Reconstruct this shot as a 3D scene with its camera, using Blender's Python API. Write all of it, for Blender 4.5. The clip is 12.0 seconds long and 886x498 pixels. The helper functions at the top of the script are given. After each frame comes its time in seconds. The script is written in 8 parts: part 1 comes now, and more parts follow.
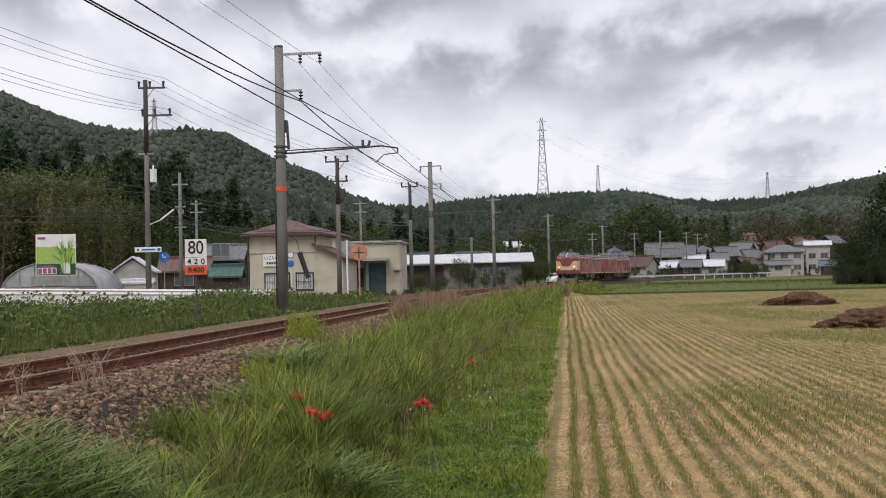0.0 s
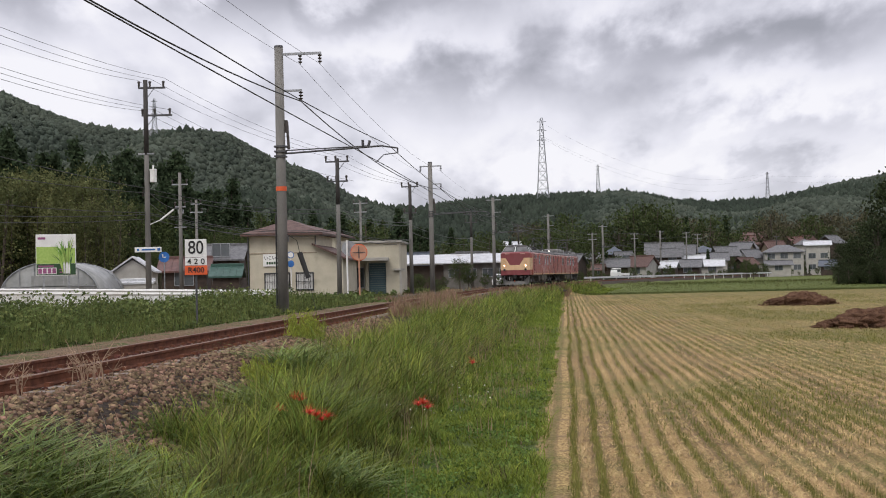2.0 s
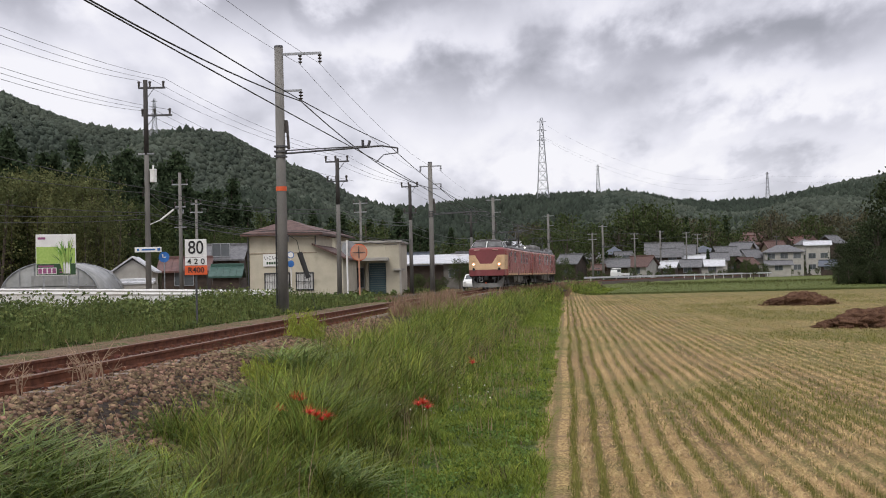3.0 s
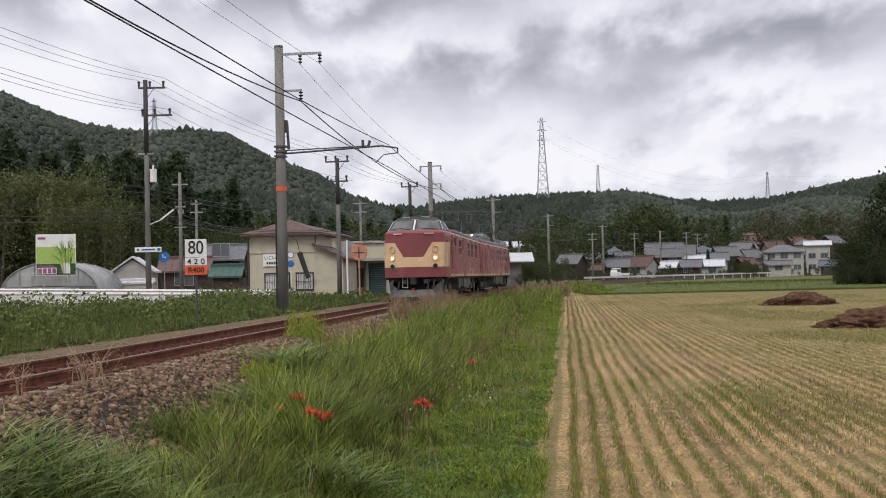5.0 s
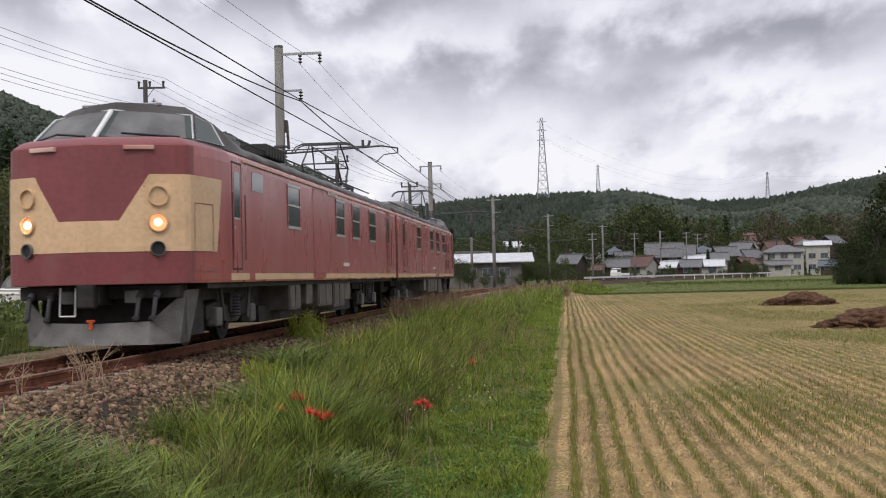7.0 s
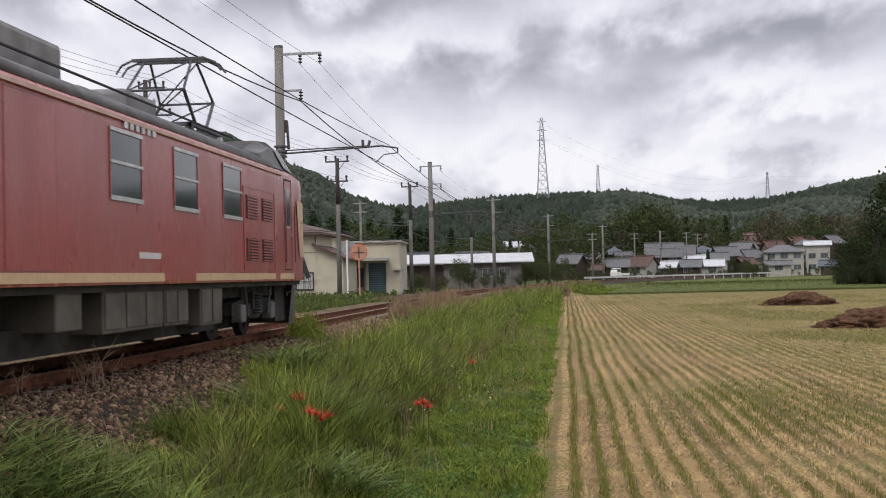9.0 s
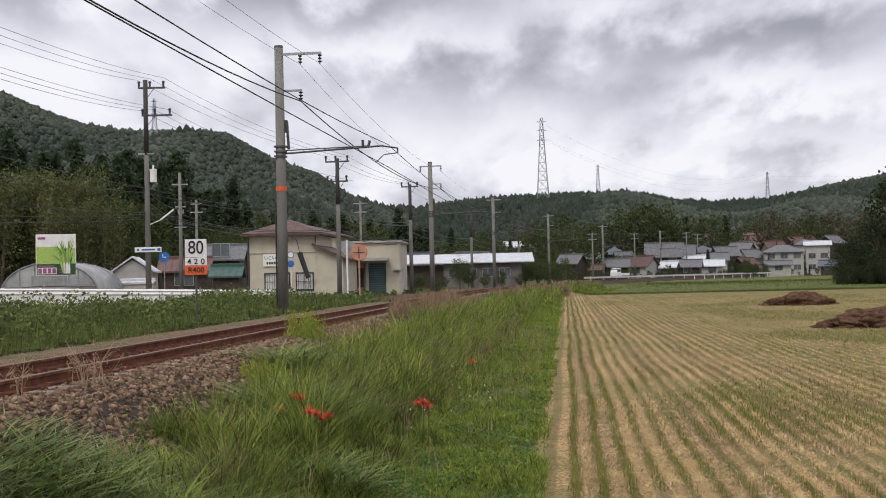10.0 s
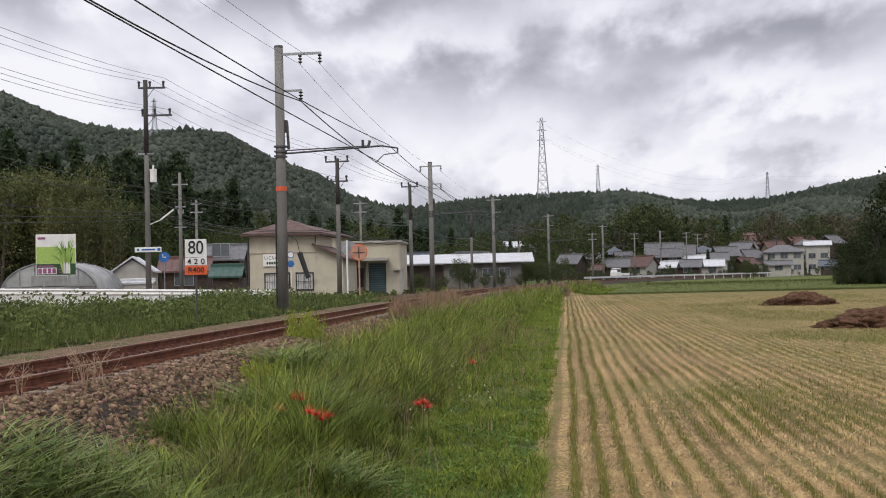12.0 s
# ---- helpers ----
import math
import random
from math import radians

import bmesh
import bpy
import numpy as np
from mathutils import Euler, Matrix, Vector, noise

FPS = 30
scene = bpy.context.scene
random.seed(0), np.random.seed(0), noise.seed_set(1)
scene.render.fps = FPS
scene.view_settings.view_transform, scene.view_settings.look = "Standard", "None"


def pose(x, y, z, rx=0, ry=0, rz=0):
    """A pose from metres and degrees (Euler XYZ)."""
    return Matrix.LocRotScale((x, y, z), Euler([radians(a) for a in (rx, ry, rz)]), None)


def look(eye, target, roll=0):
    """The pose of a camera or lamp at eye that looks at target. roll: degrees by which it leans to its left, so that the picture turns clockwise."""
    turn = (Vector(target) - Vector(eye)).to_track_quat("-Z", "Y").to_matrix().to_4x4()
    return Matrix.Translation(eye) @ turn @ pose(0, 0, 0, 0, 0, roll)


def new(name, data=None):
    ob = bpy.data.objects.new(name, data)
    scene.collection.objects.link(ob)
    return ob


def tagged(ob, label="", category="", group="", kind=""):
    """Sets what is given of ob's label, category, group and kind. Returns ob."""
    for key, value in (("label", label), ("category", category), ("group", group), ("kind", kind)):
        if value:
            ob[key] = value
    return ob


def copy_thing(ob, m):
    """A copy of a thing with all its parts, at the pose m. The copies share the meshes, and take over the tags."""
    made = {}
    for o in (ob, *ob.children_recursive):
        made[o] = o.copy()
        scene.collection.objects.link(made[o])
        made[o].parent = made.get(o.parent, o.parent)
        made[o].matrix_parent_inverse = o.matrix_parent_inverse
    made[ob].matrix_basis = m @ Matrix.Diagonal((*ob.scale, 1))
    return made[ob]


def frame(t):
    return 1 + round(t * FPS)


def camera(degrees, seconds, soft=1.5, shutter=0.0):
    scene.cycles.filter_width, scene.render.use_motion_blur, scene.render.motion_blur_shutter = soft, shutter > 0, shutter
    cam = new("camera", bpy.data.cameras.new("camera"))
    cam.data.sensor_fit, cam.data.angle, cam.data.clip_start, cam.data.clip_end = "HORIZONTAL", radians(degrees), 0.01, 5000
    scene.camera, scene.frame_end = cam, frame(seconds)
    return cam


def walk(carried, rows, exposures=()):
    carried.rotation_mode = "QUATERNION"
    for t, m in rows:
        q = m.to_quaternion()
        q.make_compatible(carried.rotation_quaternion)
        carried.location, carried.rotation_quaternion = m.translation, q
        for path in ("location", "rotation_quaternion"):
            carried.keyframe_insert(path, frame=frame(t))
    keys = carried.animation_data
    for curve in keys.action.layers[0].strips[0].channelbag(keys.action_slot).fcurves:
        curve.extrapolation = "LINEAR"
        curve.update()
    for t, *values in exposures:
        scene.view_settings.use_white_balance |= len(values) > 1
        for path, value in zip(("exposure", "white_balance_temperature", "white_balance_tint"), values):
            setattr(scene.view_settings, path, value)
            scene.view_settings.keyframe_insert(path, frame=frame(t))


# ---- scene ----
# The camera stands still on its tripod at the edge of the field.
EYE = Vector((0.0, 0.0, 0.99))
cam = camera(39.0, 12.0, soft=1.0, shutter=0.12)
CAM_POSE = look(EYE, (0.0, 100.0, 0.99 + 100.0 * math.tan(radians(1.265))), -1.30)
walk(cam, [(0.0, CAM_POSE), (12.0, CAM_POSE)], exposures=[(0.0, 0.0), (12.0, 0.0)])

# ---------------------------------------------------------------- sky and sun
world = bpy.data.worlds.new("overcast_sky")
scene.world = world
world.use_nodes = True
wt = world.node_tree
wt.nodes.clear()


def wnode(kind, **values):
    n = wt.nodes.new(kind)
    for k, v in values.items():
        n.inputs[k].default_value = v
    return n


def wmath(op, a, b):
    n = wt.nodes.new("ShaderNodeMath")
    n.operation = op
    for i, v in enumerate((a, b)):
        if isinstance(v, (int, float)):
            n.inputs[i].default_value = v
        else:
            wt.links.new(v, n.inputs[i])
    return n.outputs[0]


SUN_EL, SUN_AZ = radians(52), radians(200)
sky = wt.nodes.new("ShaderNodeTexSky")
sky.sky_type = "NISHITA"
sky.sun_disc = False
sky.sun_elevation, sky.sun_rotation = SUN_EL, SUN_AZ
coord = wt.nodes.new("ShaderNodeTexCoord")
split = wt.nodes.new("ShaderNodeSeparateXYZ")
wt.links.new(coord.outputs["Generated"], split.inputs[0])
up = wmath("MAXIMUM", split.outputs[2], 0.0)
deep = wmath("ADD", up, 0.34)
flat = wt.nodes.new("ShaderNodeCombineXYZ")
wt.links.new(wmath("DIVIDE", split.outputs[0], deep), flat.inputs[0])
wt.links.new(wmath("DIVIDE", split.outputs[1], deep), flat.inputs[1])
place_n = wt.nodes.new("ShaderNodeMapping")
place_n.inputs["Location"].default_value = (3.9, 3.0, 0.9)
place_n.inputs["Rotation"].default_value = (0, 0, radians(8))
place_n.inputs["Scale"].default_value = (1.0, 0.55, 1.0)
wt.links.new(flat.outputs[0], place_n.inputs[0])
big = wnode("ShaderNodeTexNoise", Scale=2.4, Detail=5.0, Roughness=0.5, Distortion=0.2)
small = wnode("ShaderNodeTexNoise", Scale=7.5, Detail=6.0, Roughness=0.52, Distortion=0.1)
for n in (big, small):
    wt.links.new(place_n.outputs[0], n.inputs["Vector"])
cover = wmath("ADD", wmath("MULTIPLY", big.outputs[0], 0.50), wmath("MULTIPLY", small.outputs[0], 0.50))
cover = wmath("ADD", wmath("MULTIPLY", wmath("SUBTRACT", cover, 0.5), 1.9), 0.575)
# broad cloud masses over the valley: bearing and height as slopes, their widths, and their weight (grey below zero)
ahead = wmath("MAXIMUM", split.outputs[1], 0.12)
fray_u = wmath("MULTIPLY", wmath("SUBTRACT", big.outputs[0], 0.5), 0.26)
fray_v = wmath("MULTIPLY", wmath("SUBTRACT", small.outputs[0], 0.5), 0.13)
bear = wmath("ADD", wmath("DIVIDE", split.outputs[0], ahead), fray_u)
high = wmath("ADD", wmath("DIVIDE", split.outputs[2], ahead), fray_v)
MASSES = ((-0.06, 0.218, 0.13, 0.013, -0.28), (0.03, 0.152, 0.09, 0.016, -0.19), (0.20, 0.182, 0.12, 0.014, -0.22), (0.32, 0.200, 0.07, 0.020, -0.22),
          (-0.30, 0.215, 0.05, 0.02, -0.10), (0.27, 0.080, 0.12, 0.009, -0.09), (0.20, 0.115, 0.05, 0.010, -0.05), (-0.17, 0.190, 0.04, 0.015, -0.08),
          (0.30, 0.125, 0.05, 0.010, -0.12), (0.12, 0.215, 0.04, 0.012, 0.14), (0.24, 0.150, 0.08, 0.014, 0.16), (0.02, 0.100, 0.12, 0.022, 0.14),
          (-0.02, 0.186, 0.09, 0.010, 0.12))
for mu_, mv_, wu_, wv_, weight in MASSES:
    du = wmath("DIVIDE", wmath("SUBTRACT", bear, mu_), wu_)
    dv = wmath("DIVIDE", wmath("SUBTRACT", high, mv_), wv_)
    r2 = wmath("ADD", wmath("MULTIPLY", du, du), wmath("MULTIPLY", dv, dv))
    cover = wmath("ADD", cover, wmath("MULTIPLY", wmath("POWER", 2.718, wmath("MULTIPLY", r2, -0.7)), weight))
ramp = wt.nodes.new("ShaderNodeValToRGB")
ramp.color_ramp.elements[0].position, ramp.color_ramp.elements[0].color = 0.20, (0.36, 0.36, 0.41, 1)
ramp.color_ramp.elements[1].position, ramp.color_ramp.elements[1].color = 0.74, (0.96, 0.945, 1.0, 1)
for at, c in ((0.36, (0.52, 0.515, 0.585, 1)), (0.48, (0.67, 0.665, 0.745, 1)), (0.60, (0.83, 0.82, 0.905, 1))):
    ramp.color_ramp.elements.new(at).color = c
wt.links.new(cover, ramp.inputs[0])
blue = wt.nodes.new("ShaderNodeMixRGB")
blue.blend_type = "MULTIPLY"
blue.inputs[0].default_value = 1.0
blue.inputs[2].default_value = (0.1, 0.1, 0.1, 1)
wt.links.new(sky.outputs[0], blue.inputs[1])
mixed = wt.nodes.new("ShaderNodeMixRGB")
mixed.inputs[0].default_value = 0.93
wt.links.new(blue.outputs[0], mixed.inputs[1])
wt.links.new(ramp.outputs[0], mixed.inputs[2])
back = wnode("ShaderNodeBackground", Strength=1.0)
# an overcast sky is brightest overhead
lift = wt.nodes.new("ShaderNodeMapRange")
lift.interpolation_type = "SMOOTHSTEP"
for slot, value in ((1, 0.22), (2, 0.85), (3, 1.0), (4, 1.6)):
    lift.inputs[slot].default_value = value
wt.links.new(up, lift.inputs[0])
wt.links.new(lift.outputs[0], back.inputs[1])
wt.links.new(mixed.outputs[0], back.inputs[0])
wout = wt.nodes.new("ShaderNodeOutputWorld")
wt.links.new(back.outputs[0], wout.inputs[0])

sun_data = bpy.data.lights.new("sun", "SUN")
sun_data.energy, sun_data.angle, sun_data.color = 1.5, radians(25), (1.0, 0.95, 0.86)
sun = new("sun", sun_data)
sun.matrix_world = look((0, 0, 60), (60 * math.sin(SUN_AZ) / math.tan(SUN_EL) * -1, 60 * math.cos(SUN_AZ) / math.tan(SUN_EL) * -1, 0))

# ---------------------------------------------------------------- materials
MATS = {}


def mat(name, c1, c2=None, scale=3.0, rough=0.8, metal=0.0, bump=0.3, fine=60.0, detail=5.0, island=0.0, thin=0.0, stretch=(1, 1, 1),
        dirt=None, dirt_scale=0.7, dirt_at=0.58, spec=0.4, depth=0.02):
    """Two tones by a coarse noise, a second fine one, bump, an optional dirt tone and a shift per piece."""
    if name in MATS:
        return MATS[name]
    m = bpy.data.materials.new(name)
    MATS[name] = m
    m.use_nodes = True
    t = m.node_tree
    b = t.nodes["Principled BSDF"]
    c2 = c2 or tuple(v * 0.75 for v in c1)
    tc = t.nodes.new("ShaderNodeTexCoord")
    mp = t.nodes.new("ShaderNodeMapping")
    mp.inputs["Scale"].default_value = stretch
    t.links.new(tc.outputs["Object"], mp.inputs[0])

    def noise_tex(s, d):
        n = t.nodes.new("ShaderNodeTexNoise")
        n.inputs["Scale"].default_value, n.inputs["Detail"].default_value = s, d
        t.links.new(mp.outputs[0], n.inputs["Vector"])
        return n.outputs[0]

    def blend(fac, a, c, kind="MIX"):
        n = t.nodes.new("ShaderNodeMixRGB")
        n.blend_type = kind
        for i, v in enumerate((fac, a, c)):
            if isinstance(v, (float, int)):
                n.inputs[i].default_value = v
            elif isinstance(v, tuple):
                n.inputs[i].default_value = (*v, 1)
            else:
                t.links.new(v, n.inputs[i])
        return n.outputs[0]

    def ramped(v, lo, hi):
        n = t.nodes.new("ShaderNodeMapRange")
        n.inputs[1].default_value, n.inputs[2].default_value = lo, hi
        t.links.new(v, n.inputs[0])
        return n.outputs[0]

    coarse = noise_tex(scale, detail)
    grain = noise_tex(fine, 3.0)
    col = blend(ramped(coarse, 0.35, 0.65), c1, c2)
    col = blend(0.22, col, blend(ramped(grain, 0.3, 0.7), (0.55, 0.55, 0.55), (1.35, 1.35, 1.35)), "MULTIPLY")
    if dirt:
        col = blend(ramped(noise_tex(dirt_scale, 7.0), dirt_at, dirt_at + 0.14), col, dirt)
    if island:
        g = t.nodes.new("ShaderNodeNewGeometry")
        o = t.nodes.new("ShaderNodeObjectInfo")
        ad = t.nodes.new("ShaderNodeMath")
        ad.operation = "ADD"
        t.links.new(g.outputs["Random Per Island"], ad.inputs[0])
        t.links.new(o.outputs["Random"], ad.inputs[1])
        fr = t.nodes.new("ShaderNodeMath")
        fr.operation = "FRACT"
        t.links.new(ad.outputs[0], fr.inputs[0])
        hs = t.nodes.new("ShaderNodeHueSaturation")
        t.links.new(ramped(fr.outputs[0], -0.0, 1.0), hs.inputs["Value"])
        vr = t.nodes.new("ShaderNodeMapRange")
        vr.inputs[3].default_value, vr.inputs[4].default_value = 1.0 - island, 1.0 + island
        t.links.new(fr.outputs[0], vr.inputs[0])
        t.links.new(vr.outputs[0], hs.inputs["Value"])
        hr = t.nodes.new("ShaderNodeMapRange")
        mu = t.nodes.new("ShaderNodeMath")
        mu.operation = "MULTIPLY"
        mu.inputs[1].default_value = 7.31
        t.links.new(fr.outputs[0], mu.inputs[0])
        f2 = t.nodes.new("ShaderNodeMath")
        f2.operation = "FRACT"
        t.links.new(mu.outputs[0], f2.inputs[0])
        hr.inputs[3].default_value, hr.inputs[4].default_value = 0.5 - 0.05 * island, 0.5 + 0.04 * island
        t.links.new(f2.outputs[0], hr.inputs[0])
        t.links.new(hr.outputs[0], hs.inputs["Hue"])
        t.links.new(col, hs.inputs["Color"])
        col = hs.outputs[0]
    t.links.new(col, b.inputs["Base Color"])
    b.inputs["Metallic"].default_value = metal
    b.inputs["Specular IOR Level"].default_value = spec
    rr = t.nodes.new("ShaderNodeMapRange")
    rr.inputs[3].default_value, rr.inputs[4].default_value = max(rough - 0.1, 0.03), min(rough + 0.12, 1.0)
    t.links.new(coarse, rr.inputs[0])
    t.links.new(rr.outputs[0], b.inputs["Roughness"])
    if bump:
        bp = t.nodes.new("ShaderNodeBump")
        bp.inputs["Strength"].default_value, bp.inputs["Distance"].default_value = bump, depth
        t.links.new(grain, bp.inputs["Height"])
        t.links.new(bp.outputs[0], b.inputs["Normal"])
    if thin:
        tr = t.nodes.new("ShaderNodeBsdfTranslucent")
        t.links.new(col, tr.inputs[0])
        ms = t.nodes.new("ShaderNodeMixShader")
        ms.inputs[0].default_value = thin
        t.links.new(b.outputs[0], ms.inputs[1])
        t.links.new(tr.outputs[0], ms.inputs[2])
        t.links.new(ms.outputs[0], t.nodes["Material Output"].inputs[0])
    return m


def glow(name, colour, strength):
    m = bpy.data.materials.new(name)
    m.use_nodes = True
    b = m.node_tree.nodes["Principled BSDF"]
    b.inputs["Base Color"].default_value = (*colour, 1)
    b.inputs["Emission Color"].default_value = (*colour, 1)
    b.inputs["Emission Strength"].default_value = strength
    return m


CONCRETE = mat("pole_concrete", (0.21, 0.20, 0.185), (0.14, 0.135, 0.125), 2.0, 0.85, bump=0.3, fine=40, stretch=(1, 1, 0.25), dirt=(0.09, 0.086, 0.08), dirt_at=0.56)
DARK_POLE = mat("dark_pole", (0.07, 0.064, 0.06), (0.045, 0.042, 0.04), 2.0, 0.85, fine=30, stretch=(1, 1, 0.2))
STEEL = mat("galvanised_steel", (0.36, 0.37, 0.38), (0.25, 0.26, 0.27), 3.0, 0.5, 0.7, bump=0.1)
DARK_STEEL = mat("weathered_steel", (0.10, 0.10, 0.105), (0.06, 0.06, 0.065), 3.0, 0.6, 0.4, bump=0.15)
WIRE = mat("wire_black", (0.035, 0.035, 0.037), (0.02, 0.02, 0.02), 4.0, 0.6, 0.3, bump=0)
INSULATOR = mat("insulator_brown", (0.06, 0.05, 0.045), None, 4.0, 0.25, bump=0)
PORCELAIN = mat("porcelain_white", (0.75, 0.75, 0.73), None, 4.0, 0.25, bump=0)
RUST = mat("rail_rust", (0.175, 0.072, 0.042), (0.095, 0.040, 0.026), 6.0, 0.9, 0.0, bump=0.4, fine=90, spec=0.12)
RAILTOP = mat("rail_head", (0.22, 0.13, 0.09), (0.14, 0.085, 0.06), 5.0, 0.6, 0.2, bump=0.1)
STONE = mat("ballast_stone", (0.245, 0.168, 0.105), (0.092, 0.062, 0.041), 8.0, 0.9, bump=0.5, fine=120, island=0.65, spec=0.12)
RUSTY_STONE = mat("rusty_ballast", (0.115, 0.052, 0.035), (0.06, 0.03, 0.022), 8.0, 0.95, bump=0.5, fine=120, island=0.5, spec=0.08)
BALLAST_BED = mat("ballast_bed", (0.07, 0.054, 0.044), (0.035, 0.028, 0.024), 18.0, 0.95, bump=0.9, fine=45, depth=0.05, spec=0.08)
SLEEPER = mat("sleeper_concrete", (0.26, 0.22, 0.19), (0.17, 0.135, 0.115), 5.0, 0.9, spec=0.15)
# one maroon in two tones: RED takes in the side sheen, DARK_RED stays darker
RED = mat("red_paint", (0.37, 0.088, 0.082), (0.31, 0.072, 0.068), 1.2, 0.27, bump=0.03, fine=9, dirt=(0.35, 0.115, 0.105), dirt_scale=1.1, dirt_at=0.53, stretch=(1, 1, 0.45))
DARK_RED = mat("red_paint_toned_down", (0.205, 0.052, 0.055), (0.175, 0.046, 0.049), 1.4, 0.42, bump=0.04, fine=14, dirt=(0.21, 0.075, 0.073), dirt_scale=1.2)
CREAM = mat("cream_paint", (0.63, 0.43, 0.255), (0.56, 0.38, 0.22), 1.5, 0.38, bump=0.03, fine=14, dirt=(0.45, 0.31, 0.17), dirt_at=0.6)
STRIPE = mat("faded_stripe_paint", (0.62, 0.44, 0.36), (0.52, 0.34, 0.28), 2.5, 0.5, bump=0.03, dirt=(0.42, 0.20, 0.17), dirt_at=0.6)
ROOF_GREY = mat("roof_grey", (0.15, 0.15, 0.15), (0.085, 0.085, 0.085), 2.0, 0.75, dirt=(0.05, 0.045, 0.04))
ROOF_BOX = mat("roof_box_grey", (0.24, 0.235, 0.235), (0.15, 0.145, 0.145), 2.0, 0.7, dirt=(0.09, 0.085, 0.08), dirt_scale=1.6)
UNDER = mat("underframe_grime_and_shade", (0.045, 0.04, 0.037), (0.022, 0.02, 0.019), 4.0, 0.8, 0.2, bump=0.3)
UNDER_BOX = mat("equipment_box_grey", (0.115, 0.102, 0.084), (0.065, 0.058, 0.048), 2.5, 0.6, 0.1, dirt=(0.10, 0.085, 0.07), dirt_scale=1.8, bump=0.12)
SKIRT = mat("skirt_grey", (0.16, 0.157, 0.15), (0.09, 0.086, 0.08), 2.5, 0.65, 0.1, dirt=(0.08, 0.07, 0.06), dirt_scale=2.2)
GLASS = mat("dark_glass", (0.035, 0.045, 0.048), (0.05, 0.06, 0.062), 1.0, 0.06, bump=0, spec=0.6)
CAB_GLASS = mat("tinted_cab_glass", (0.05, 0.062, 0.056), (0.07, 0.082, 0.075), 1.0, 0.08, bump=0, spec=0.05)
CAB_CAP = mat("cab_roof_cap", (0.07, 0.064, 0.062), (0.05, 0.046, 0.045), 2.0, 0.7, spec=0.2)
ALU = mat("aluminium_trim", (0.62, 0.62, 0.60), (0.5, 0.5, 0.49), 4.0, 0.35, 0.8, bump=0.05)
BLACK = mat("black_rubber", (0.018, 0.018, 0.018), (0.03, 0.03, 0.03), 6.0, 0.7)
LAMP = glow("headlamp_reflector", (0.85, 0.36, 0.16), 0.35)
ROOF_BULB = glow("roof_lamp_bulb", (1.0, 0.92, 0.82), 3.0)
BULB = glow("headlamp_bulb", (1.0, 0.88, 0.70), 9.0)
WHITE = mat("white_paint", (0.74, 0.74, 0.72), (0.66, 0.66, 0.64), 2.0, 0.5, bump=0.05, dirt=(0.5, 0.48, 0.44))
BLACK_INK = mat("black_ink", (0.02, 0.02, 0.02), None, 3.0, 0.5, bump=0)
ORANGE = mat("orange_paint", (0.72, 0.12, 0.035), (0.62, 0.10, 0.03), 2.0, 0.5, bump=0)
SOIL = mat("pile_soil", (0.155, 0.088, 0.057), (0.08, 0.044, 0.029), 5.0, 1.0, bump=1.0, fine=16, depth=0.12, spec=0.05)

# ---------------------------------------------------------------- mesh helpers


def mesh_of(name, verts, faces, material=None, smooth=False):
    me = bpy.data.meshes.new(name)
    verts = np.asarray(verts, np.float32)
    if isinstance(faces, np.ndarray):
        k = faces.shape[1]
        me.vertices.add(len(verts))
        me.vertices.foreach_set("co", verts.ravel())
        me.loops.add(faces.size)
        me.loops.foreach_set("vertex_index", faces.astype(np.int32).ravel())
        me.polygons.add(len(faces))
        me.polygons.foreach_set("loop_start", np.arange(0, faces.size, k, dtype=np.int32))
        me.update(calc_edges=True)
    else:
        me.from_pydata([tuple(v) for v in verts], [], faces)
    if smooth:
        me.polygons.foreach_set("use_smooth", [True] * len(me.polygons))
    if material:
        me.materials.append(material)
    return me


def part(name, bm, material, parent, label="", smooth=False):
    me = bpy.data.meshes.new(name)
    bmesh.ops.recalc_face_normals(bm, faces=bm.faces)
    bm.to_mesh(me)
    bm.free()
    me.materials.append(material)
    if smooth:
        for p in me.polygons:
            p.use_smooth = True
    ob = new(name, me)
    ob.parent = parent
    if label:
        tagged(ob, label)
    return ob


def box(bm, x0, x1, y0, y1, z0, z1, bevel=0.0, m=None):
    r = bmesh.ops.create_cube(bm, size=1.0)
    vs = r["verts"]
    for v in vs:
        v.co = Vector(((x0 + x1) / 2 + v.co.x * (x1 - x0), (y0 + y1) / 2 + v.co.y * (y1 - y0), (z0 + z1) / 2 + v.co.z * (z1 - z0)))
    if m is not None:
        bmesh.ops.transform(bm, matrix=m, verts=vs)
    if bevel:
        es = list({e for v in vs for e in v.link_edges})
        bmesh.ops.bevel(bm, geom=es, offset=bevel, segments=2, affect="EDGES", profile=0.5)
    return bm


def boxes(*dims, bevel=0.0):
    bm = bmesh.new()
    for d in dims:
        box(bm, *d, bevel=bevel)
    return bm


def tube(bm, a, b, r0, r1=None, n=10):
    a, b = Vector(a), Vector(b)
    r1 = r0 if r1 is None else r1
    ln = (b - a).length
    m = Matrix.Translation((a + b) / 2) @ (b - a).to_track_quat("Z", "Y").to_matrix().to_4x4()
    bmesh.ops.create_cone(bm, cap_ends=True, segments=n, radius1=r0, radius2=r1, depth=ln, matrix=m)
    return bm


def tubes(*rows, n=10):
    bm = bmesh.new()
    for r in rows:
        tube(bm, *r, n=n)
    return bm


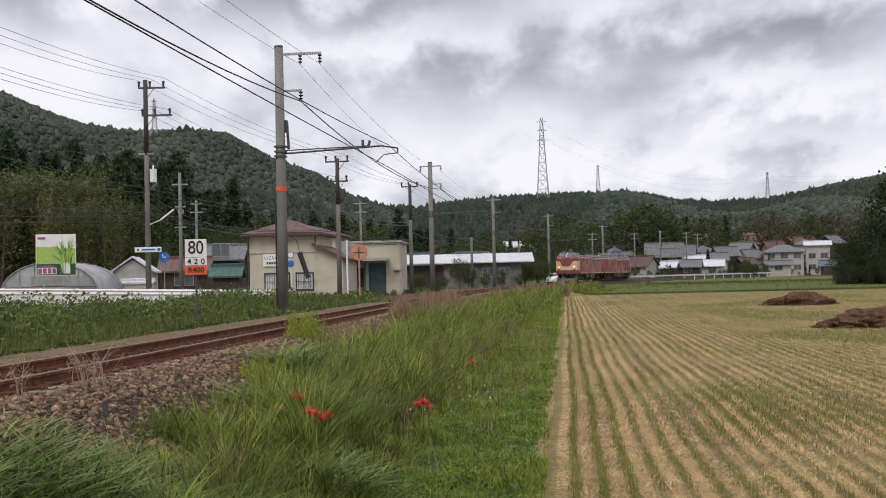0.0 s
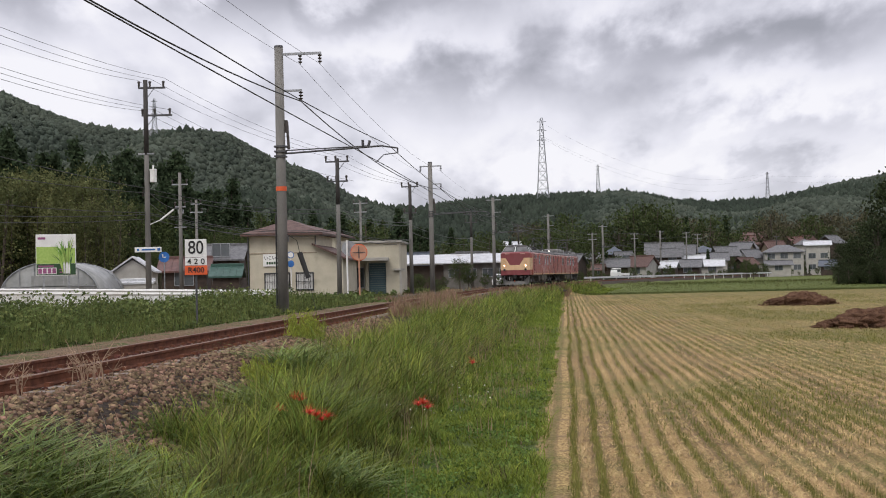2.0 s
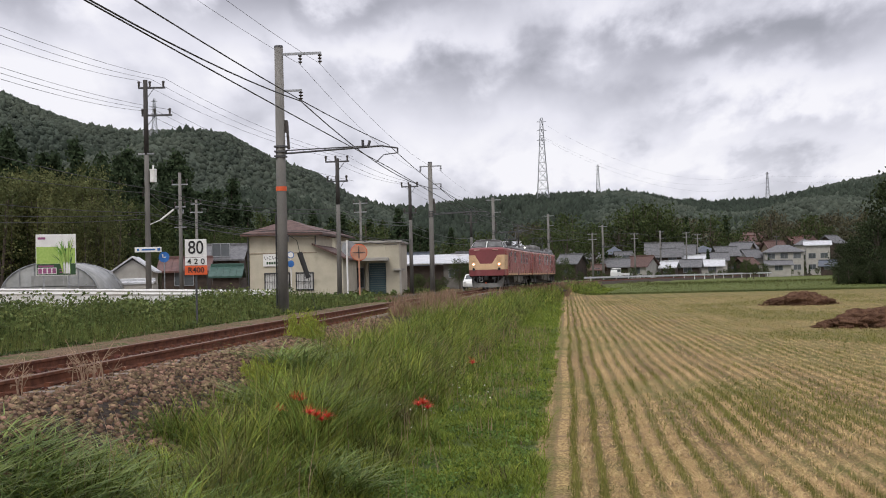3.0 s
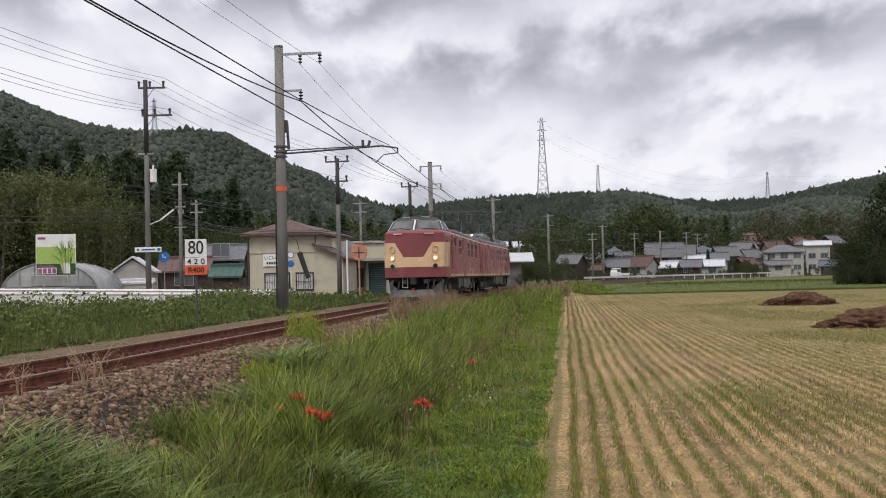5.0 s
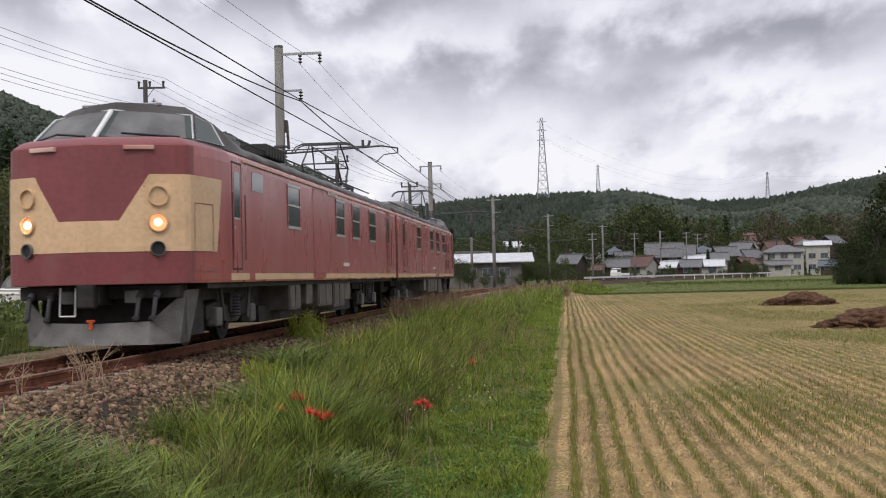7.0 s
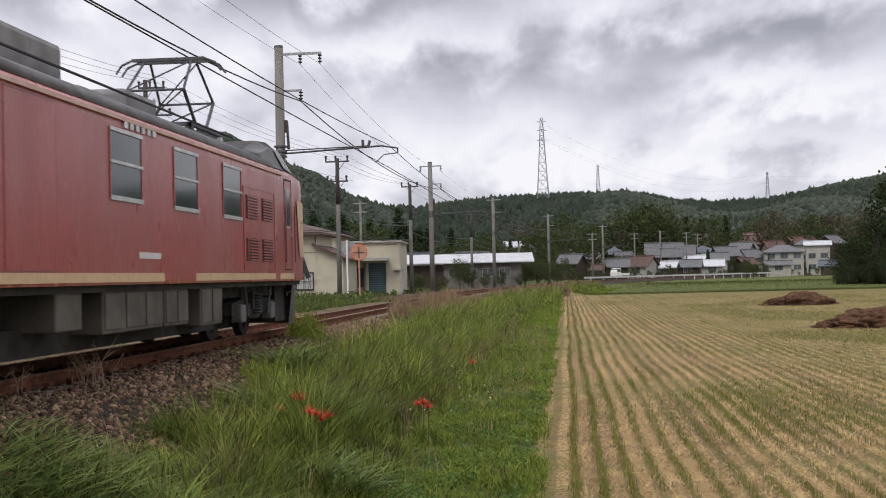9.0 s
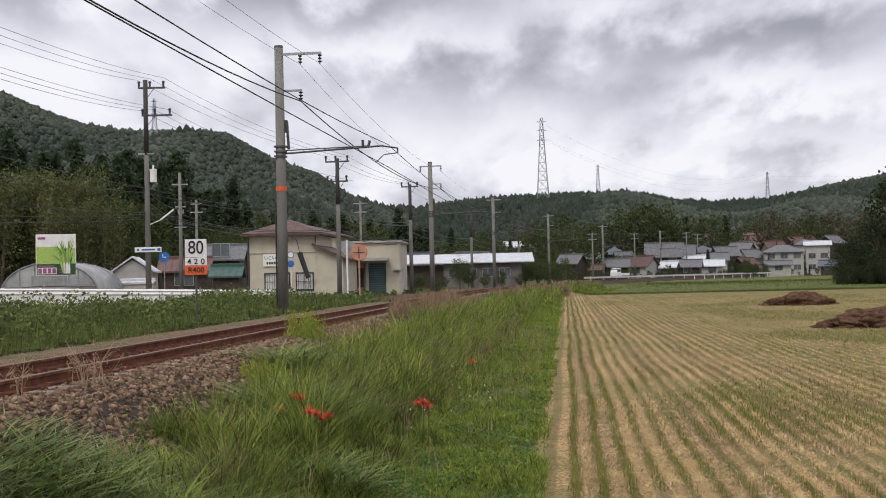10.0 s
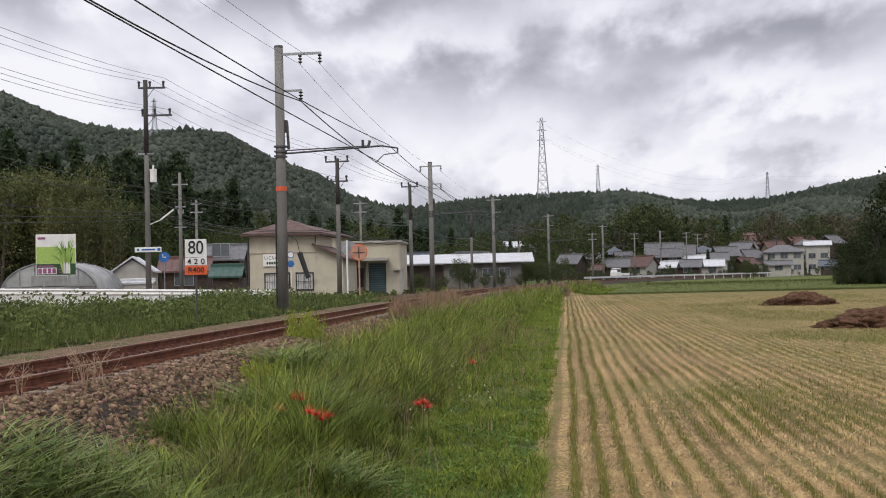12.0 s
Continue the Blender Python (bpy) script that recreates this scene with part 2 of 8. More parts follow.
def prism(bm, pts, a, b, axis="y"):
    """A polygon pulled from a to b along an axis. pts are the two other coordinates."""
    def at(p, w):
        return {"x": (w, p[0], p[1]), "y": (p[0], w, p[1]), "z": (p[0], p[1], w)}[axis]
    lo = [bm.verts.new(at(p, a)) for p in pts]
    hi = [bm.verts.new(at(p, b)) for p in pts]
    bm.faces.new(lo)
    bm.faces.new(hi[::-1])
    for i in range(len(pts)):
        j = (i + 1) % len(pts)
        bm.faces.new((lo[i], hi[i], hi[j], lo[j]))
    return bm


def empty(name, m, label="", category="", group="", kind=""):
    ob = new(name)
    ob.empty_display_size = 0.3
    ob.matrix_world = m
    return tagged(ob, label, category, group, kind)


def wires(name, lines, radius, material, label, category="wire", group="", kind=""):
    """Hanging wires: each line is a row of points; drawn as one curve turned into one mesh."""
    vs, fs = [], []
    for line in lines:
        pts = [Vector(p) for p in line]
        base = len(vs)
        for i, p in enumerate(pts):
            d = (pts[min(i + 1, len(pts) - 1)] - pts[max(i - 1, 0)]).normalized()
            s = d.cross(Vector((0, 0, 1))).normalized()
            u = s.cross(d)
            for k in range(5):
                a = 2 * math.pi * k / 5
                vs.append(p + (s * math.cos(a) + u * math.sin(a)) * radius)
        for i in range(len(pts) - 1):
            for k in range(5):
                k2 = (k + 1) % 5
                fs.append((base + i * 5 + k, base + i * 5 + k2, base + i * 5 + 5 + k2, base + i * 5 + 5 + k))
    ob = new(name, mesh_of(name, [tuple(v) for v in vs], fs, material))
    return tagged(ob, label, category, group, kind)


def sag(a, b, drop, n=14):
    a, b = Vector(a), Vector(b)
    return [a.lerp(b, i / n) - Vector((0, 0, 4 * drop * (i / n) * (1 - i / n))) for i in range(n + 1)]


# ---------------------------------------------------------------- the railway line's plan
# A straight past the camera, then an easing and a curve of about 400 m radius.
X0, Y0, TH0 = -0.736, 59.483, 0.09734


def lay_line():
    rows = []
    step = 0.5
    n_back = 520
    x, y, th = X0, Y0, TH0
    for i in range(n_back):
        x -= math.sin(th) * step
        y -= math.cos(th) * step
    for i in range(n_back + 900):
        s = (i - n_back) * step
        rows.append((s, x, y, th))
        k = 0.0 if s < 0 else (0.00155 if s < 80 else 0.00248)
        x += math.sin(th + k * step / 2) * step
        y += math.cos(th + k * step / 2) * step
        th += k * step
    return np.array(rows)


LINE = lay_line()


def on_line(s, off=0.0, z=0.0):
    """A point beside the line: off to its right, seen along growing s."""
    x, y, th = (np.interp(s, LINE[:, 0], LINE[:, i]) for i in (1, 2, 3))
    return Vector((x + math.cos(th) * off, y - math.sin(th) * off, z))


def heading(s):
    return float(np.interp(s, LINE[:, 0], LINE[:, 3]))


def beside(x, y):
    """The signed distance of points from the line's middle (right is positive) and the place along it."""
    x, y = np.asarray(x, float), np.asarray(y, float)
    best = np.full(x.shape, 1e9)
    off, at = np.zeros(x.shape), np.zeros(x.shape)
    for s, lx, ly, th in LINE[::8]:
        dx, dy = x - lx, y - ly
        d2 = dx * dx + dy * dy
        near = d2 < best
        best = np.where(near, d2, best)
        off = np.where(near, dx * math.cos(th) - dy * math.sin(th), off)
        at = np.where(near, s + dx * math.sin(th) + dy * math.cos(th), at)
    return off, at


FIELD_Z = -1.30


def drill_wave(y):
    """How far the drilled rows of the field wander sideways."""
    return 0.025 * np.sin(0.33 * y) + 0.012 * np.sin(0.9 * y + 1.3)



def smooth_step(a, b, v):
    t = np.clip((np.asarray(v, float) - a) / (b - a), 0, 1)
    return t * t * (3 - 2 * t)


def ground_z(x, y):
    off, at = beside(x, y)
    z = np.full(off.shape, -0.42)
    right = smooth_step(1.2, 5.2, off)
    lat = np.asarray(x, float) - 0.0976 * np.asarray(y, float)
    right = np.maximum(right, smooth_step(-1.3, -0.35, lat) * smooth_step(130, 126, y))
    z = z + (FIELD_Z + 0.42) * right
    left = smooth_step(-2.0, -3.2, off)
    z = z - 0.05 * left + 0.25 * smooth_step(-9, -22, off)
    z = z + 0.26 * smooth_step(-1.6, -2.6, off) * smooth_step(-11.5, -8.5, off) * smooth_step(14, 0, at)
    # the far end of the fields lies a little higher
    z = z + 0.5 * smooth_step(118, 165, y) * right
    return z

# ---------------------------------------------------------------- ground, track bed and rails
def axis_steps(lo, hi, fine_lo, fine_hi, fine):
    out = list(np.arange(fine_lo, fine_hi + fine / 2, fine))
    w, v = fine, fine_hi
    while v < hi:
        w *= 1.25
        v += w
        out.append(min(v, hi))
    w, v = fine, fine_lo
    while v > lo:
        w *= 1.25
        v -= w
        out.insert(0, max(v, lo))
    return np.array(out)


def field_material():
    """Stubble rows that run along the straight of the line: straw, green regrowth between, worn soil."""
    m = bpy.data.materials.new("ground_cover")
    m.use_nodes = True
    t = m.node_tree
    b = t.nodes["Principled BSDF"]
    tc = t.nodes.new("ShaderNodeTexCoord")

    def math_n(op, a, c, clamp=False):
        n = t.nodes.new("ShaderNodeMath")
        n.operation = op
        n.use_clamp = clamp
        for i, v in enumerate((a, c)):
            if isinstance(v, (int, float)):
                n.inputs[i].default_value = v
            else:
                t.links.new(v, n.inputs[i])
        return n.outputs[0]

    def tex(s, d, vec):
        n = t.nodes.new("ShaderNodeTexNoise")
        n.inputs["Scale"].default_value, n.inputs["Detail"].default_value = s, d
        t.links.new(vec, n.inputs["Vector"])
        return n.outputs[0]

    def rng(v, a, c, lo=0.0, hi=1.0):
        n = t.nodes.new("ShaderNodeMapRange")
        n.interpolation_type = "SMOOTHSTEP"
        for i, w in ((1, a), (2, c), (3, lo), (4, hi)):
            n.inputs[i].default_value = w
        t.links.new(v, n.inputs[0])
        return n.outputs[0]

    def mix(f, a, c):
        n = t.nodes.new("ShaderNodeMixRGB")
        for i, v in enumerate((f, a, c)):
            if isinstance(v, tuple):
                n.inputs[i].default_value = (*v, 1)
            elif isinstance(v, float):
                n.inputs[i].default_value = v
            else:
                t.links.new(v, n.inputs[i])
        return n.outputs[0]

    obj = tc.outputs["Object"]
    sp = t.nodes.new("ShaderNodeSeparateXYZ")
    t.links.new(obj, sp.inputs[0])
    lat = math_n("SUBTRACT", sp.outputs[0], math_n("MULTIPLY", sp.outputs[1], 0.0976))
    bend = math_n("MULTIPLY", math_n("SINE", math_n("MULTIPLY", sp.outputs[1], 0.33), 0.0), -0.025)
    bend = math_n("ADD", bend, math_n("MULTIPLY", math_n("SINE", math_n("ADD", math_n("MULTIPLY", sp.outputs[1], 0.9), 1.3), 0.0), -0.012))
    lat_w = math_n("ADD", lat, bend)
    row = math_n("SINE", math_n("MULTIPLY", lat_w, 2 * math.pi / 0.30), 0.0)
    swath = math_n("SINE", math_n("MULTIPLY", lat_w, 2 * math.pi / 1.5), 0.0)
    fine_n = tex(28.0, 4.0, obj)
    mid_n = tex(2.2, 5.0, obj)
    big_n = tex(0.22, 4.0, obj)
    straw = mix(rng(fine_n, 0.35, 0.65), (0.19, 0.122, 0.055), (0.50, 0.355, 0.165))
    straw = mix(rng(mid_n, 0.48, 0.75), straw, (0.20, 0.135, 0.08))
    straw = mix(rng(row, -0.55, 0.35, 0.0, 0.62), straw, (0.15, 0.108, 0.055))
    straw = mix(rng(math_n("ADD", math_n("MULTIPLY", swath, 0.25), math_n("MULTIPLY", mid_n, 0.8)), 0.42, 0.66, 0.0, 0.75), straw, (0.13, 0.09, 0.05))
    green = mix(rng(fine_n, 0.35, 0.65), (0.080, 0.078, 0.025), (0.190, 0.182, 0.055))
    g_row = rng(math_n("ADD", row, math_n("MULTIPLY", math_n("SUBTRACT", mid_n, 0.5), 2.6)), 0.35, 0.95)
    g_patch = rng(math_n("ADD", math_n("MULTIPLY", math_n("MULTIPLY", rng(lat, 2.5, 9.0), rng(sp.outputs[1], 20.0, 36.0)), 0.30), big_n), 0.45, 0.60)
    g = math_n("MAXIMUM", math_n("MULTIPLY", g_row, rng(big_n, 0.38, 0.62, 0.30, 0.85)), math_n("MULTIPLY", g_patch, rng(mid_n, 0.35, 0.6, 0.25, 0.85)))
    field = mix(g, straw, green)
    grass = mix(rng(fine_n, 0.3, 0.7), (0.035, 0.05, 0.014), (0.085, 0.12, 0.032))
    grass = mix(rng(big_n, 0.42, 0.6), grass, (0.07, 0.095, 0.028))
    dry = mix(rng(mid_n, 0.30, 0.55), grass, mix(rng(fine_n, 0.35, 0.65), (0.10, 0.068, 0.043), (0.225, 0.155, 0.098)))
    lush = mix(rng(fine_n, 0.3, 0.7), (0.07, 0.09, 0.024), (0.125, 0.145, 0.042))
    wob = math_n("MULTIPLY", math_n("SUBTRACT", mid_n, 0.5), 0.7)
    in_field = math_n("MULTIPLY", rng(math_n("ADD", lat, wob), -0.5, -0.3), rng(math_n("ADD", sp.outputs[1], math_n("MULTIPLY", wob, 4.0)), 129.0, 127.0))
    in_paddy = math_n("MULTIPLY", rng(lat, -0.4, 0.0), rng(sp.outputs[1], 133.0, 137.0))
    col = mix(rng(lat, -8.6, -7.6), dry, grass)
    col = mix(in_paddy, col, lush)
    col = mix(in_field, col, field)
    t.links.new(col, b.inputs["Base Color"])
    b.inputs["Roughness"].default_value = 0.95
    b.inputs["Specular IOR Level"].default_value = 0.15
    bp = t.nodes.new("ShaderNodeBump")
    bp.inputs["Strength"].default_value, bp.inputs["Distance"].default_value = 0.9, 0.05
    t.links.new(math_n("ADD", fine_n, math_n("MULTIPLY", row, -0.35)), bp.inputs["Height"])
    t.links.new(bp.outputs[0], b.inputs["Normal"])
    return m


def build_ground():
    xs = axis_steps(-4000, 4000, -26, 30, 0.5)
    ys = axis_steps(-600, 4500, -12, 150, 1.0)
    gx, gy = np.meshgrid(xs, ys)
    z = ground_z(gx, gy)
    z = z + 0.015 * np.sin(gx * 3.1 + gy * 0.7) * np.sin(gy * 1.9 - gx) * (np.abs(gx) < 60)
    v = np.stack([gx, gy, z], -1).reshape(-1, 3)
    nx, ny = len(xs), len(ys)
    i = np.arange(nx * ny).reshape(ny, nx)
    f = np.stack([i[:-1, :-1], i[:-1, 1:], i[1:, 1:], i[1:, :-1]], -1).reshape(-1, 4)
    ob = new("ground", mesh_of("ground", v, f, field_material(), True))
    tagged(ob, "harvested rice field with straw rows beside a grassy bank", "ground", kind="structure")


def sweep(profile, s0, s1, step, closed=True):
    """A cross-section (off, z) swept along the line."""
    ss = np.arange(s0, s1 + step / 2, step)
    n = len(profile)
    vs, fs = [], []
    for s in ss:
        for o, z in profile:
            vs.append(on_line(s, o, z))
    for i in range(len(ss) - 1):
        for k in range(n if closed else n - 1):
            k2 = (k + 1) % n
            fs.append((i * n + k, i * n + k2, (i + 1) * n + k2, (i + 1) * n + k))
    return vs, fs


def build_track():
    track = empty("railway_track", Matrix.Identity(4), "rusty single railway track on brown stone ballast", "railway track", kind="structure")
    prof = [(-2.7, -0.34), (-1.75, -0.21), (-1.1, -0.17), (1.1, -0.17), (1.75, -0.24), (2.9, -0.72)]
    vs, fs = sweep(prof, -200, 300, 2.0, False)
    bed = new("ballast_bed", mesh_of("ballast_bed", vs, fs, BALLAST_BED, True))
    bed.parent = track
    tagged(bed, "bed of brown crushed stone")
    for side in (-1, 1):
        o = side * 0.566
        web = [(-0.064, -0.153), (-0.064, -0.140), (-0.012, -0.118), (-0.010, -0.050), (-0.031, -0.040), (-0.031, -0.008),
               (0.031, -0.008), (0.031, -0.040), (0.010, -0.050), (0.012, -0.118), (0.064, -0.140), (0.064, -0.153)]
        vs, fs = sweep([(o + a, z) for a, z in web], -200, 300, 2.5)
        rail = new("rail", mesh_of("rail", vs, fs, RUST))
        rail.parent = track
        vs, fs = sweep([(o - 0.026, -0.008), (o - 0.018, 0.0), (o + 0.018, 0.0), (o + 0.026, -0.008)], -200, 300, 2.5)
        head = new("rail_head", mesh_of("rail_head", vs, fs, RAILTOP))
        head.parent = rail
        tagged(head, "worn running surface")
    bm = boxes((-1.0, 1.0, -0.12, 0.12, -0.33, -0.150), bevel=0.02)
    me = bpy.data.meshes.new("sleeper")
    bm.to_mesh(me)
    bm.free()
    me.materials.append(SLEEPER)
    clip = boxes((-0.70, -0.635, -0.06, 0.06, -0.15, -0.105), (-0.50, -0.435, -0.06, 0.06, -0.15, -0.105), (0.435, 0.50, -0.06, 0.06, -0.15, -0.105), (0.635, 0.70, -0.06, 0.06, -0.15, -0.105))
    clip_me = bpy.data.meshes.new("fastening")
    clip.to_mesh(clip_me)
    clip.free()
    clip_me.materials.append(RUST)
    s = -56.0
    while s < 60:
        p = on_line(s)
        sl = new("sleeper", me)
        sl.matrix_world = Matrix.Translation(p) @ Matrix.Rotation(-heading(s), 4, "Z")
        sl.parent = track
        c = new("fastening", clip_me)
        c.parent = sl
        s += 0.62


def build_ballast():
    rng = np.random.default_rng(3)
    n_near, n_far = 46000, 10000
    s = np.concatenate([-51 + 27 * rng.random(n_near), -26 + 40 * rng.random(n_far)])
    o = np.concatenate([-2.5 + 5.35 * rng.random(n_near), -2.5 + 5.2 * rng.random(n_far)])
    keep = (np.abs(np.abs(o) - 0.566) > 0.10)
    s, o = s[keep], o[keep]
    n = len(s)
    zt = np.interp(o, [-2.7, -1.75, -1.1, 1.1, 1.75, 2.9], [-0.34, -0.21, -0.17, -0.17, -0.24, -0.72])
    px = np.interp(s, LINE[:, 0], LINE[:, 1])
    py = np.interp(s, LINE[:, 0], LINE[:, 2])
    th = np.interp(s, LINE[:, 0], LINE[:, 3])
    c = np.stack([px + np.cos(th) * o, py - np.sin(th) * o, zt + 0.004], -1)
    cube = np.array([[x, y, z] for x in (-1, 1) for y in (-1, 1) for z in (-1, 1)], float)
    quads = np.array([[0, 1, 3, 2], [4, 6, 7, 5], [0, 4, 5, 1], [2, 3, 7, 6], [0, 2, 6, 4], [1, 5, 7, 3]])
    size = (0.009 + 0.018 * rng.random((n, 1, 1)) ** 1.5) * (0.6 + 0.8 * rng.random((n, 1, 3)))
    v = cube[None] * size * (0.7 + 0.5 * rng.random((n, 8, 1)))
    a = rng.random((n, 3)) * 6.28
    ca, sa = np.cos(a), np.sin(a)
    for ax in range(3):
        i, j = [(1, 2), (0, 2), (0, 1)][ax]
        vi, vj = v[..., i].copy(), v[..., j].copy()
        v[..., i] = vi * ca[:, ax:ax + 1] - vj * sa[:, ax:ax + 1]
        v[..., j] = vi * sa[:, ax:ax + 1] + vj * ca[:, ax:ax + 1]
    v = v + c[:, None]
    between = np.abs(o) < 0.75
    for sel, m, label in ((~between, STONE, "loose brown and grey crushed ballast stones"), (between, RUSTY_STONE, "rust-stained ballast stones between the rails")):
        w = v[sel]
        f = quads[None] + (np.arange(len(w)) * 8)[:, None, None]
        ob = new("ballast_stones", mesh_of("ballast_stones", w.reshape(-1, 3), f.reshape(-1, 4), m))
        tagged(ob, label, "ballast", kind="stuff")


build_ground()
build_track()

# ---------------------------------------------------------------- the train: two inspection railcars
CAR_L, HALF_W, NOSE = 20.5, 1.45, 10.25
# the nose in plan: distance out from the middle, and y
PLAN = [(0.0, NOSE + 0.20), (0.75, NOSE + 0.02), (1.13, NOSE - 0.16), (1.245, NOSE - 0.24), (1.30, NOSE - 0.31), (1.354, NOSE - 0.63), (1.413, NOSE - 1.2), (HALF_W, NOSE - 1.9), (HALF_W, -10.28)]
PLAN_D = [0.0]
for (xa, ya), (xb, yb_) in zip(PLAN, PLAN[1:]):
    PLAN_D.append(PLAN_D[-1] + math.hypot(xb - xa, yb_ - ya))
SILL, GUTTER = 0.98, 2.92


def edge_normal(i):
    (x0, y0), (x1, y1) = PLAN[i], PLAN[i + 1]
    return Vector((-(y1 - y0), x1 - x0)).normalized()


def corner_normal(i):
    if i == 0:
        return Vector((0.0, 1.0))
    if i == len(PLAN) - 1:
        return Vector((1.0, 0.0))
    return (edge_normal(i - 1) + edge_normal(i)).normalized()


CORNER_N = [corner_normal(i) for i in range(len(PLAN))]


def on_skin(d, z, out=0.0, side=1):
    """A point on the car's outer skin, d metres from the nose's middle along its plan."""
    rake = max(0.0, z - 1.4) * 0.05
    d = min(abs(d), PLAN_D[-1])
    i = max(k for k in range(len(PLAN) - 1) if PLAN_D[k] <= d + 1e-9)
    k = (d - PLAN_D[i]) / (PLAN_D[i + 1] - PLAN_D[i])
    p = Vector(PLAN[i]).lerp(Vector(PLAN[i + 1]), k)
    n = CORNER_N[i].lerp(CORNER_N[i + 1], k)
    w = max(0.0, 1 - max(0.0, NOSE - p.y) / 1.9)
    return Vector((side * (p.x + n.x * out), p.y + n.y * out - rake * w, z))


D_CORNER, D_SIDE = PLAN_D[3], PLAN_D[7]


def d_of(u):
    """Plan distance of a place u metres behind the nose on the straight side."""
    return D_SIDE + (u - 1.9)


def skin_patch(bm, outline, side, out=0.006, steps=None):
    """A flat patch of paint or metal laid on the skin: rows of (d left, d right, z) from low to high."""
    rows = []
    for (a0, a1, za), (b0, b1, zb) in zip(outline, outline[1:]):
        m = max(1, int((zb - za) / 0.08))
        for k in range(m):
            rows.append((a0 + (b0 - a0) * k / m, a1 + (b1 - a1) * k / m, za + (zb - za) * k / m))
    rows.append(outline[-1])
    for (a0, a1, za), (b0, b1, zb) in zip(rows, rows[1:]):
        cuts = [c for c in PLAN_D if max(a0, b0) + 0.01 < c < min(a1, b1) - 0.01]
        lo = [bm.verts.new(on_skin(d, za, out, side)) for d in [a0] + cuts + [a1]]
        hi = [bm.verts.new(on_skin(d, zb, out, side)) for d in [b0] + cuts + [b1]]
        for i in range(len(lo) - 1):
            bm.faces.new((lo[i], lo[i + 1], hi[i + 1], hi[i]))
    bmesh.ops.remove_doubles(bm, verts=bm.verts, dist=0.0005)
    return bm


def side_box(bm, side, u0, u1, z0, z1, out0, out1):
    """A box on the straight side wall between u0 and u1 metres behind the nose."""
    x0, x1 = HALF_W + out0, HALF_W + out1
    return box(bm, min(side * x0, side * x1), max(side * x0, side * x1), NOSE - u1, NOSE - u0, z0, z1)


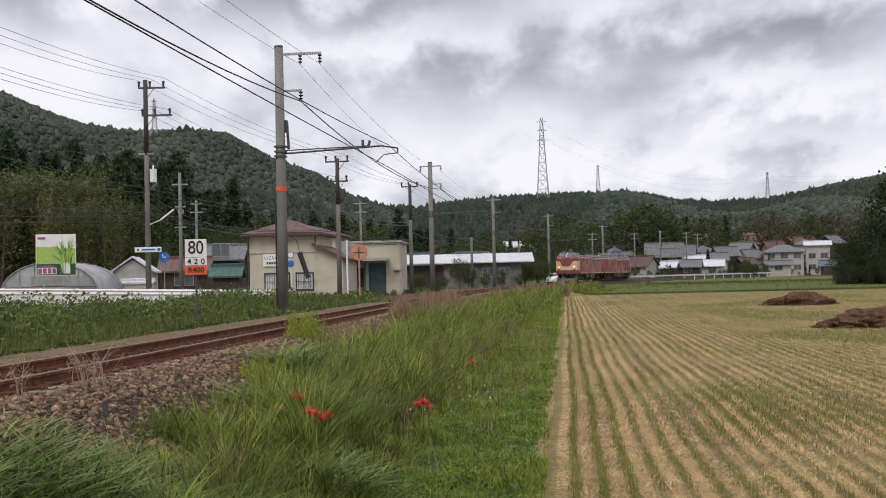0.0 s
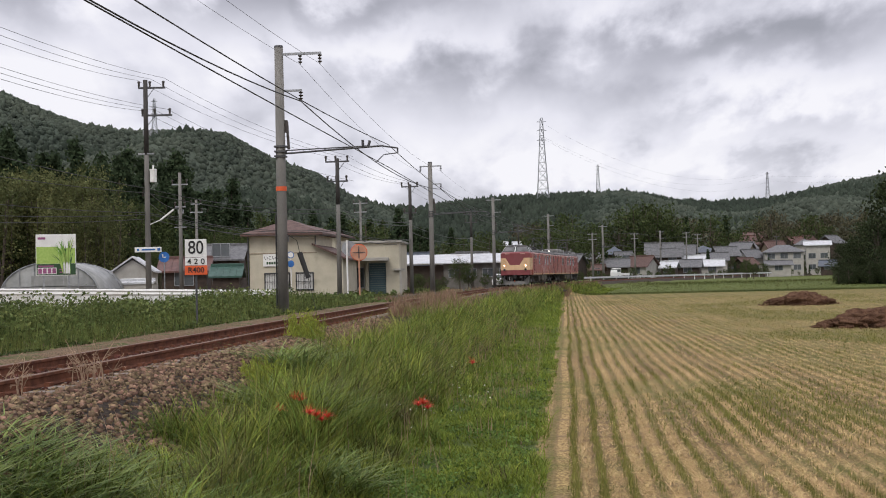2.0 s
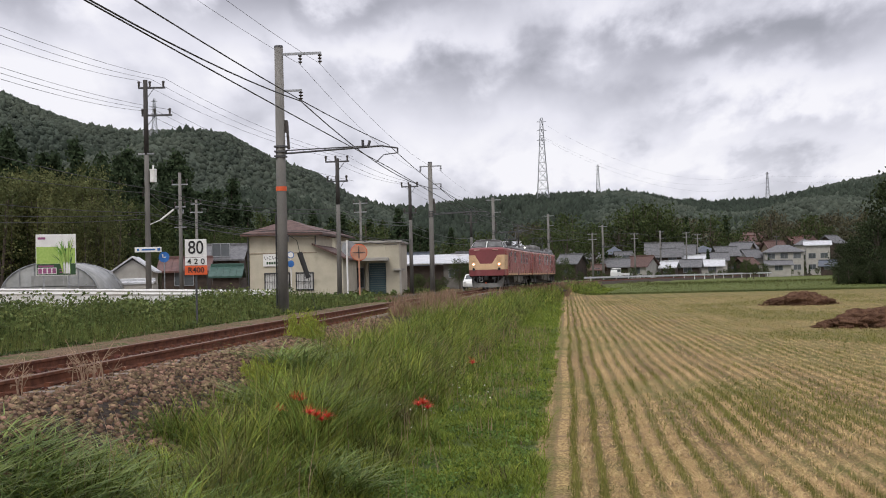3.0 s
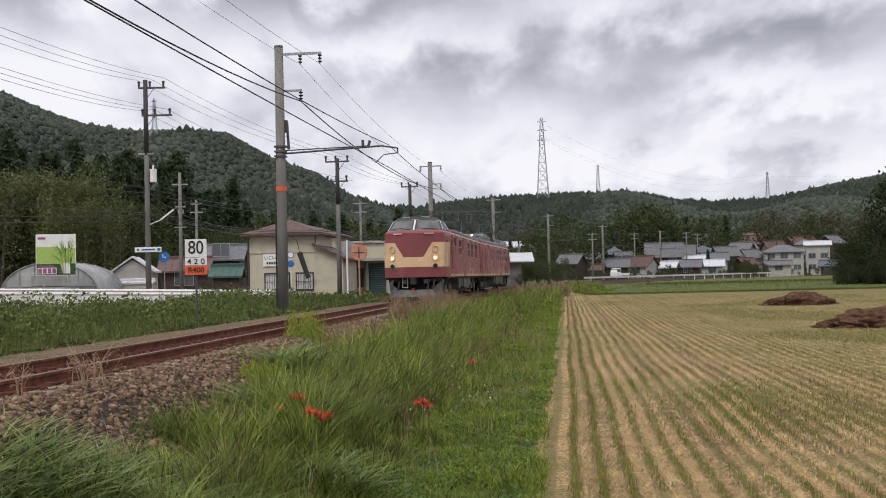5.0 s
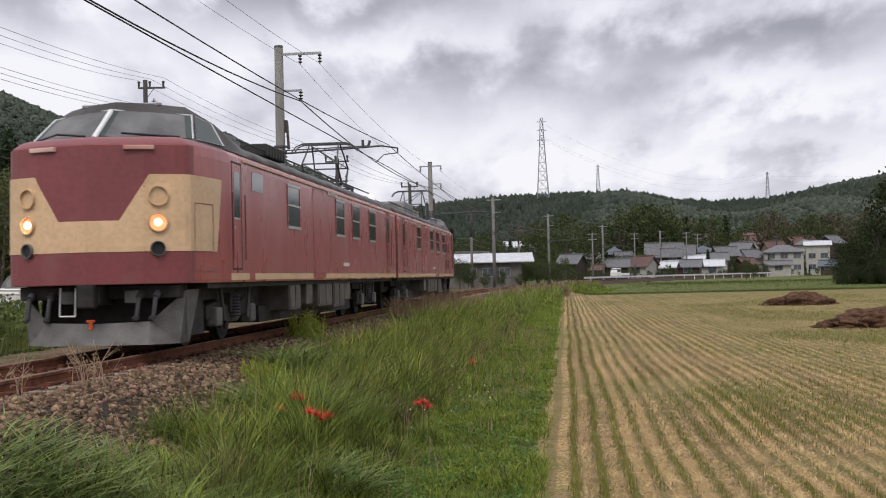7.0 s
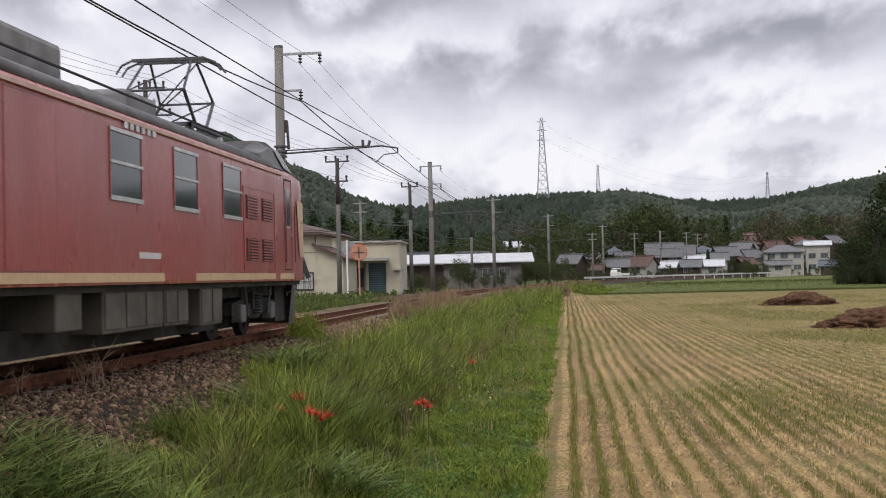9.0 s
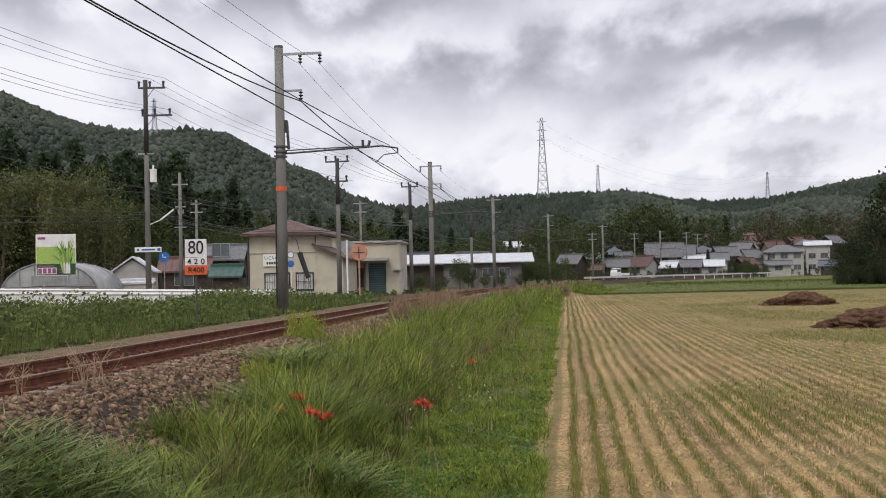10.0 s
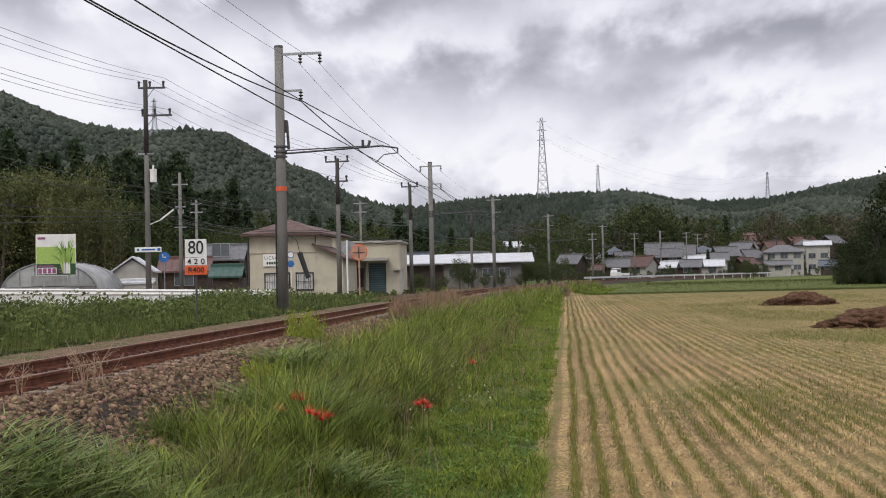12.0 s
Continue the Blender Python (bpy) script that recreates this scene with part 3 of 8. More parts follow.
def build_body(car):
    # outer shell: plan outline pulled up, with rounded shoulders and a cambered roof
    bm = bmesh.new()
    outline = [(d, 1) for d in PLAN_D[:-1] + [d_of(6), d_of(12), d_of(20.53)]]
    ring = [(d, -1) for d, _ in outline[:0:-1]] + [(d, 1) for d, _ in outline]
    levels = [(SILL, -0.01), (1.03, 0.0), (1.4, 0.0), (2.2, 0.0), (2.80, 0.0), (GUTTER, -0.012), (2.95, -0.045), (3.00, -0.10), (3.03, -0.16), (3.05, -0.24)]
    rows = [[bm.verts.new(on_skin(d, z, o, s)) for d, s in ring] for z, o in levels]
    for lo, hi in zip(rows, rows[1:]):
        for i in range(len(ring) - 1):
            bm.faces.new((lo[i], lo[i + 1], hi[i + 1], hi[i]))
        bm.faces.new((lo[-1], lo[0], hi[0], hi[-1]))
    bm.faces.new(rows[0])
    bm.faces.new(rows[-1])
    body = part("body", bm, RED, car, "faded maroon body shell")
    # the nose's rounded top edge and the roof deck are coloured darker against sky light
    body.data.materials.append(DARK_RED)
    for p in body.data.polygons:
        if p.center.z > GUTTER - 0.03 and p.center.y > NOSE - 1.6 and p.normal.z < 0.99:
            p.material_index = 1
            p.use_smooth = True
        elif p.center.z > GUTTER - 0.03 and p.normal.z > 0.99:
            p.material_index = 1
    # roof
    bm = bmesh.new()
    prof = [(-1.36, 3.0), (-1.30, 3.12), (-1.0, 3.27), (-0.5, 3.36), (0, 3.39), (0.5, 3.36), (1.0, 3.27), (1.30, 3.12), (1.36, 3.0)]
    prism(bm, prof, -10.25, NOSE - 2.9, "y")
    part("roof", bm, ROOF_GREY, car, "dark grey low roof", True)
    for side in (-1, 1):
        bm = bmesh.new()
        box(bm, min(side * 1.425, side * 1.475), max(side * 1.425, side * 1.475), -10.2, NOSE - 2.75, 2.875, 2.92)
        part("gutter_stripe", bm, STRIPE, car, "pale cream stripe under the gutter")
        bm = bmesh.new()
        for u0, u1 in ((1.9, 3.0), (3.35, 8.1), (9.45, 20.45)):
            side_box(bm, side, u0, u1, 1.01, 1.115, -0.01, 0.006)
        part("sill_stripe", bm, CREAM, car, "cream sill stripe")
    # raised cab with a raked windscreen
    y0, y1, y2, y3 = NOSE - 0.16, NOSE - 0.86, NOSE - 2.25, NOSE - 3.4
    lo = [(-1.23, y0 - 0.66), (-0.66, y0 - 0.22), (0, y0), (0.66, y0 - 0.22), (1.23, y0 - 0.66)]
    hi = [(-1.05, y1 - 0.50), (-0.55, y1 - 0.15), (0, y1), (0.55, y1 - 0.15), (1.05, y1 - 0.50)]
    bm = bmesh.new()
    base = [bm.verts.new((x, y, 3.02)) for x, y in lo] + [bm.verts.new((1.34, y2, 3.02)), bm.verts.new((1.36, y3, 3.02)), bm.verts.new((-1.36, y3, 3.02)), bm.verts.new((-1.34, y2, 3.02))]
    brow = [bm.verts.new((x, y, 3.465 + 0.05 * (1 - abs(x)))) for x, y in hi] + [bm.verts.new((1.12, y2, 3.44)), bm.verts.new((1.2, y3, 3.22)), bm.verts.new((-1.2, y3, 3.22)), bm.verts.new((-1.12, y2, 3.44))]
    top = [bm.verts.new((x * 0.84, y - 0.20, 3.625 + 0.04 * (1 - abs(x)))) for x, y in hi] + [bm.verts.new((0.84, y2, 3.585)), bm.verts.new((0.9, y3, 3.30)), bm.verts.new((-0.9, y3, 3.30)), bm.verts.new((-0.84, y2, 3.585))]
    for a, b in ((base, brow), (brow, top)):
        for i in range(9):
            bm.faces.new((a[i], a[(i + 1) % 9], b[(i + 1) % 9], b[i]))
    bm.faces.new(top)
    cab = part("cab_roof", bm, ROOF_GREY, car, "grey raised cab dome with a dark cap")
    cab.data.materials.append(CAB_CAP)
    for p in cab.data.polygons:
        if p.center.z > 3.48:
            p.material_index = 1

    def pane(a, b, c, d, name, inset=0.10):
        pts = [Vector(p) for p in (a, b, c, d)]
        mid = sum(pts, Vector()) / 4
        n = (pts[1] - pts[0]).cross(pts[3] - pts[0]).normalized()
        if n.dot(mid - Vector((0, NOSE - 2.0, 3.0))) < 0:
            n.negate()
        inner = [p.lerp(mid, inset) + n * 0.012 for p in pts]
        outer = [p.lerp(mid, inset * 0.1) + n * 0.022 for p in pts]
        bmf = bmesh.new()
        vi = [bmf.verts.new(p) for p in inner]
        vo = [bmf.verts.new(p) for p in outer]
        for i in range(4):
            bmf.faces.new((vo[i], vo[(i + 1) % 4], vi[(i + 1) % 4], vi[i]))
        fr = part(name + "_frame", bmf, ALU, cab, "silver window frame")
        bmg = bmesh.new()
        bmg.faces.new([bmg.verts.new(p) for p in inner])
        part(name, bmg, CAB_GLASS, cab, "dark green-tinted sloping glass")

    bl = [Vector((*p, 3.02)) for p in lo]
    part("centre_pillar", tubes(((0, y0 + 0.01, 3.03), (0, y1 + 0.02, 3.50), 0.038), n=8), WHITE, cab, "white windscreen pillar")
    tl = [Vector((x, y, 3.465 + 0.05 * (1 - abs(x)))) for x, y in hi]
    for side in (0, 1):
        a, m, b = (0, 1, 2) if side == 0 else (2, 3, 4)
        pane(bl[a].lerp(tl[a], 0.06), bl[b].lerp(tl[b], 0.06), tl[b], tl[a], "windscreen", 0.036)
        sx = -1 if side == 0 else 1
        e = 0 if side == 0 else 4
        pane(bl[e].lerp(tl[e], 0.06) + Vector((0, -0.05, 0)), Vector((sx * 1.32, y2 + 0.2, 3.06)), Vector((sx * 1.125, y2 + 0.2, 3.42)), tl[e] + Vector((0, -0.05, 0)), "quarter_window", 0.07)
    for x in (-0.40, 0.40):
        bm = boxes((x - 0.20, x + 0.20, NOSE - 1.34, NOSE - 1.25, 3.615, 3.67), bevel=0.015)
        part("roof_marker", bm, STEEL, car, "long grey roof marker lamp housing")
    part("wiper", tubes(((0.15, NOSE - 0.20, 3.07), (0.62, NOSE - 0.38, 3.13), 0.016), ((0.62, NOSE - 0.38, 3.13), (1.05, NOSE - 0.72, 3.09), 0.014)), BLACK, car)
    part("wiper", tubes(((-1.05, NOSE - 0.72, 3.08), (-0.35, NOSE - 0.28, 3.11), 0.016)), BLACK, car)


def build_nose(car):
    # maroon front panels of a duller tone, then the cream moustache
    for side in (-1, 1):
        bm = bmesh.new()
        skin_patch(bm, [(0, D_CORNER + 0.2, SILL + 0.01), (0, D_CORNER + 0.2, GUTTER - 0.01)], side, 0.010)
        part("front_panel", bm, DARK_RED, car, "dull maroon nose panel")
        bm = bmesh.new()
        skin_patch(bm, [(0, d_of(1.22), 1.43), (0, d_of(1.32), 1.86), (0.44, d_of(1.325), 1.862), (0.84, d_of(1.47), 2.50)], side, 0.018)
        part("cream_front", bm, CREAM, car, "cream moustache band")
        for z, r, lamp in ((2.20, 0.145, "cover"), (1.83, 0.135, "lamp"), (1.47, 0.105, "horn")):
            c = on_skin(0.96, z, 0.015, side)
            n = (on_skin(0.98, z, 1.0, side) - on_skin(0.98, z, 0.0, side)).normalized()
            m = Matrix.Translation(c) @ n.to_track_quat("Z", "Y").to_matrix().to_4x4()
            bm = bmesh.new()
            for rr0, rr1, h0, h1 in ((r, r * 0.86, 0.0, 0.05),):
                vs = []
                for k in range(28):
                    a = 2 * math.pi * k / 28
                    vs.append([bm.verts.new(m @ Vector((q * math.cos(a), q * math.sin(a), h))) for q, h in ((rr0, h0), (rr0 * 0.98, h1), (rr1, h1), (rr1, 0.0))])
                for k in range(28):
                    a, b = vs[k], vs[(k + 1) % 28]
                    for i in range(3):
                        bm.faces.new((a[i], b[i], b[i + 1], a[i + 1]))
            ring = part("lamp_ring", bm, CREAM if lamp != "horn" else SKIRT, car)
            bm = bmesh.new()
            bmesh.ops.create_circle(bm, cap_ends=True, segments=24, radius=r * 0.87, matrix=m @ Matrix.Translation((0, 0, 0.012)))
            if lamp == "cover":
                part("lamp_cover", bm, CREAM, ring, "blanked cream lamp cover")
            elif lamp == "lamp":
                part("headlight", bm, LAMP, ring, "lit warm headlight")
                bm = bmesh.new()
                bmesh.ops.create_uvsphere(bm, u_segments=12, v_segments=8, radius=0.05, matrix=m @ Matrix.Translation((0, 0, 0.02)))
                part("bulb", bm, BULB, ring, "bright lamp bulb", True)
            else:
                part("horn_grille", bm, BLACK, ring, "dark round grille")
        bm = bmesh.new()
        d0, d1 = D_CORNER + 0.20, D_CORNER + 0.86
        for a, b, c0, c1 in ((d0, d1, 1.14, 1.155), (d0, d1, 2.10, 2.115), (d0, d0 + 0.015, 1.14, 2.11), (d1 - 0.015, d1, 1.14, 2.11)):
            skin_patch(bm, [(a, b, c0), (a, b, c1)], side, 0.022)
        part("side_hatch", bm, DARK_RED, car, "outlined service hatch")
        c = on_skin(0.70, 2.87, 0.0, side)
        n = (on_skin(0.70, 2.87, 1.0, side) - c).normalized()
        m = Matrix.Translation(c) @ Matrix.Rotation(math.atan2(-n.x, n.y), 4, "Z")
        bm = bmesh.new()
        box(bm, -0.21, 0.21, -0.03, 0.055, -0.032, 0.032, 0.012, m)
        part("marker_lamp", bm, STRIPE, car, "pale marker lamp housing")
    # buffer beam, coupler, hoses, snow plough
    yb = NOSE - 0.22
    bm = boxes((-1.15, 1.15, yb - 0.45, yb - 0.02, 0.78, 0.97), bevel=0.02)
    # added dark box behind the plough, in place of the black shade there
    box(bm, -1.05, 1.05, NOSE - 1.75, NOSE - 0.75, 0.22, 0.93)
    part("buffer_beam", bm, UNDER, car)
    bm = boxes((-0.14, 0.14, yb - 0.3, yb + 0.30, 0.70, 0.98), (-0.10, 0.16, yb + 0.26, yb + 0.42, 0.66, 1.0), bevel=0.03)
    part("coupler", bm, UNDER, car, "dark knuckle coupler")
    for x in (-0.86, -0.62, 0.66, 0.95):
        bm = tubes(((x, yb, 0.86), (x, yb + 0.10, 0.80), 0.05), ((x, yb + 0.10, 0.80), (x + 0.04, yb + 0.10, 0.52), 0.032), ((x + 0.04, yb + 0.10, 0.52), (x + 0.10, yb + 0.02, 0.50), 0.04))
        part("brake_hose", bm, DARK_STEEL, car)
    for x in (-0.5, 0.42):
        bm = boxes((x - 0.10, x + 0.10, yb - 0.02, yb + 0.08, 0.72, 0.90), bevel=0.02)
        part("jumper_socket", bm, SKIRT, car)
    bm = tubes(((0.30, yb + 0.06, 0.95), (0.30, yb + 0.10, 0.55), 0.014), ((0.52, yb + 0.06, 0.95), (0.52, yb + 0.10, 0.55), 0.014), ((0.30, yb + 0.10, 0.55), (0.52, yb + 0.10, 0.55), 0.014))
    part("step_rail", bm, ALU, car)
    bm = boxes((0.0, 0.12, yb + 0.12, yb + 0.16, 0.46, 0.50), (0.035, 0.085, yb + 0.12, yb + 0.16, 0.36, 0.47), bevel=0.008)
    part("cock_handle", bm, ORANGE, car, "red brake cock handle")
    bm = bmesh.new()
    for side in (-1, 1):
        pts_t = [(0.0, yb + 0.12), (side * 0.75, yb + 0.02), (side * 1.18, yb - 0.25), (side * 1.22, yb - 0.75)]
        pts_b = [(0.0, yb + 0.22), (side * 0.75, yb + 0.10), (side * 1.10, yb - 0.20), (side * 1.10, yb - 0.60)]
        zt = [0.44, 0.46, 0.88, 0.90]
        a = [bm.verts.new((x, y, z)) for (x, y), z in zip(pts_t, zt)]
        b = [bm.verts.new((x, y, 0.14)) for x, y in pts_b]
        a2 = [bm.verts.new((x, y - 0.03, z)) for (x, y), z in zip(pts_t, zt)]
        b2 = [bm.verts.new((x, y - 0.03, 0.14)) for x, y in pts_b]
        for i in range(3):
            bm.faces.new((a[i], a[i + 1], b[i + 1], b[i]))
            bm.faces.new((a2[i], b2[i], b2[i + 1], a2[i + 1]))
            bm.faces.new((b[i], b[i + 1], b2[i + 1], b2[i]))
            bm.faces.new((a[i], a2[i], a2[i + 1], a[i + 1]))
    part("snow_plough", bm, SKIRT, car, "grey dusty skirt plough")


def side_window(car, side, u, width=1.08, z0=1.96, z1=2.76):
    bm = bmesh.new()
    side_box(bm, side, u, u + width, z0, z1, -0.02, 0.004)
    win = part("side_window", bm, GLASS, car, "dark sash window")
    bm = bmesh.new()
    for a, b, c, d in ((0, width, z0 - 0.02, z0 + 0.035), (0, width, z1 - 0.035, z1 + 0.01), (0, width, z0 + 0.40, z0 + 0.435)):
        side_box(bm, side, u + a, u + b, c, d, 0.0, 0.022)
    part("window_rail", bm, ALU, win, "pale metal sash rails")
    for a in (0, width - 0.03):
        bm = bmesh.new()
        side_box(bm, side, u + a, u + a + 0.03, z0, z1, 0.0, 0.014)
        part("window_stile", bm, RED, win)


def side_door(car, side, u, width=0.58, glazed=True, z0=1.17, z1=2.84):
    bm = bmesh.new()
    for a, b, c, d in ((0, 0.035, z0, z1), (width - 0.035, width, z0, z1), (0, width, z1 - 0.03, z1), (0, width, z0, z0 + 0.025)):
        side_box(bm, side, u + a, u + b, c, d, -0.02, 0.005)
    door = part("side_door_seal", bm, BLACK, car, "black door gap")
    bm = bmesh.new()
    side_box(bm, side, u + 0.035, u + width - 0.035, z0 + 0.025, z1 - 0.03, -0.03, 0.003)
    part("door_leaf", bm, RED, door)
    if glazed:
        bm = bmesh.new()
        side_box(bm, side, u + 0.13, u + width - 0.13, 1.98, 2.68, -0.01, 0.006)
        part("door_window", bm, GLASS, door)
        bm = bmesh.new()
        side_box(bm, side, u + 0.13, u + width - 0.13, 1.95, 1.98, -0.01, 0.012)
        part("door_window_sill", bm, ALU, door)
    bm = bmesh.new()
    side_box(bm, side, u + 0.06, u + 0.12, 1.80, 1.84, 0.0, 0.03)
    part("door_handle", bm, ALU, door)
    for uu in (u - 0.10, u + width + 0.06):
        x = side * (HALF_W + 0.045)
        bm = tubes(((x, NOSE - uu, 1.32), (x, NOSE - uu, 2.35), 0.013), n=6)
        part("grab_rail", bm, DARK_RED, car)


def louvre(car, side, u, z, w=0.78, h=0.38):
    bm = bmesh.new()
    side_box(bm, side, u, u + w, z, z + h, -0.02, 0.004)
    lv = part("louvre", bm, BLACK, car, "maroon ventilation louvre")
    n = 8
    for i in range(n):
        bm = bmesh.new()
        zz = z + h * (i + 0.18) / n
        side_box(bm, side, u + 0.02, u + w - 0.02, zz, zz + h / n * 0.52, 0.0, 0.026)
        part("slat", bm, RED, lv)


def lettering_bars(car, side, u, z, w, h, n):
    bm = bmesh.new()
    for i in range(n):
        side_box(bm, side, u + w * i / n, u + w * (i + 0.7) / n, z, z + h, 0.0, 0.007)
    part("marking", bm, WHITE, car, "small pale lettering")


def build_side(car, side, near, first):
    side_door(car, side, 2.0)
    if first:
        bm = bmesh.new()
        side_box(bm, side, 3.25, 4.0, 2.46, 2.77, -0.02, 0.006)
        part("side_window", bm, GLASS, car, "small square dark window")
        side_window(car, side, 5.85)
        for u in (10.7, 12.85, 15.45):
            side_window(car, side, u)
        panel = (8.2, 9.4)
        side_door(car, side, 18.6, 0.62)
    else:
        for u in (14.4, 5.6, 7.95, 10.25):
            side_window(car, side, u)
        for u, z in ((4.55, 2.0), (3.50, 2.0), (4.55, 1.31), (3.50, 1.31)):
            louvre(car, side, u, z)
        bm = bmesh.new()
        for a, b, c, d in ((3.38, 5.5, 1.17, 1.185), (3.38, 5.5, 2.50, 2.515), (3.38, 3.395, 1.17, 2.5), (5.485, 5.5, 1.17, 2.5)):
            side_box(bm, side, a, b, c, d, 0.0, 0.012)
        part("louvre_panel_edge", bm, RED, car)
        panel = (12.8, 14.0)
        side_door(car, side, 18.7, 0.62)
    bm = bmesh.new()
    for a, b, c, d in ((panel[0], panel[0] + 0.02, 1.12, 2.84), (panel[1] - 0.02, panel[1], 1.12, 2.84), (panel[0], panel[1], 1.12, 1.135), (panel[0], panel[1], 2.825, 2.84)):
        side_box(bm, side, a, b, c, d, 0.0, 0.003)
    gap = part("cargo_door_gap", bm, DARK_RED, car, "closed maroon cargo door")
    bm = bmesh.new()
    side_box(bm, side, panel[0] + 0.02, panel[1] - 0.02, 1.135, 2.825, -0.01, 0.005)
    part("cargo_door", bm, RED, gap)
    lettering_bars(car, side, 11.6 if first else 9.6, 1.29, 0.80, 0.075, 9)
    for i in range(6):
        bm = bmesh.new()
        side_box(bm, side, 9.75 + 0.2 * i, 9.87 + 0.2 * i, 2.80, 2.88, 0.0, 0.02)
        part("gutter_vent", bm, ALU, car)


def wheelset(bogie):
    bm = bmesh.new()
    for x in (-0.535, 0.535):
        tube(bm, (x - 0.06, 0, 0), (x + 0.06, 0, 0), 0.455, n=28)
        tube(bm, (x + (0.05 if x < 0 else -0.05) - 0.012, 0, 0), (x + (0.05 if x < 0 else -0.05) + 0.012, 0, 0), 0.48, n=28)
    tube(bm, (-0.85, 0, 0), (0.85, 0, 0), 0.075, n=10)
    for x in (-0.60, 0.60):
        for k in range(5):
            a = 2 * math.pi * k / 5
            box(bm, x - 0.012, x + 0.012, 0.26 * math.cos(a) - 0.05, 0.26 * math.cos(a) + 0.05, 0.26 * math.sin(a) - 0.05, 0.26 * math.sin(a) + 0.05)
    return part("wheelset", bm, UNDER, bogie, "dark steel wheels on an axle")


def build_bogie(car, yc):
    bm = bmesh.new()
    for sx in (-1, 1):
        x0, x1 = sorted((sx * 0.92, sx * 1.06))
        prism(bm, [(yc - 1.5, 0.42), (yc - 1.5, 0.62), (yc - 0.7, 0.70), (yc - 0.35, 0.60), (yc + 0.35, 0.60), (yc + 0.7, 0.70), (yc + 1.5, 0.62), (yc + 1.5, 0.42), (yc + 0.6, 0.44), (yc + 0.3, 0.34), (yc - 0.3, 0.34), (yc - 0.6, 0.44)], x0, x1, "x")
    box(bm, -1.1, 1.1, yc - 0.25, yc + 0.25, 0.5, 0.8)
    # solid dark fill between the wheels stands in for the shade under the car
    box(bm, -0.44, 0.44, yc - 1.75, yc + 1.75, 0.16, 0.84)
    box(bm, -1.0, 1.0, yc - 1.9, yc + 1.9, 0.72, 0.9)
    bogie = part("bogie", bm, UNDER, car, "grimy dark bogie frame with a fill for the shade inside")
    for sx in (-1, 1):
        for dy in (-1.05, 1.05):
            bm = bmesh.new()
            box(bm, min(sx * 0.95, sx * 1.15), max(sx * 0.95, sx * 1.15), yc + dy - 0.17, yc + dy + 0.17, 0.30, 0.60, 0.03)
            part("axle_box", bm, SKIRT, bogie, "dusty axle box")
        bm = bmesh.new()
        coils = [[bm.verts.new((sx * 1.08 + q * math.cos(0.5236 * i), yc + q * math.sin(0.5236 * i), 0.42 + 0.025 * k)) for i in range(12)] for k in range(15) for q in ((0.13 if k % 2 else 0.095),)]
        for lo, hi in zip(coils, coils[1:]):
            for i in range(12):
                bm.faces.new((lo[i], lo[(i + 1) % 12], hi[(i + 1) % 12], hi[i]))
        bm.faces.new(coils[0][::-1])
        bm.faces.new(coils[-1])
        part("bolster_spring", bm, DARK_STEEL, bogie)
        for dy in (-0.6, 0.6):
            bm = bmesh.new()
            box(bm, min(sx * 0.75, sx * 1.02), max(sx * 0.75, sx * 1.02), yc + dy - 0.15, yc + dy + 0.15, 0.58, 0.86, 0.02)
            part("brake_cylinder", bm, UNDER, bogie)
            part("damper", tubes(((sx * 1.12, yc + dy * 1.2, 0.38), (sx * 1.12, yc + dy * 1.5, 0.9), 0.03), n=6), DARK_STEEL, bogie)
    sets = []
    for dy in (-1.05, 1.05):
        w = wheelset(bogie)
        w.location = (0, yc + dy, 0.457)
        sets.append(w)
    return sets


def build_under(car, first):
    rng = random.Random(5 if first else 6)
    y = -4.9
    for sx in (-1, 1):
        u = 6.4
        widths = (1.0, 0.6, 1.5, 1.3, 0.8, 1.9, 0.7) if first else (1.1, 1.0, 2.1, 0.7, 1.7, 1.5)
        for w in widths:
            if u + w > 14.2:
                break
            bm = bmesh.new()
            depth = rng.choice((0.36, 0.30, 0.42)) if w > 0.9 else 0.5
            inner = rng.choice((0.55, 0.7))
            box(bm, min(sx * inner, sx * 1.33), max(sx * inner, sx * 1.33), NOSE - u - w, NOSE - u, depth, 0.93, 0.02)
            b = part("equipment_box", bm, UNDER_BOX, car, "dusty grey equipment case")
            if w > 0.9:
                bm = bmesh.new()
                k = 2 if w < 1.6 else 3
                for i in range(k):
                    a = NOSE - u - w + w * (i + 0.06) / k
                    box(bm, min(sx * 1.33, sx * 1.345), max(sx * 1.33, sx * 1.345), a, a + w * 0.88 / k, depth + 0.05, 0.88, 0.006)
                part("case_lid", bm, UNDER_BOX, b)
            u += w + rng.choice((0.08, 0.25, 0.6))
    part("underframe", boxes((-1.36, 1.36, -9.9, 9.3, 0.90, 0.985)), UNDER, car)
    part("centre_sill", boxes((-0.8, 0.8, -9.6, 8.6, 0.55, 0.895)), UNDER, car)
    # added dark block: fills the underfloor with shade and stops the view through
    part("equipment_rack", boxes((-0.95, 0.95, -4.9, 4.7, 0.24, 0.545)), UNDER, car)


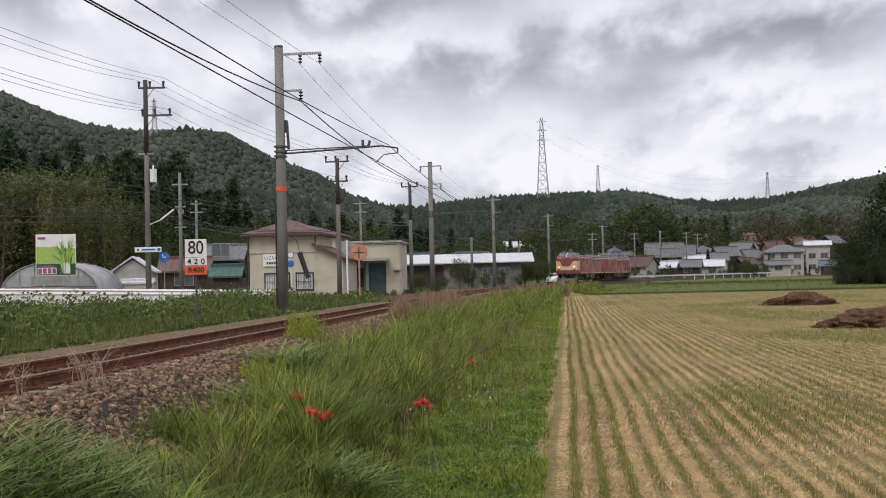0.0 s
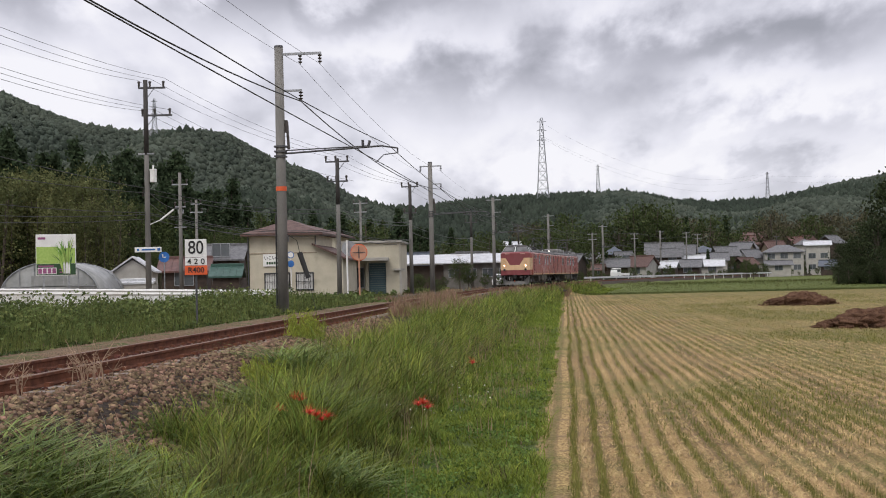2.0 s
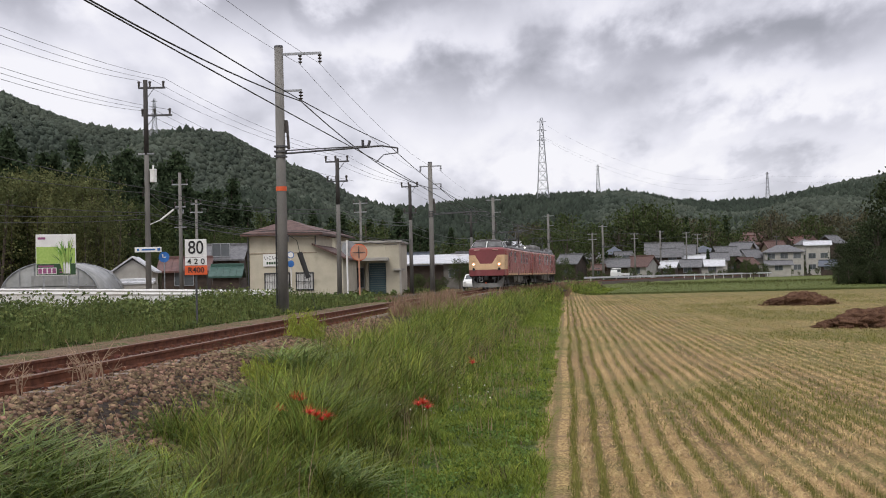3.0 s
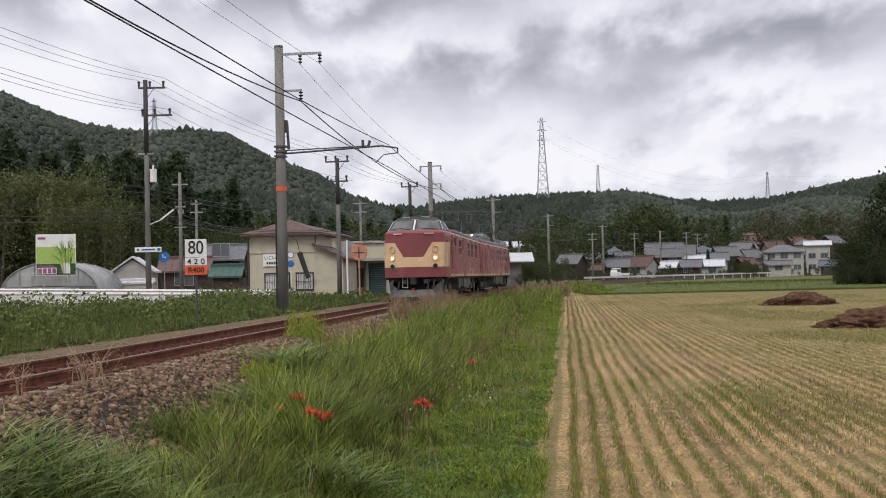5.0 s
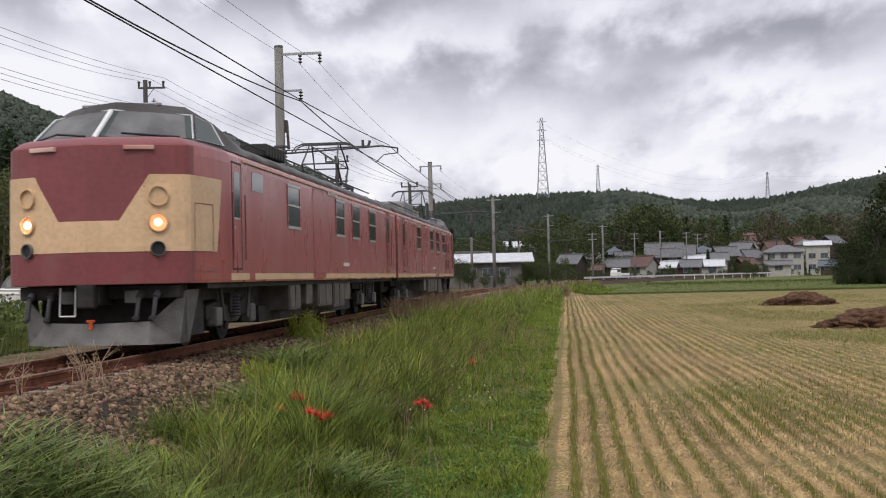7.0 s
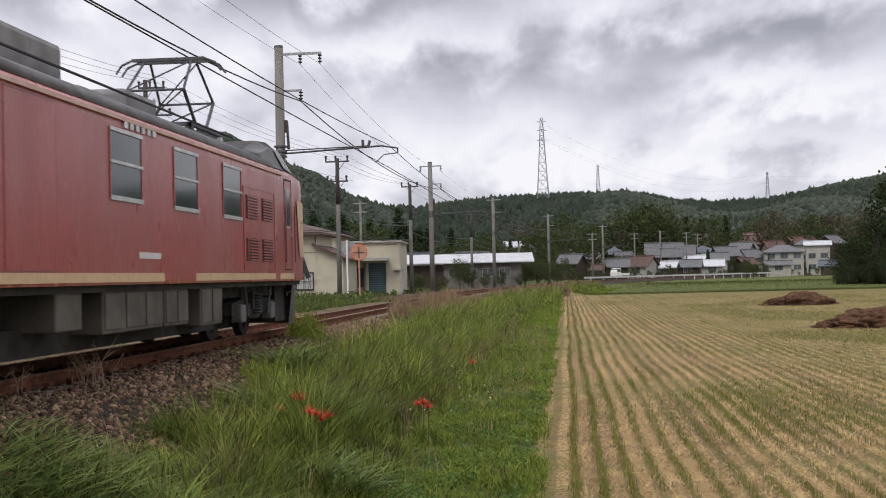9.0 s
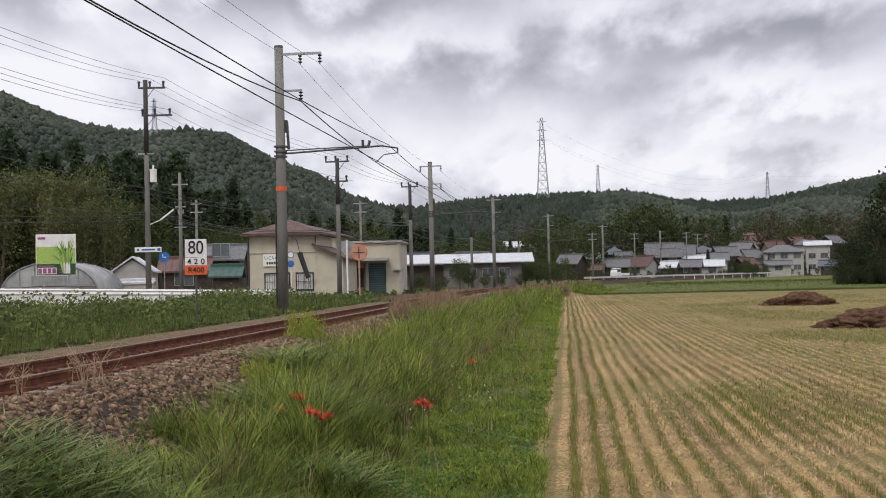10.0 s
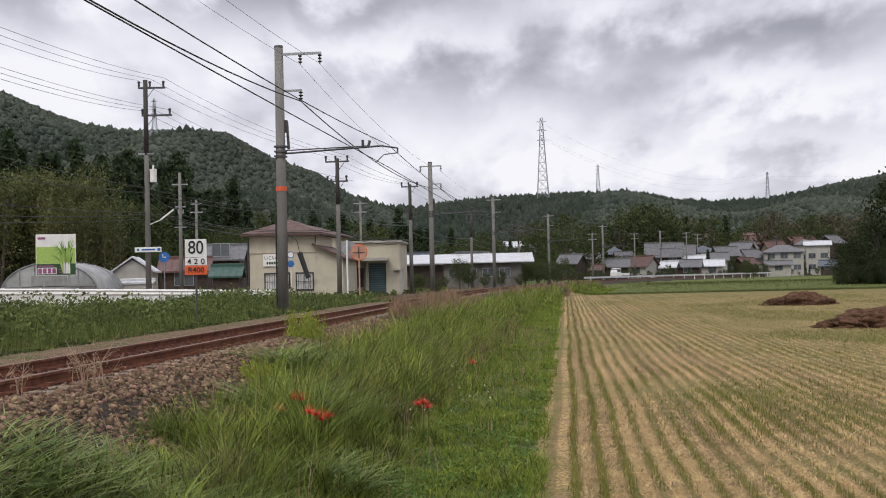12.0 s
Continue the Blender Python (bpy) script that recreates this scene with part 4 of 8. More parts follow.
def build_roof_gear(car, first):
    if first:
        part("roof_box", boxes((-0.75, 0.75, NOSE - 5.3, NOSE - 3.5, 3.30, 3.56), bevel=0.06), ROOF_GREY, car, "grey roof equipment box")
        for i in range(7):
            yy = NOSE - 6.3 - 0.24 * i
            part("resistor_fin", boxes((-1.0, 1.0, yy - 0.08, yy + 0.08, 3.33, 3.56), bevel=0.02), BLACK, car)
    else:
        for u0, u1, half, top_z in ((11.0, 13.4, 0.80, 3.76), (6.9, 8.2, 0.55, 3.70), (8.7, 9.5, 0.42, 3.56)):
            part("roof_box", boxes((-half, half, NOSE - u1, NOSE - u0, 3.28, top_z), bevel=0.08), ROOF_BOX, car, "grey roof equipment box")
    for u in ((10.2, 12.4, 14.4) if first else (14.4, 17.2)):
        bm = boxes((-0.55, 0.55, NOSE - u - 0.9, NOSE - u, 3.34, 3.50), bevel=0.05)
        part("roof_ventilator", bm, ROOF_GREY, car)
    bm = tubes(((-0.95, -8.5, 3.42), (-0.95, 6.0, 3.42), 0.018), ((0.95, -8.5, 3.42), (0.95, 6.0, 3.42), 0.018), n=6)
    part("roof_cable", bm, BLACK, car)
    # pantograph over the inner bogie
    yc = NOSE - (17.2 if first else 4.5)
    top = 4.74
    bm = boxes((-0.62, 0.62, yc - 0.95, yc - 0.87, 3.50, 3.56), (-0.62, 0.62, yc + 0.87, yc + 0.95, 3.50, 3.56), (-0.62, -0.55, yc - 0.95, yc + 0.95, 3.50, 3.56), (0.55, 0.62, yc - 0.95, yc + 0.95, 3.50, 3.56))
    panto = part("pantograph", bm, DARK_STEEL, car, "raised diamond pantograph")
    for x in (-0.58, 0.58):
        for dy in (-0.85, 0.85):
            bm = tubes(((x, yc + dy, 3.36), (x, yc + dy, 3.50), 0.055, 0.04), n=10)
            part("pantograph_insulator", bm, PORCELAIN if dy > 0 else INSULATOR, panto)
    zk = 3.53 + (top - 3.53) * 0.47
    reach = 0.85
    for dy in (-1, 1):
        for x in (-0.5, 0.5):
            part("lower_arm", tubes(((x, yc + dy * 0.25, 3.55), (x * 0.95, yc + dy * reach, zk), 0.028), n=6), DARK_STEEL, panto)
            part("upper_arm", tubes(((x * 0.95, yc + dy * reach, zk), (x * 0.8, yc + dy * 0.16, top - 0.06), 0.022), n=6), DARK_STEEL, panto)
        part("brace", tubes(((-0.5, yc + dy * 0.25, 3.55), (0.47, yc + dy * reach, zk), 0.014), n=6), DARK_STEEL, panto)
        part("knuckle_shaft", tubes(((-0.5, yc + dy * reach, zk), (0.5, yc + dy * reach, zk), 0.02), n=6), DARK_STEEL, panto)
        part("brace", tubes(((-0.47, yc + dy * reach, zk), (0.40, yc + dy * 0.16, top - 0.06), 0.014), n=6), DARK_STEEL, panto)
    bm = bmesh.new()
    for dy in (-0.14, 0.14):
        box(bm, -0.62, 0.62, yc + dy - 0.03, yc + dy + 0.03, top - 0.05, top)
        for sx in (-1, 1):
            tube(bm, (sx * 0.62, yc + dy, top - 0.025), (sx * 0.80, yc + dy, top - 0.10), 0.02, n=6)
            tube(bm, (sx * 0.80, yc + dy, top - 0.10), (sx * 0.90, yc + dy, top - 0.24), 0.018, n=6)
    part("collector_head", bm, DARK_STEEL, panto)


def build_car(first):
    car = empty("railcar", Matrix.Identity(4), "maroon and cream electric inspection railcar with a lit nose" if first else "maroon and cream electric inspection railcar with louvred side", "railcar", "two coupled railcars")
    build_body(car)
    build_nose(car)
    for side in (-1, 1):
        build_side(car, side, True, first)
    build_under(car, first)
    build_roof_gear(car, first)
    sets = build_bogie(car, 6.9) + build_bogie(car, -6.9)
    # gangway end
    # a dark sheet over the red end stands in for the shade between the cars
    part("end_wall", boxes((-1.41, 1.41, -10.31, -10.27, 1.0, 2.93), bevel=0.015), UNDER, car, "dark sheet standing in for the shade between the cars")
    bm = boxes((-0.75, 0.75, -10.58, -10.2, 1.0, 2.95), bevel=0.06)
    part("gangway", bm, BLACK, car, "black gangway bellows")
    bm = boxes((-0.12, 0.12, -10.5, -9.6, 0.72, 0.95), bevel=0.03)
    part("rear_coupler", bm, UNDER, car)
    if first:
        bm = bmesh.new()
        bmesh.ops.create_uvsphere(bm, u_segments=16, v_segments=10, radius=0.06, matrix=Matrix.Translation((-1.0, -8.6, 3.36)))
        part("roof_lamp", bm, ROOF_BULB, car, "lit roof inspection lamp", True)
    return car, sets


CAR_A, SETS_A = build_car(True)
CAR_B, SETS_B = build_car(False)

# ---------------------------------------------------------------- overhead line: poles, brackets, wires
def insulator_string(bm, top, n=3, r=0.085, step=0.11):
    x, y, z = top
    tube(bm, (x, y, z), (x, y, z - n * step - 0.06), 0.022, n=6)
    for i in range(n):
        tube(bm, (x, y, z - 0.05 - i * step), (x, y, z - 0.10 - i * step), r, r * 0.55, n=10)


def catenary_pole(at, s, first=False):
    """A concrete mast with a cross-arm on top, a feeder bracket and a cantilever over the track."""
    turn = Matrix.Rotation(-heading(s), 4, "Z")
    pole = empty("catenary_pole", Matrix.Translation(at) @ turn, "grey concrete catenary pole with steel brackets", "catenary pole", "catenary poles along the track")
    bm = tubes(((0, 0, -0.9), (0, 0, 9.40), 0.20, 0.155), n=20)
    shaft = part("shaft", bm, CONCRETE, pole, "weathered concrete shaft", True)
    bm = tubes(((0, 0, 9.40), (0, 0, 9.46), 0.17, 0.15), n=16)
    part("cap", bm, DARK_STEEL, pole)
    bm = boxes((-0.78 if not first else 0.1, 0.85 if not first else 1.55, -0.05, 0.05, 9.10, 9.18))
    top = part("top_arm", bm, STEEL, pole)
    for x in ((-0.72, 0.8) if not first else (0.78, 1.5)):
        bm = bmesh.new()
        insulator_string(bm, (x, 0, 9.12), 3)
        part("insulator", bm, INSULATOR, top)
    bm = boxes((0.1, 0.82, -0.04, 0.04, 7.78, 7.85))
    arm = part("feeder_bracket", bm, STEEL, pole)
    bm = bmesh.new()
    insulator_string(bm, (0.78, 0, 7.80), 3)
    part("insulator", bm, INSULATOR, arm)
    bm = tubes(((0.18, 0, 5.55), (3.75, 0, 5.72), 0.035), ((0.18, 0, 5.66), (3.2, 0, 5.73), 0.022), n=8)
    for z in (5.45, 5.62, 5.8):
        box(bm, -0.2, 0.2, -0.2, 0.2, z - 0.03, z + 0.03)
    part("cantilever_tube", bm, DARK_STEEL, pole, "long dark steel cantilever arm")
    bm = tubes(((0.25, 0, 6.7), (0.3, 0, 5.7), 0.05), ((0.22, 0, 6.75), (0.22, 0, 6.3), 0.06), n=8)
    part("strain_insulator", bm, INSULATOR, pole)
    bm = tubes(((3.0, 0, 5.72), (3.0, 0, 5.95), 0.05), ((3.2, 0, 5.72), (3.25, 0, 5.92), 0.05), ((3.75, 0, 5.70), (4.25, 0, 5.62), 0.03), ((4.25, 0, 5.62), (4.25, 0, 5.45), 0.03), ((4.25, 0, 5.45), (3.75, 0, 5.40), 0.02), ((3.75, 0, 5.40), (3.45, 0, 5.12), 0.018), n=8)
    part("registration_arm", bm, DARK_STEEL, pole)
    if first:
        bm = tubes(((0, 0, 4.20), (0, 0, 4.36), 0.198, 0.197), n=20)
        part("marker_band", bm, ORANGE, pole, "faded orange band")
        bm = tubes(((-0.23, -0.05, -0.5), (-0.21, -0.05, 3.3), 0.03), ((-0.21, -0.05, 3.3), (-0.1, 0, 3.5), 0.03), n=8)
        part("earth_cable_duct", bm, BLACK, pole)
        bm = tubes(((0.55, -0.1, 2.40), (0.64, -0.1, 1.97), 0.012), ((0.64, -0.1, 1.97), (0.94, -0.1, 1.05), 0.10, 0.085), ((0.94, -0.1, 1.05), (1.24, -0.1, -0.3), 0.008), n=10)
        part("hanging_cover", bm, BLACK, pole, "black sleeve on a slack stay wire")
        bm = tubes(((0.02, 0, 2.75), (0.55, -0.1, 2.40), 0.01), n=6)
        part("stay_wire", bm, WIRE, pole)
    return pole


POLES = [(Vector((-5.77, 45.0, 0)), -14.5), (Vector((-0.82, 92.0, 0)), 32.5), (Vector((5.5, 135.0, 0)), 76.0), (Vector((14.8, 175.0, 0)), 118.0), (Vector((28.0, 219.0, 0)), 165.0), (Vector((44.5, 256.0, 0)), 205.0)]
for k, (at, s) in enumerate(POLES):
    catenary_pole(at, s, k == 0)


def local(k, x, z):
    at, s = POLES[k]
    return Vector((at.x + math.cos(heading(s)) * x, at.y - math.sin(heading(s)) * x, z))


BEHIND = Vector((-10.17, 0.0, 0))  # the mast before the first, beside the camera


def back_point(x, z):
    return Vector((BEHIND.x + x, BEHIND.y - 0.0976 * x, z))


def build_overhead():
    contact, hang, feed, thin, drops = [], [], [], [], []
    n_p = len(POLES)
    for k in range(-1, n_p - 1):
        get = lambda i, x, z: back_point(x, z) if i < 0 else local(i, x, z)
        s_a, s_b = (-59.9 if k < 0 else POLES[k][1]), POLES[k + 1][1]
        st = 0.25
        a, b = on_line(s_a, st * (-1) ** k, 4.98), on_line(s_b, -st * (-1) ** k, 4.98)
        c = sag(a, b, 0.03, 20)
        contact.append(c)
        m = sag(a + Vector((0, 0, 0.82)), b + Vector((0, 0, 0.82)), 0.42, 20)
        hang.append(m)
        for i in range(2, 20, 2):
            drops.append([m[i], c[i]])
        feed.append(sag(get(k, 0.78, 7.42), get(k + 1, 0.78, 7.42), 0.75, 18))
        x0, x1 = ((0.78, 1.5) if k <= 0 else (-0.72, 0.8)), ((0.78, 1.5) if k + 1 == 0 else (-0.72, 0.8))
        for p, q in zip(x0, x1):
            thin.append(sag(get(k, p, 8.75), get(k + 1, q, 8.75), 0.55, 16))
    for line in contact:
        wires("contact_wire", [line], 0.014, WIRE, "dark copper contact wire over the track", "overhead wire", "overhead wires")
    for line in hang:
        wires("messenger_wire", [line], 0.014, WIRE, "dark sagging messenger wire over the track", "overhead wire", "overhead wires")
    wires("dropper_wires", drops, 0.010, WIRE, "thin droppers between messenger and contact wire", "overhead wire", kind="stuff")
    for line in feed:
        wires("feeder_cable", [line], 0.022, WIRE, "thick black feeder cable along the poles", "overhead wire", "overhead wires")
    wires("signal_wires", thin, 0.006, WIRE, "thin grey wires on the pole tops", "overhead wire", kind="stuff")


build_overhead()


# ---------------------------------------------------------------- utility poles in the village street
def utility_pole(x, y, top, arms=((0.3, 0.85),), transformer=False, dark=True, turn=0.0, lamp=False, double=False):
    ob = empty("utility_pole", Matrix.Translation((x, y, 0)) @ Matrix.Rotation(radians(turn), 4, "Z"), "tall dark utility pole with crossarms" if dark else "grey concrete utility pole with crossarms", "utility pole", "utility poles in the village")
    r = 0.17
    bm = tubes(((0, 0, -0.8), (0, 0, top), r, r * 0.66), n=14)
    part("shaft", bm, CONCRETE, ob, "", True)
    if dark:
        bm = tubes(((0, 0, top * 0.66), (0, 0, top), r * 0.80, r * 0.72), n=14)
        part("sleeve", bm, DARK_POLE, ob, "dark upper sleeve", True)
    for down, half, *aside in arms:
        z = top - down
        mid = aside[0] if aside else 0.0
        bm = boxes((mid - half, mid + half, -0.05, 0.05, z - 0.05, z + 0.05))
        arm = part("crossarm", bm, STEEL if not dark else DARK_STEEL, ob)
        for i in (-1, -0.15, 0.9):
            bm = bmesh.new()
            tube(bm, (mid + i * half * 0.95, 0, z + 0.04), (mid + i * half * 0.95, 0, z + 0.32), 0.05, 0.07, n=8)
            tube(bm, (mid + i * half * 0.95, 0, z + 0.30), (mid + i * half * 0.95, 0, z + 0.38), 0.10, 0.06, n=8)
            part("insulator", bm, INSULATOR, arm)
        bm = tubes(((half * 0.6, 0.05, z - 0.04), (0.08, 0.05, z - 0.55), 0.018), n=6)
        part("arm_brace", bm, DARK_STEEL, arm)
    if transformer:
        bm = tubes(((0.36, 0, top - 5.75), (0.36, 0, top - 5.10), 0.19), ((0.36, 0, top - 5.10), (0.36, 0, top - 5.02), 0.21), ((0.36, 0, top - 5.02), (0.36, 0, top - 4.8), 0.05), n=14)
        part("transformer", bm, WHITE, ob, "pale pole-mounted transformer can")
    if lamp:
        bm = tubes(((0, 0, top * 0.34), (0.9, -0.1, top * 0.37), 0.025), ((0.75, -0.1, top * 0.365), (1.5, -0.1, top * 0.41), 0.05), n=8)
        part("street_light", bm, WHITE, ob, "white tubular street light")
    if double:
        bm = boxes((-0.45, 0.45, -0.12, -0.06, top - 4.2, top - 4.12), (-0.2, 0.2, 0.05, 0.35, top - 3.1, top - 2.8))
        part("junction_box", bm, STEEL, ob)
    return ob


UTIL = {
    "a": (-16.5, 70.0, 12.4), "b": (-6.82, 82.0, 8.9), "c": (-2.55, 100.0, 8.45), "d": (-19.9, 95.0, 9.35), "e": (-23.6, 120.0, 8.9), "f": (3.2, 140.0, 8.1),
    "g": (11.5, 190.0, 8.6), "h": (24.5, 205.0, 7.6), "i": (36.0, 235.0, 8.4), "j": (51.0, 262.0, 9.2), "k": (58.0, 285.0, 9.4), "l": (80.0, 300.0, 9.0), "m": (-27.0, 60.0 - 24, 12.5), "n": (-8.5, 130.0, 9.0)}
utility_pole(*UTIL["a"], arms=((0.45, 0.76, 0.36), (2.0, 0.85, 0.62)), transformer=True, lamp=True, double=True)
utility_pole(*UTIL["b"], arms=((0.2, 0.8), (1.5, 0.7)), turn=-8)
utility_pole(*UTIL["c"], arms=((0.2, 0.7), (2.3, 0.5)), turn=-12)
utility_pole(*UTIL["d"], arms=((0.9, 0.6), (2.6, 0.4)), dark=False, transformer=False, double=True)
utility_pole(*UTIL["e"], arms=((0.4, 0.5), (1.2, 0.6)), dark=False)
for k in "fghijkln":
    utility_pole(*UTIL[k], arms=((0.2, 0.8), (1.1, 0.7)), dark=k in "fgl", turn=-20)


CABLE = mat("cable_grey", (0.055, 0.057, 0.055), (0.04, 0.042, 0.04), 2.0, 0.6, bump=0)


def build_street_wires():
    hi, lo = [], []
    a, b, c, f, d = (Vector(UTIL[k][:2] + (0,)) for k in "abcfd")
    # the street's lines come down from the next pole, out of sight
    for i, x in enumerate((-0.45, 0.32, 1.05)):
        top, low = a + Vector((x, 0, 12.40 + 0.05 * i)), a + Vector((x * 0.94 + 0.2, 0, 10.68 + 0.03 * i))
        far_top, far_low = Vector((-15.47, 44, 9.74 + 0.29 * i)), Vector((-15.49, 44, 8.48 + 0.21 * i))
        hi.append(sag(top + (far_top - top) * 1.25, top, 0.25))
        hi.append(sag(low + (far_low - low) * 1.25, low, 0.25))
        hi.append(sag(top, b + Vector((x, 0, 9.0)), 0.5))
        hi.append(sag(low, b + Vector((x, 0, 7.4)), 0.5))
    for i, x in enumerate((-0.8, -0.1, 0.75)):
        hi.append(sag(b + Vector((x, 0, 9.0)), c + Vector((x, 0, 8.5)), 0.3))
        hi.append(sag(c + Vector((x, 0, 8.5)), f + Vector((x, 0, 8.2)), 0.4))
        hi.append(sag(f + Vector((x, 0, 8.2)), Vector((11.5 + x, 190, 8.6)), 0.5))
        hi.append(sag(Vector((11.5 + x, 190, 8.6)), Vector((36 + x, 235, 8.4)), 0.7))
        hi.append(sag(Vector((36 + x, 235, 8.4)), Vector((58 + x, 285, 9.4)), 0.8))
    for z0, z1, r in ((7.52, 6.3, 0), (6.53, 6.05, 1), (5.13, 4.95, 0), (4.57, 4.85, 1), (4.23, 4.6, 1)):
        lo.append(sag(Vector((-23.0, 60.4, z0 + 0.2 * (z0 - z1))), a + Vector((0, 0, z1)), 0.12))
        lo.append(sag(a + Vector((0, 0, z1)), b + Vector((0, 0, z1 - 0.7)), 0.45))
        lo.append(sag(b + Vector((0, 0, z1 - 0.7)), c + Vector((0, 0, z1 - 0.9)), 0.3))
    for z in (6.2, 5.6):
        lo.append(sag(d + Vector((0, 0, z)), Vector((-10.8, 92.0, 3.9)), 0.3))
        lo.append(sag(a + Vector((0, 0, z)), d + Vector((0, 0, z + 0.4)), 0.3))
        lo.append(sag(c + Vector((0, 0, z - 1)), f + Vector((0, 0, z - 1)), 0.4))
        lo.append(sag(f + Vector((0, 0, z - 1)), Vector((11.5, 190, z - 0.5)), 0.5))
        lo.append(sag(Vector((24.5, 205, z)), Vector((51, 262, z)), 0.7))
    wires("power_lines", hi, 0.009, WIRE, "thin black power lines between utility poles", "power line", kind="stuff")
    wires("telephone_cables", lo, 0.020, CABLE, "black telephone cables between utility poles", "cable", kind="stuff")


build_street_wires()


# ---------------------------------------------------------------- signs beside the track
def text_mesh(body, size, depth=0.004, extra=0.0):
    cu = bpy.data.curves.new("text", "FONT")
    cu.body, cu.size, cu.extrude, cu.align_x, cu.align_y, cu.offset = body, size, depth, "CENTER", "CENTER", extra
    ob = bpy.data.objects.new("text", cu)
    scene.collection.objects.link(ob)
    bpy.context.view_layer.update()
    me = bpy.data.meshes.new_from_object(ob.evaluated_get(bpy.context.evaluated_depsgraph_get()))
    bpy.data.objects.remove(ob)
    return me


def text_part(name, body, size, parent, place, material, extra=0.0, wide=1.0):
    me = text_mesh(body, size, 0.004, extra)
    for v in me.vertices:
        v.co.x *= wide
    me.materials.clear()
    me.materials.append(material)
    ob = new(name, me)
    ob.parent = parent
    ob.matrix_basis = place
    return ob


FACING = Matrix.Rotation(radians(90), 4, "X")


def speed_sign():
    at = Vector((-6.72, 34.0, -0.45))
    sign = empty("speed_sign", Matrix.Translation(at) @ Matrix.Rotation(radians(10), 4, "Z"), "white and orange railway speed board on a thin post", "railway sign")
    bm = tubes(((0, 0.05, -0.2), (0, 0.05, 2.6), 0.028), n=8)
    part("post", bm, DARK_STEEL, sign, "thin grey post")
    bm = boxes((-0.29, 0.29, -0.012, 0.012, 2.12, 2.61), bevel=0.006)
    b = part("speed_board", bm, WHITE, sign, "white board with black figures")
    text_part("speed_figures", "80", 0.50, b, Matrix.Translation((0, -0.018, 2.37)) @ FACING, BLACK_INK, 0.004, 0.85)
    bm = boxes((-0.29, 0.29, -0.012, 0.012, 1.90, 2.11), bevel=0.006)
    b = part("distance_board", bm, WHITE, sign, "white board with small black figures")
    text_part("distance_figures", "4 2 0", 0.21, b, Matrix.Translation((0, -0.018, 2.0)) @ FACING, BLACK_INK, 0.002, 1.1)
    bm = boxes((-0.30, 0.30, -0.012, 0.012, 1.64, 1.89), bevel=0.006)
    b = part("radius_board", bm, ORANGE, sign, "orange board with black letters")
    text_part("radius_figures", "R400", 0.20, b, Matrix.Translation((0, -0.018, 1.765)) @ FACING, BLACK_INK, 0.003, 1.05)


speed_sign()

# ---------------------------------------------------------------- village materials
PLASTER = mat("beige_plaster", (0.50, 0.46, 0.36), (0.43, 0.395, 0.31), 1.2, 0.85, dirt=(0.35, 0.32, 0.25), dirt_at=0.6)
PALE_WALL = mat("pale_wall", (0.40, 0.385, 0.35), (0.32, 0.305, 0.28), 1.2, 0.85, dirt=(0.36, 0.34, 0.31))
TAN_WALL = mat("tan_wall", (0.27, 0.215, 0.155), (0.21, 0.165, 0.12), 1.2, 0.85)
DARK_WOOD = mat("dark_timber", (0.065, 0.045, 0.035), (0.04, 0.03, 0.024), 2.0, 0.85)
BROWN_TILE = mat("brown_roof_tile", (0.115, 0.066, 0.055), (0.08, 0.046, 0.04), 3.0, 0.7)
GREY_TILE = mat("grey_roof_tile", (0.145, 0.145, 0.15), (0.085, 0.085, 0.09), 3.0, 0.55)
BLUE_TILE = mat("blue_grey_tile", (0.085, 0.10, 0.125), (0.06, 0.07, 0.09), 3.0, 0.5)
RED_TIN = mat("red_tin_roof", (0.125, 0.060, 0.052), (0.09, 0.047, 0.042), 2.0, 0.6, dirt=(0.16, 0.07, 0.05))
GREEN_TIN = mat("green_tin_roof", (0.04, 0.095, 0.075), (0.03, 0.07, 0.056), 2.0, 0.5)
TIN = mat("pale_tin_roof", (0.58, 0.59, 0.61), (0.48, 0.49, 0.51), 1.5, 0.4, 0.3, dirt=(0.34, 0.32, 0.30), dirt_at=0.6)
SHUTTER = mat("teal_shutter", (0.075, 0.125, 0.135), (0.06, 0.10, 0.11), 2.0, 0.5)
WINDOW = mat("house_glass", (0.06, 0.07, 0.075), (0.10, 0.11, 0.115), 0.7, 0.08, bump=0, spec=0.6)
POLY = mat("greenhouse_film", (0.29, 0.295, 0.285), (0.20, 0.205, 0.20), 1.5, 0.35, bump=0.05, dirt=(0.30, 0.30, 0.29))
BLOCK = mat("block_wall", (0.16, 0.15, 0.135), (0.10, 0.094, 0.085), 1.5, 0.9)
CURTAIN = mat("white_curtain", (0.6, 0.6, 0.58), (0.5, 0.5, 0.49), 2.0, 0.9)
ASPHALT = mat("asphalt", (0.06, 0.06, 0.062), (0.045, 0.045, 0.047), 3.0, 0.9)
MIRROR = mat("mirror_back_orange", (0.50, 0.25, 0.16), (0.40, 0.2, 0.13), 3.0, 0.5)
SIGN_BLUE = mat("sign_blue", (0.03, 0.14, 0.42), None, 3.0, 0.4, bump=0)
SIGN_GREEN = mat("poster_green", (0.19, 0.38, 0.06), (0.11, 0.27, 0.04), 6.0, 0.5, bump=0)
SIGN_LIGHT = mat("poster_light_green", (0.36, 0.50, 0.13), (0.28, 0.42, 0.09), 7.0, 0.5, bump=0)
SIGN_DARK = mat("poster_dark_green", (0.02, 0.06, 0.025), (0.035, 0.08, 0.03), 3.0, 0.5, bump=0)
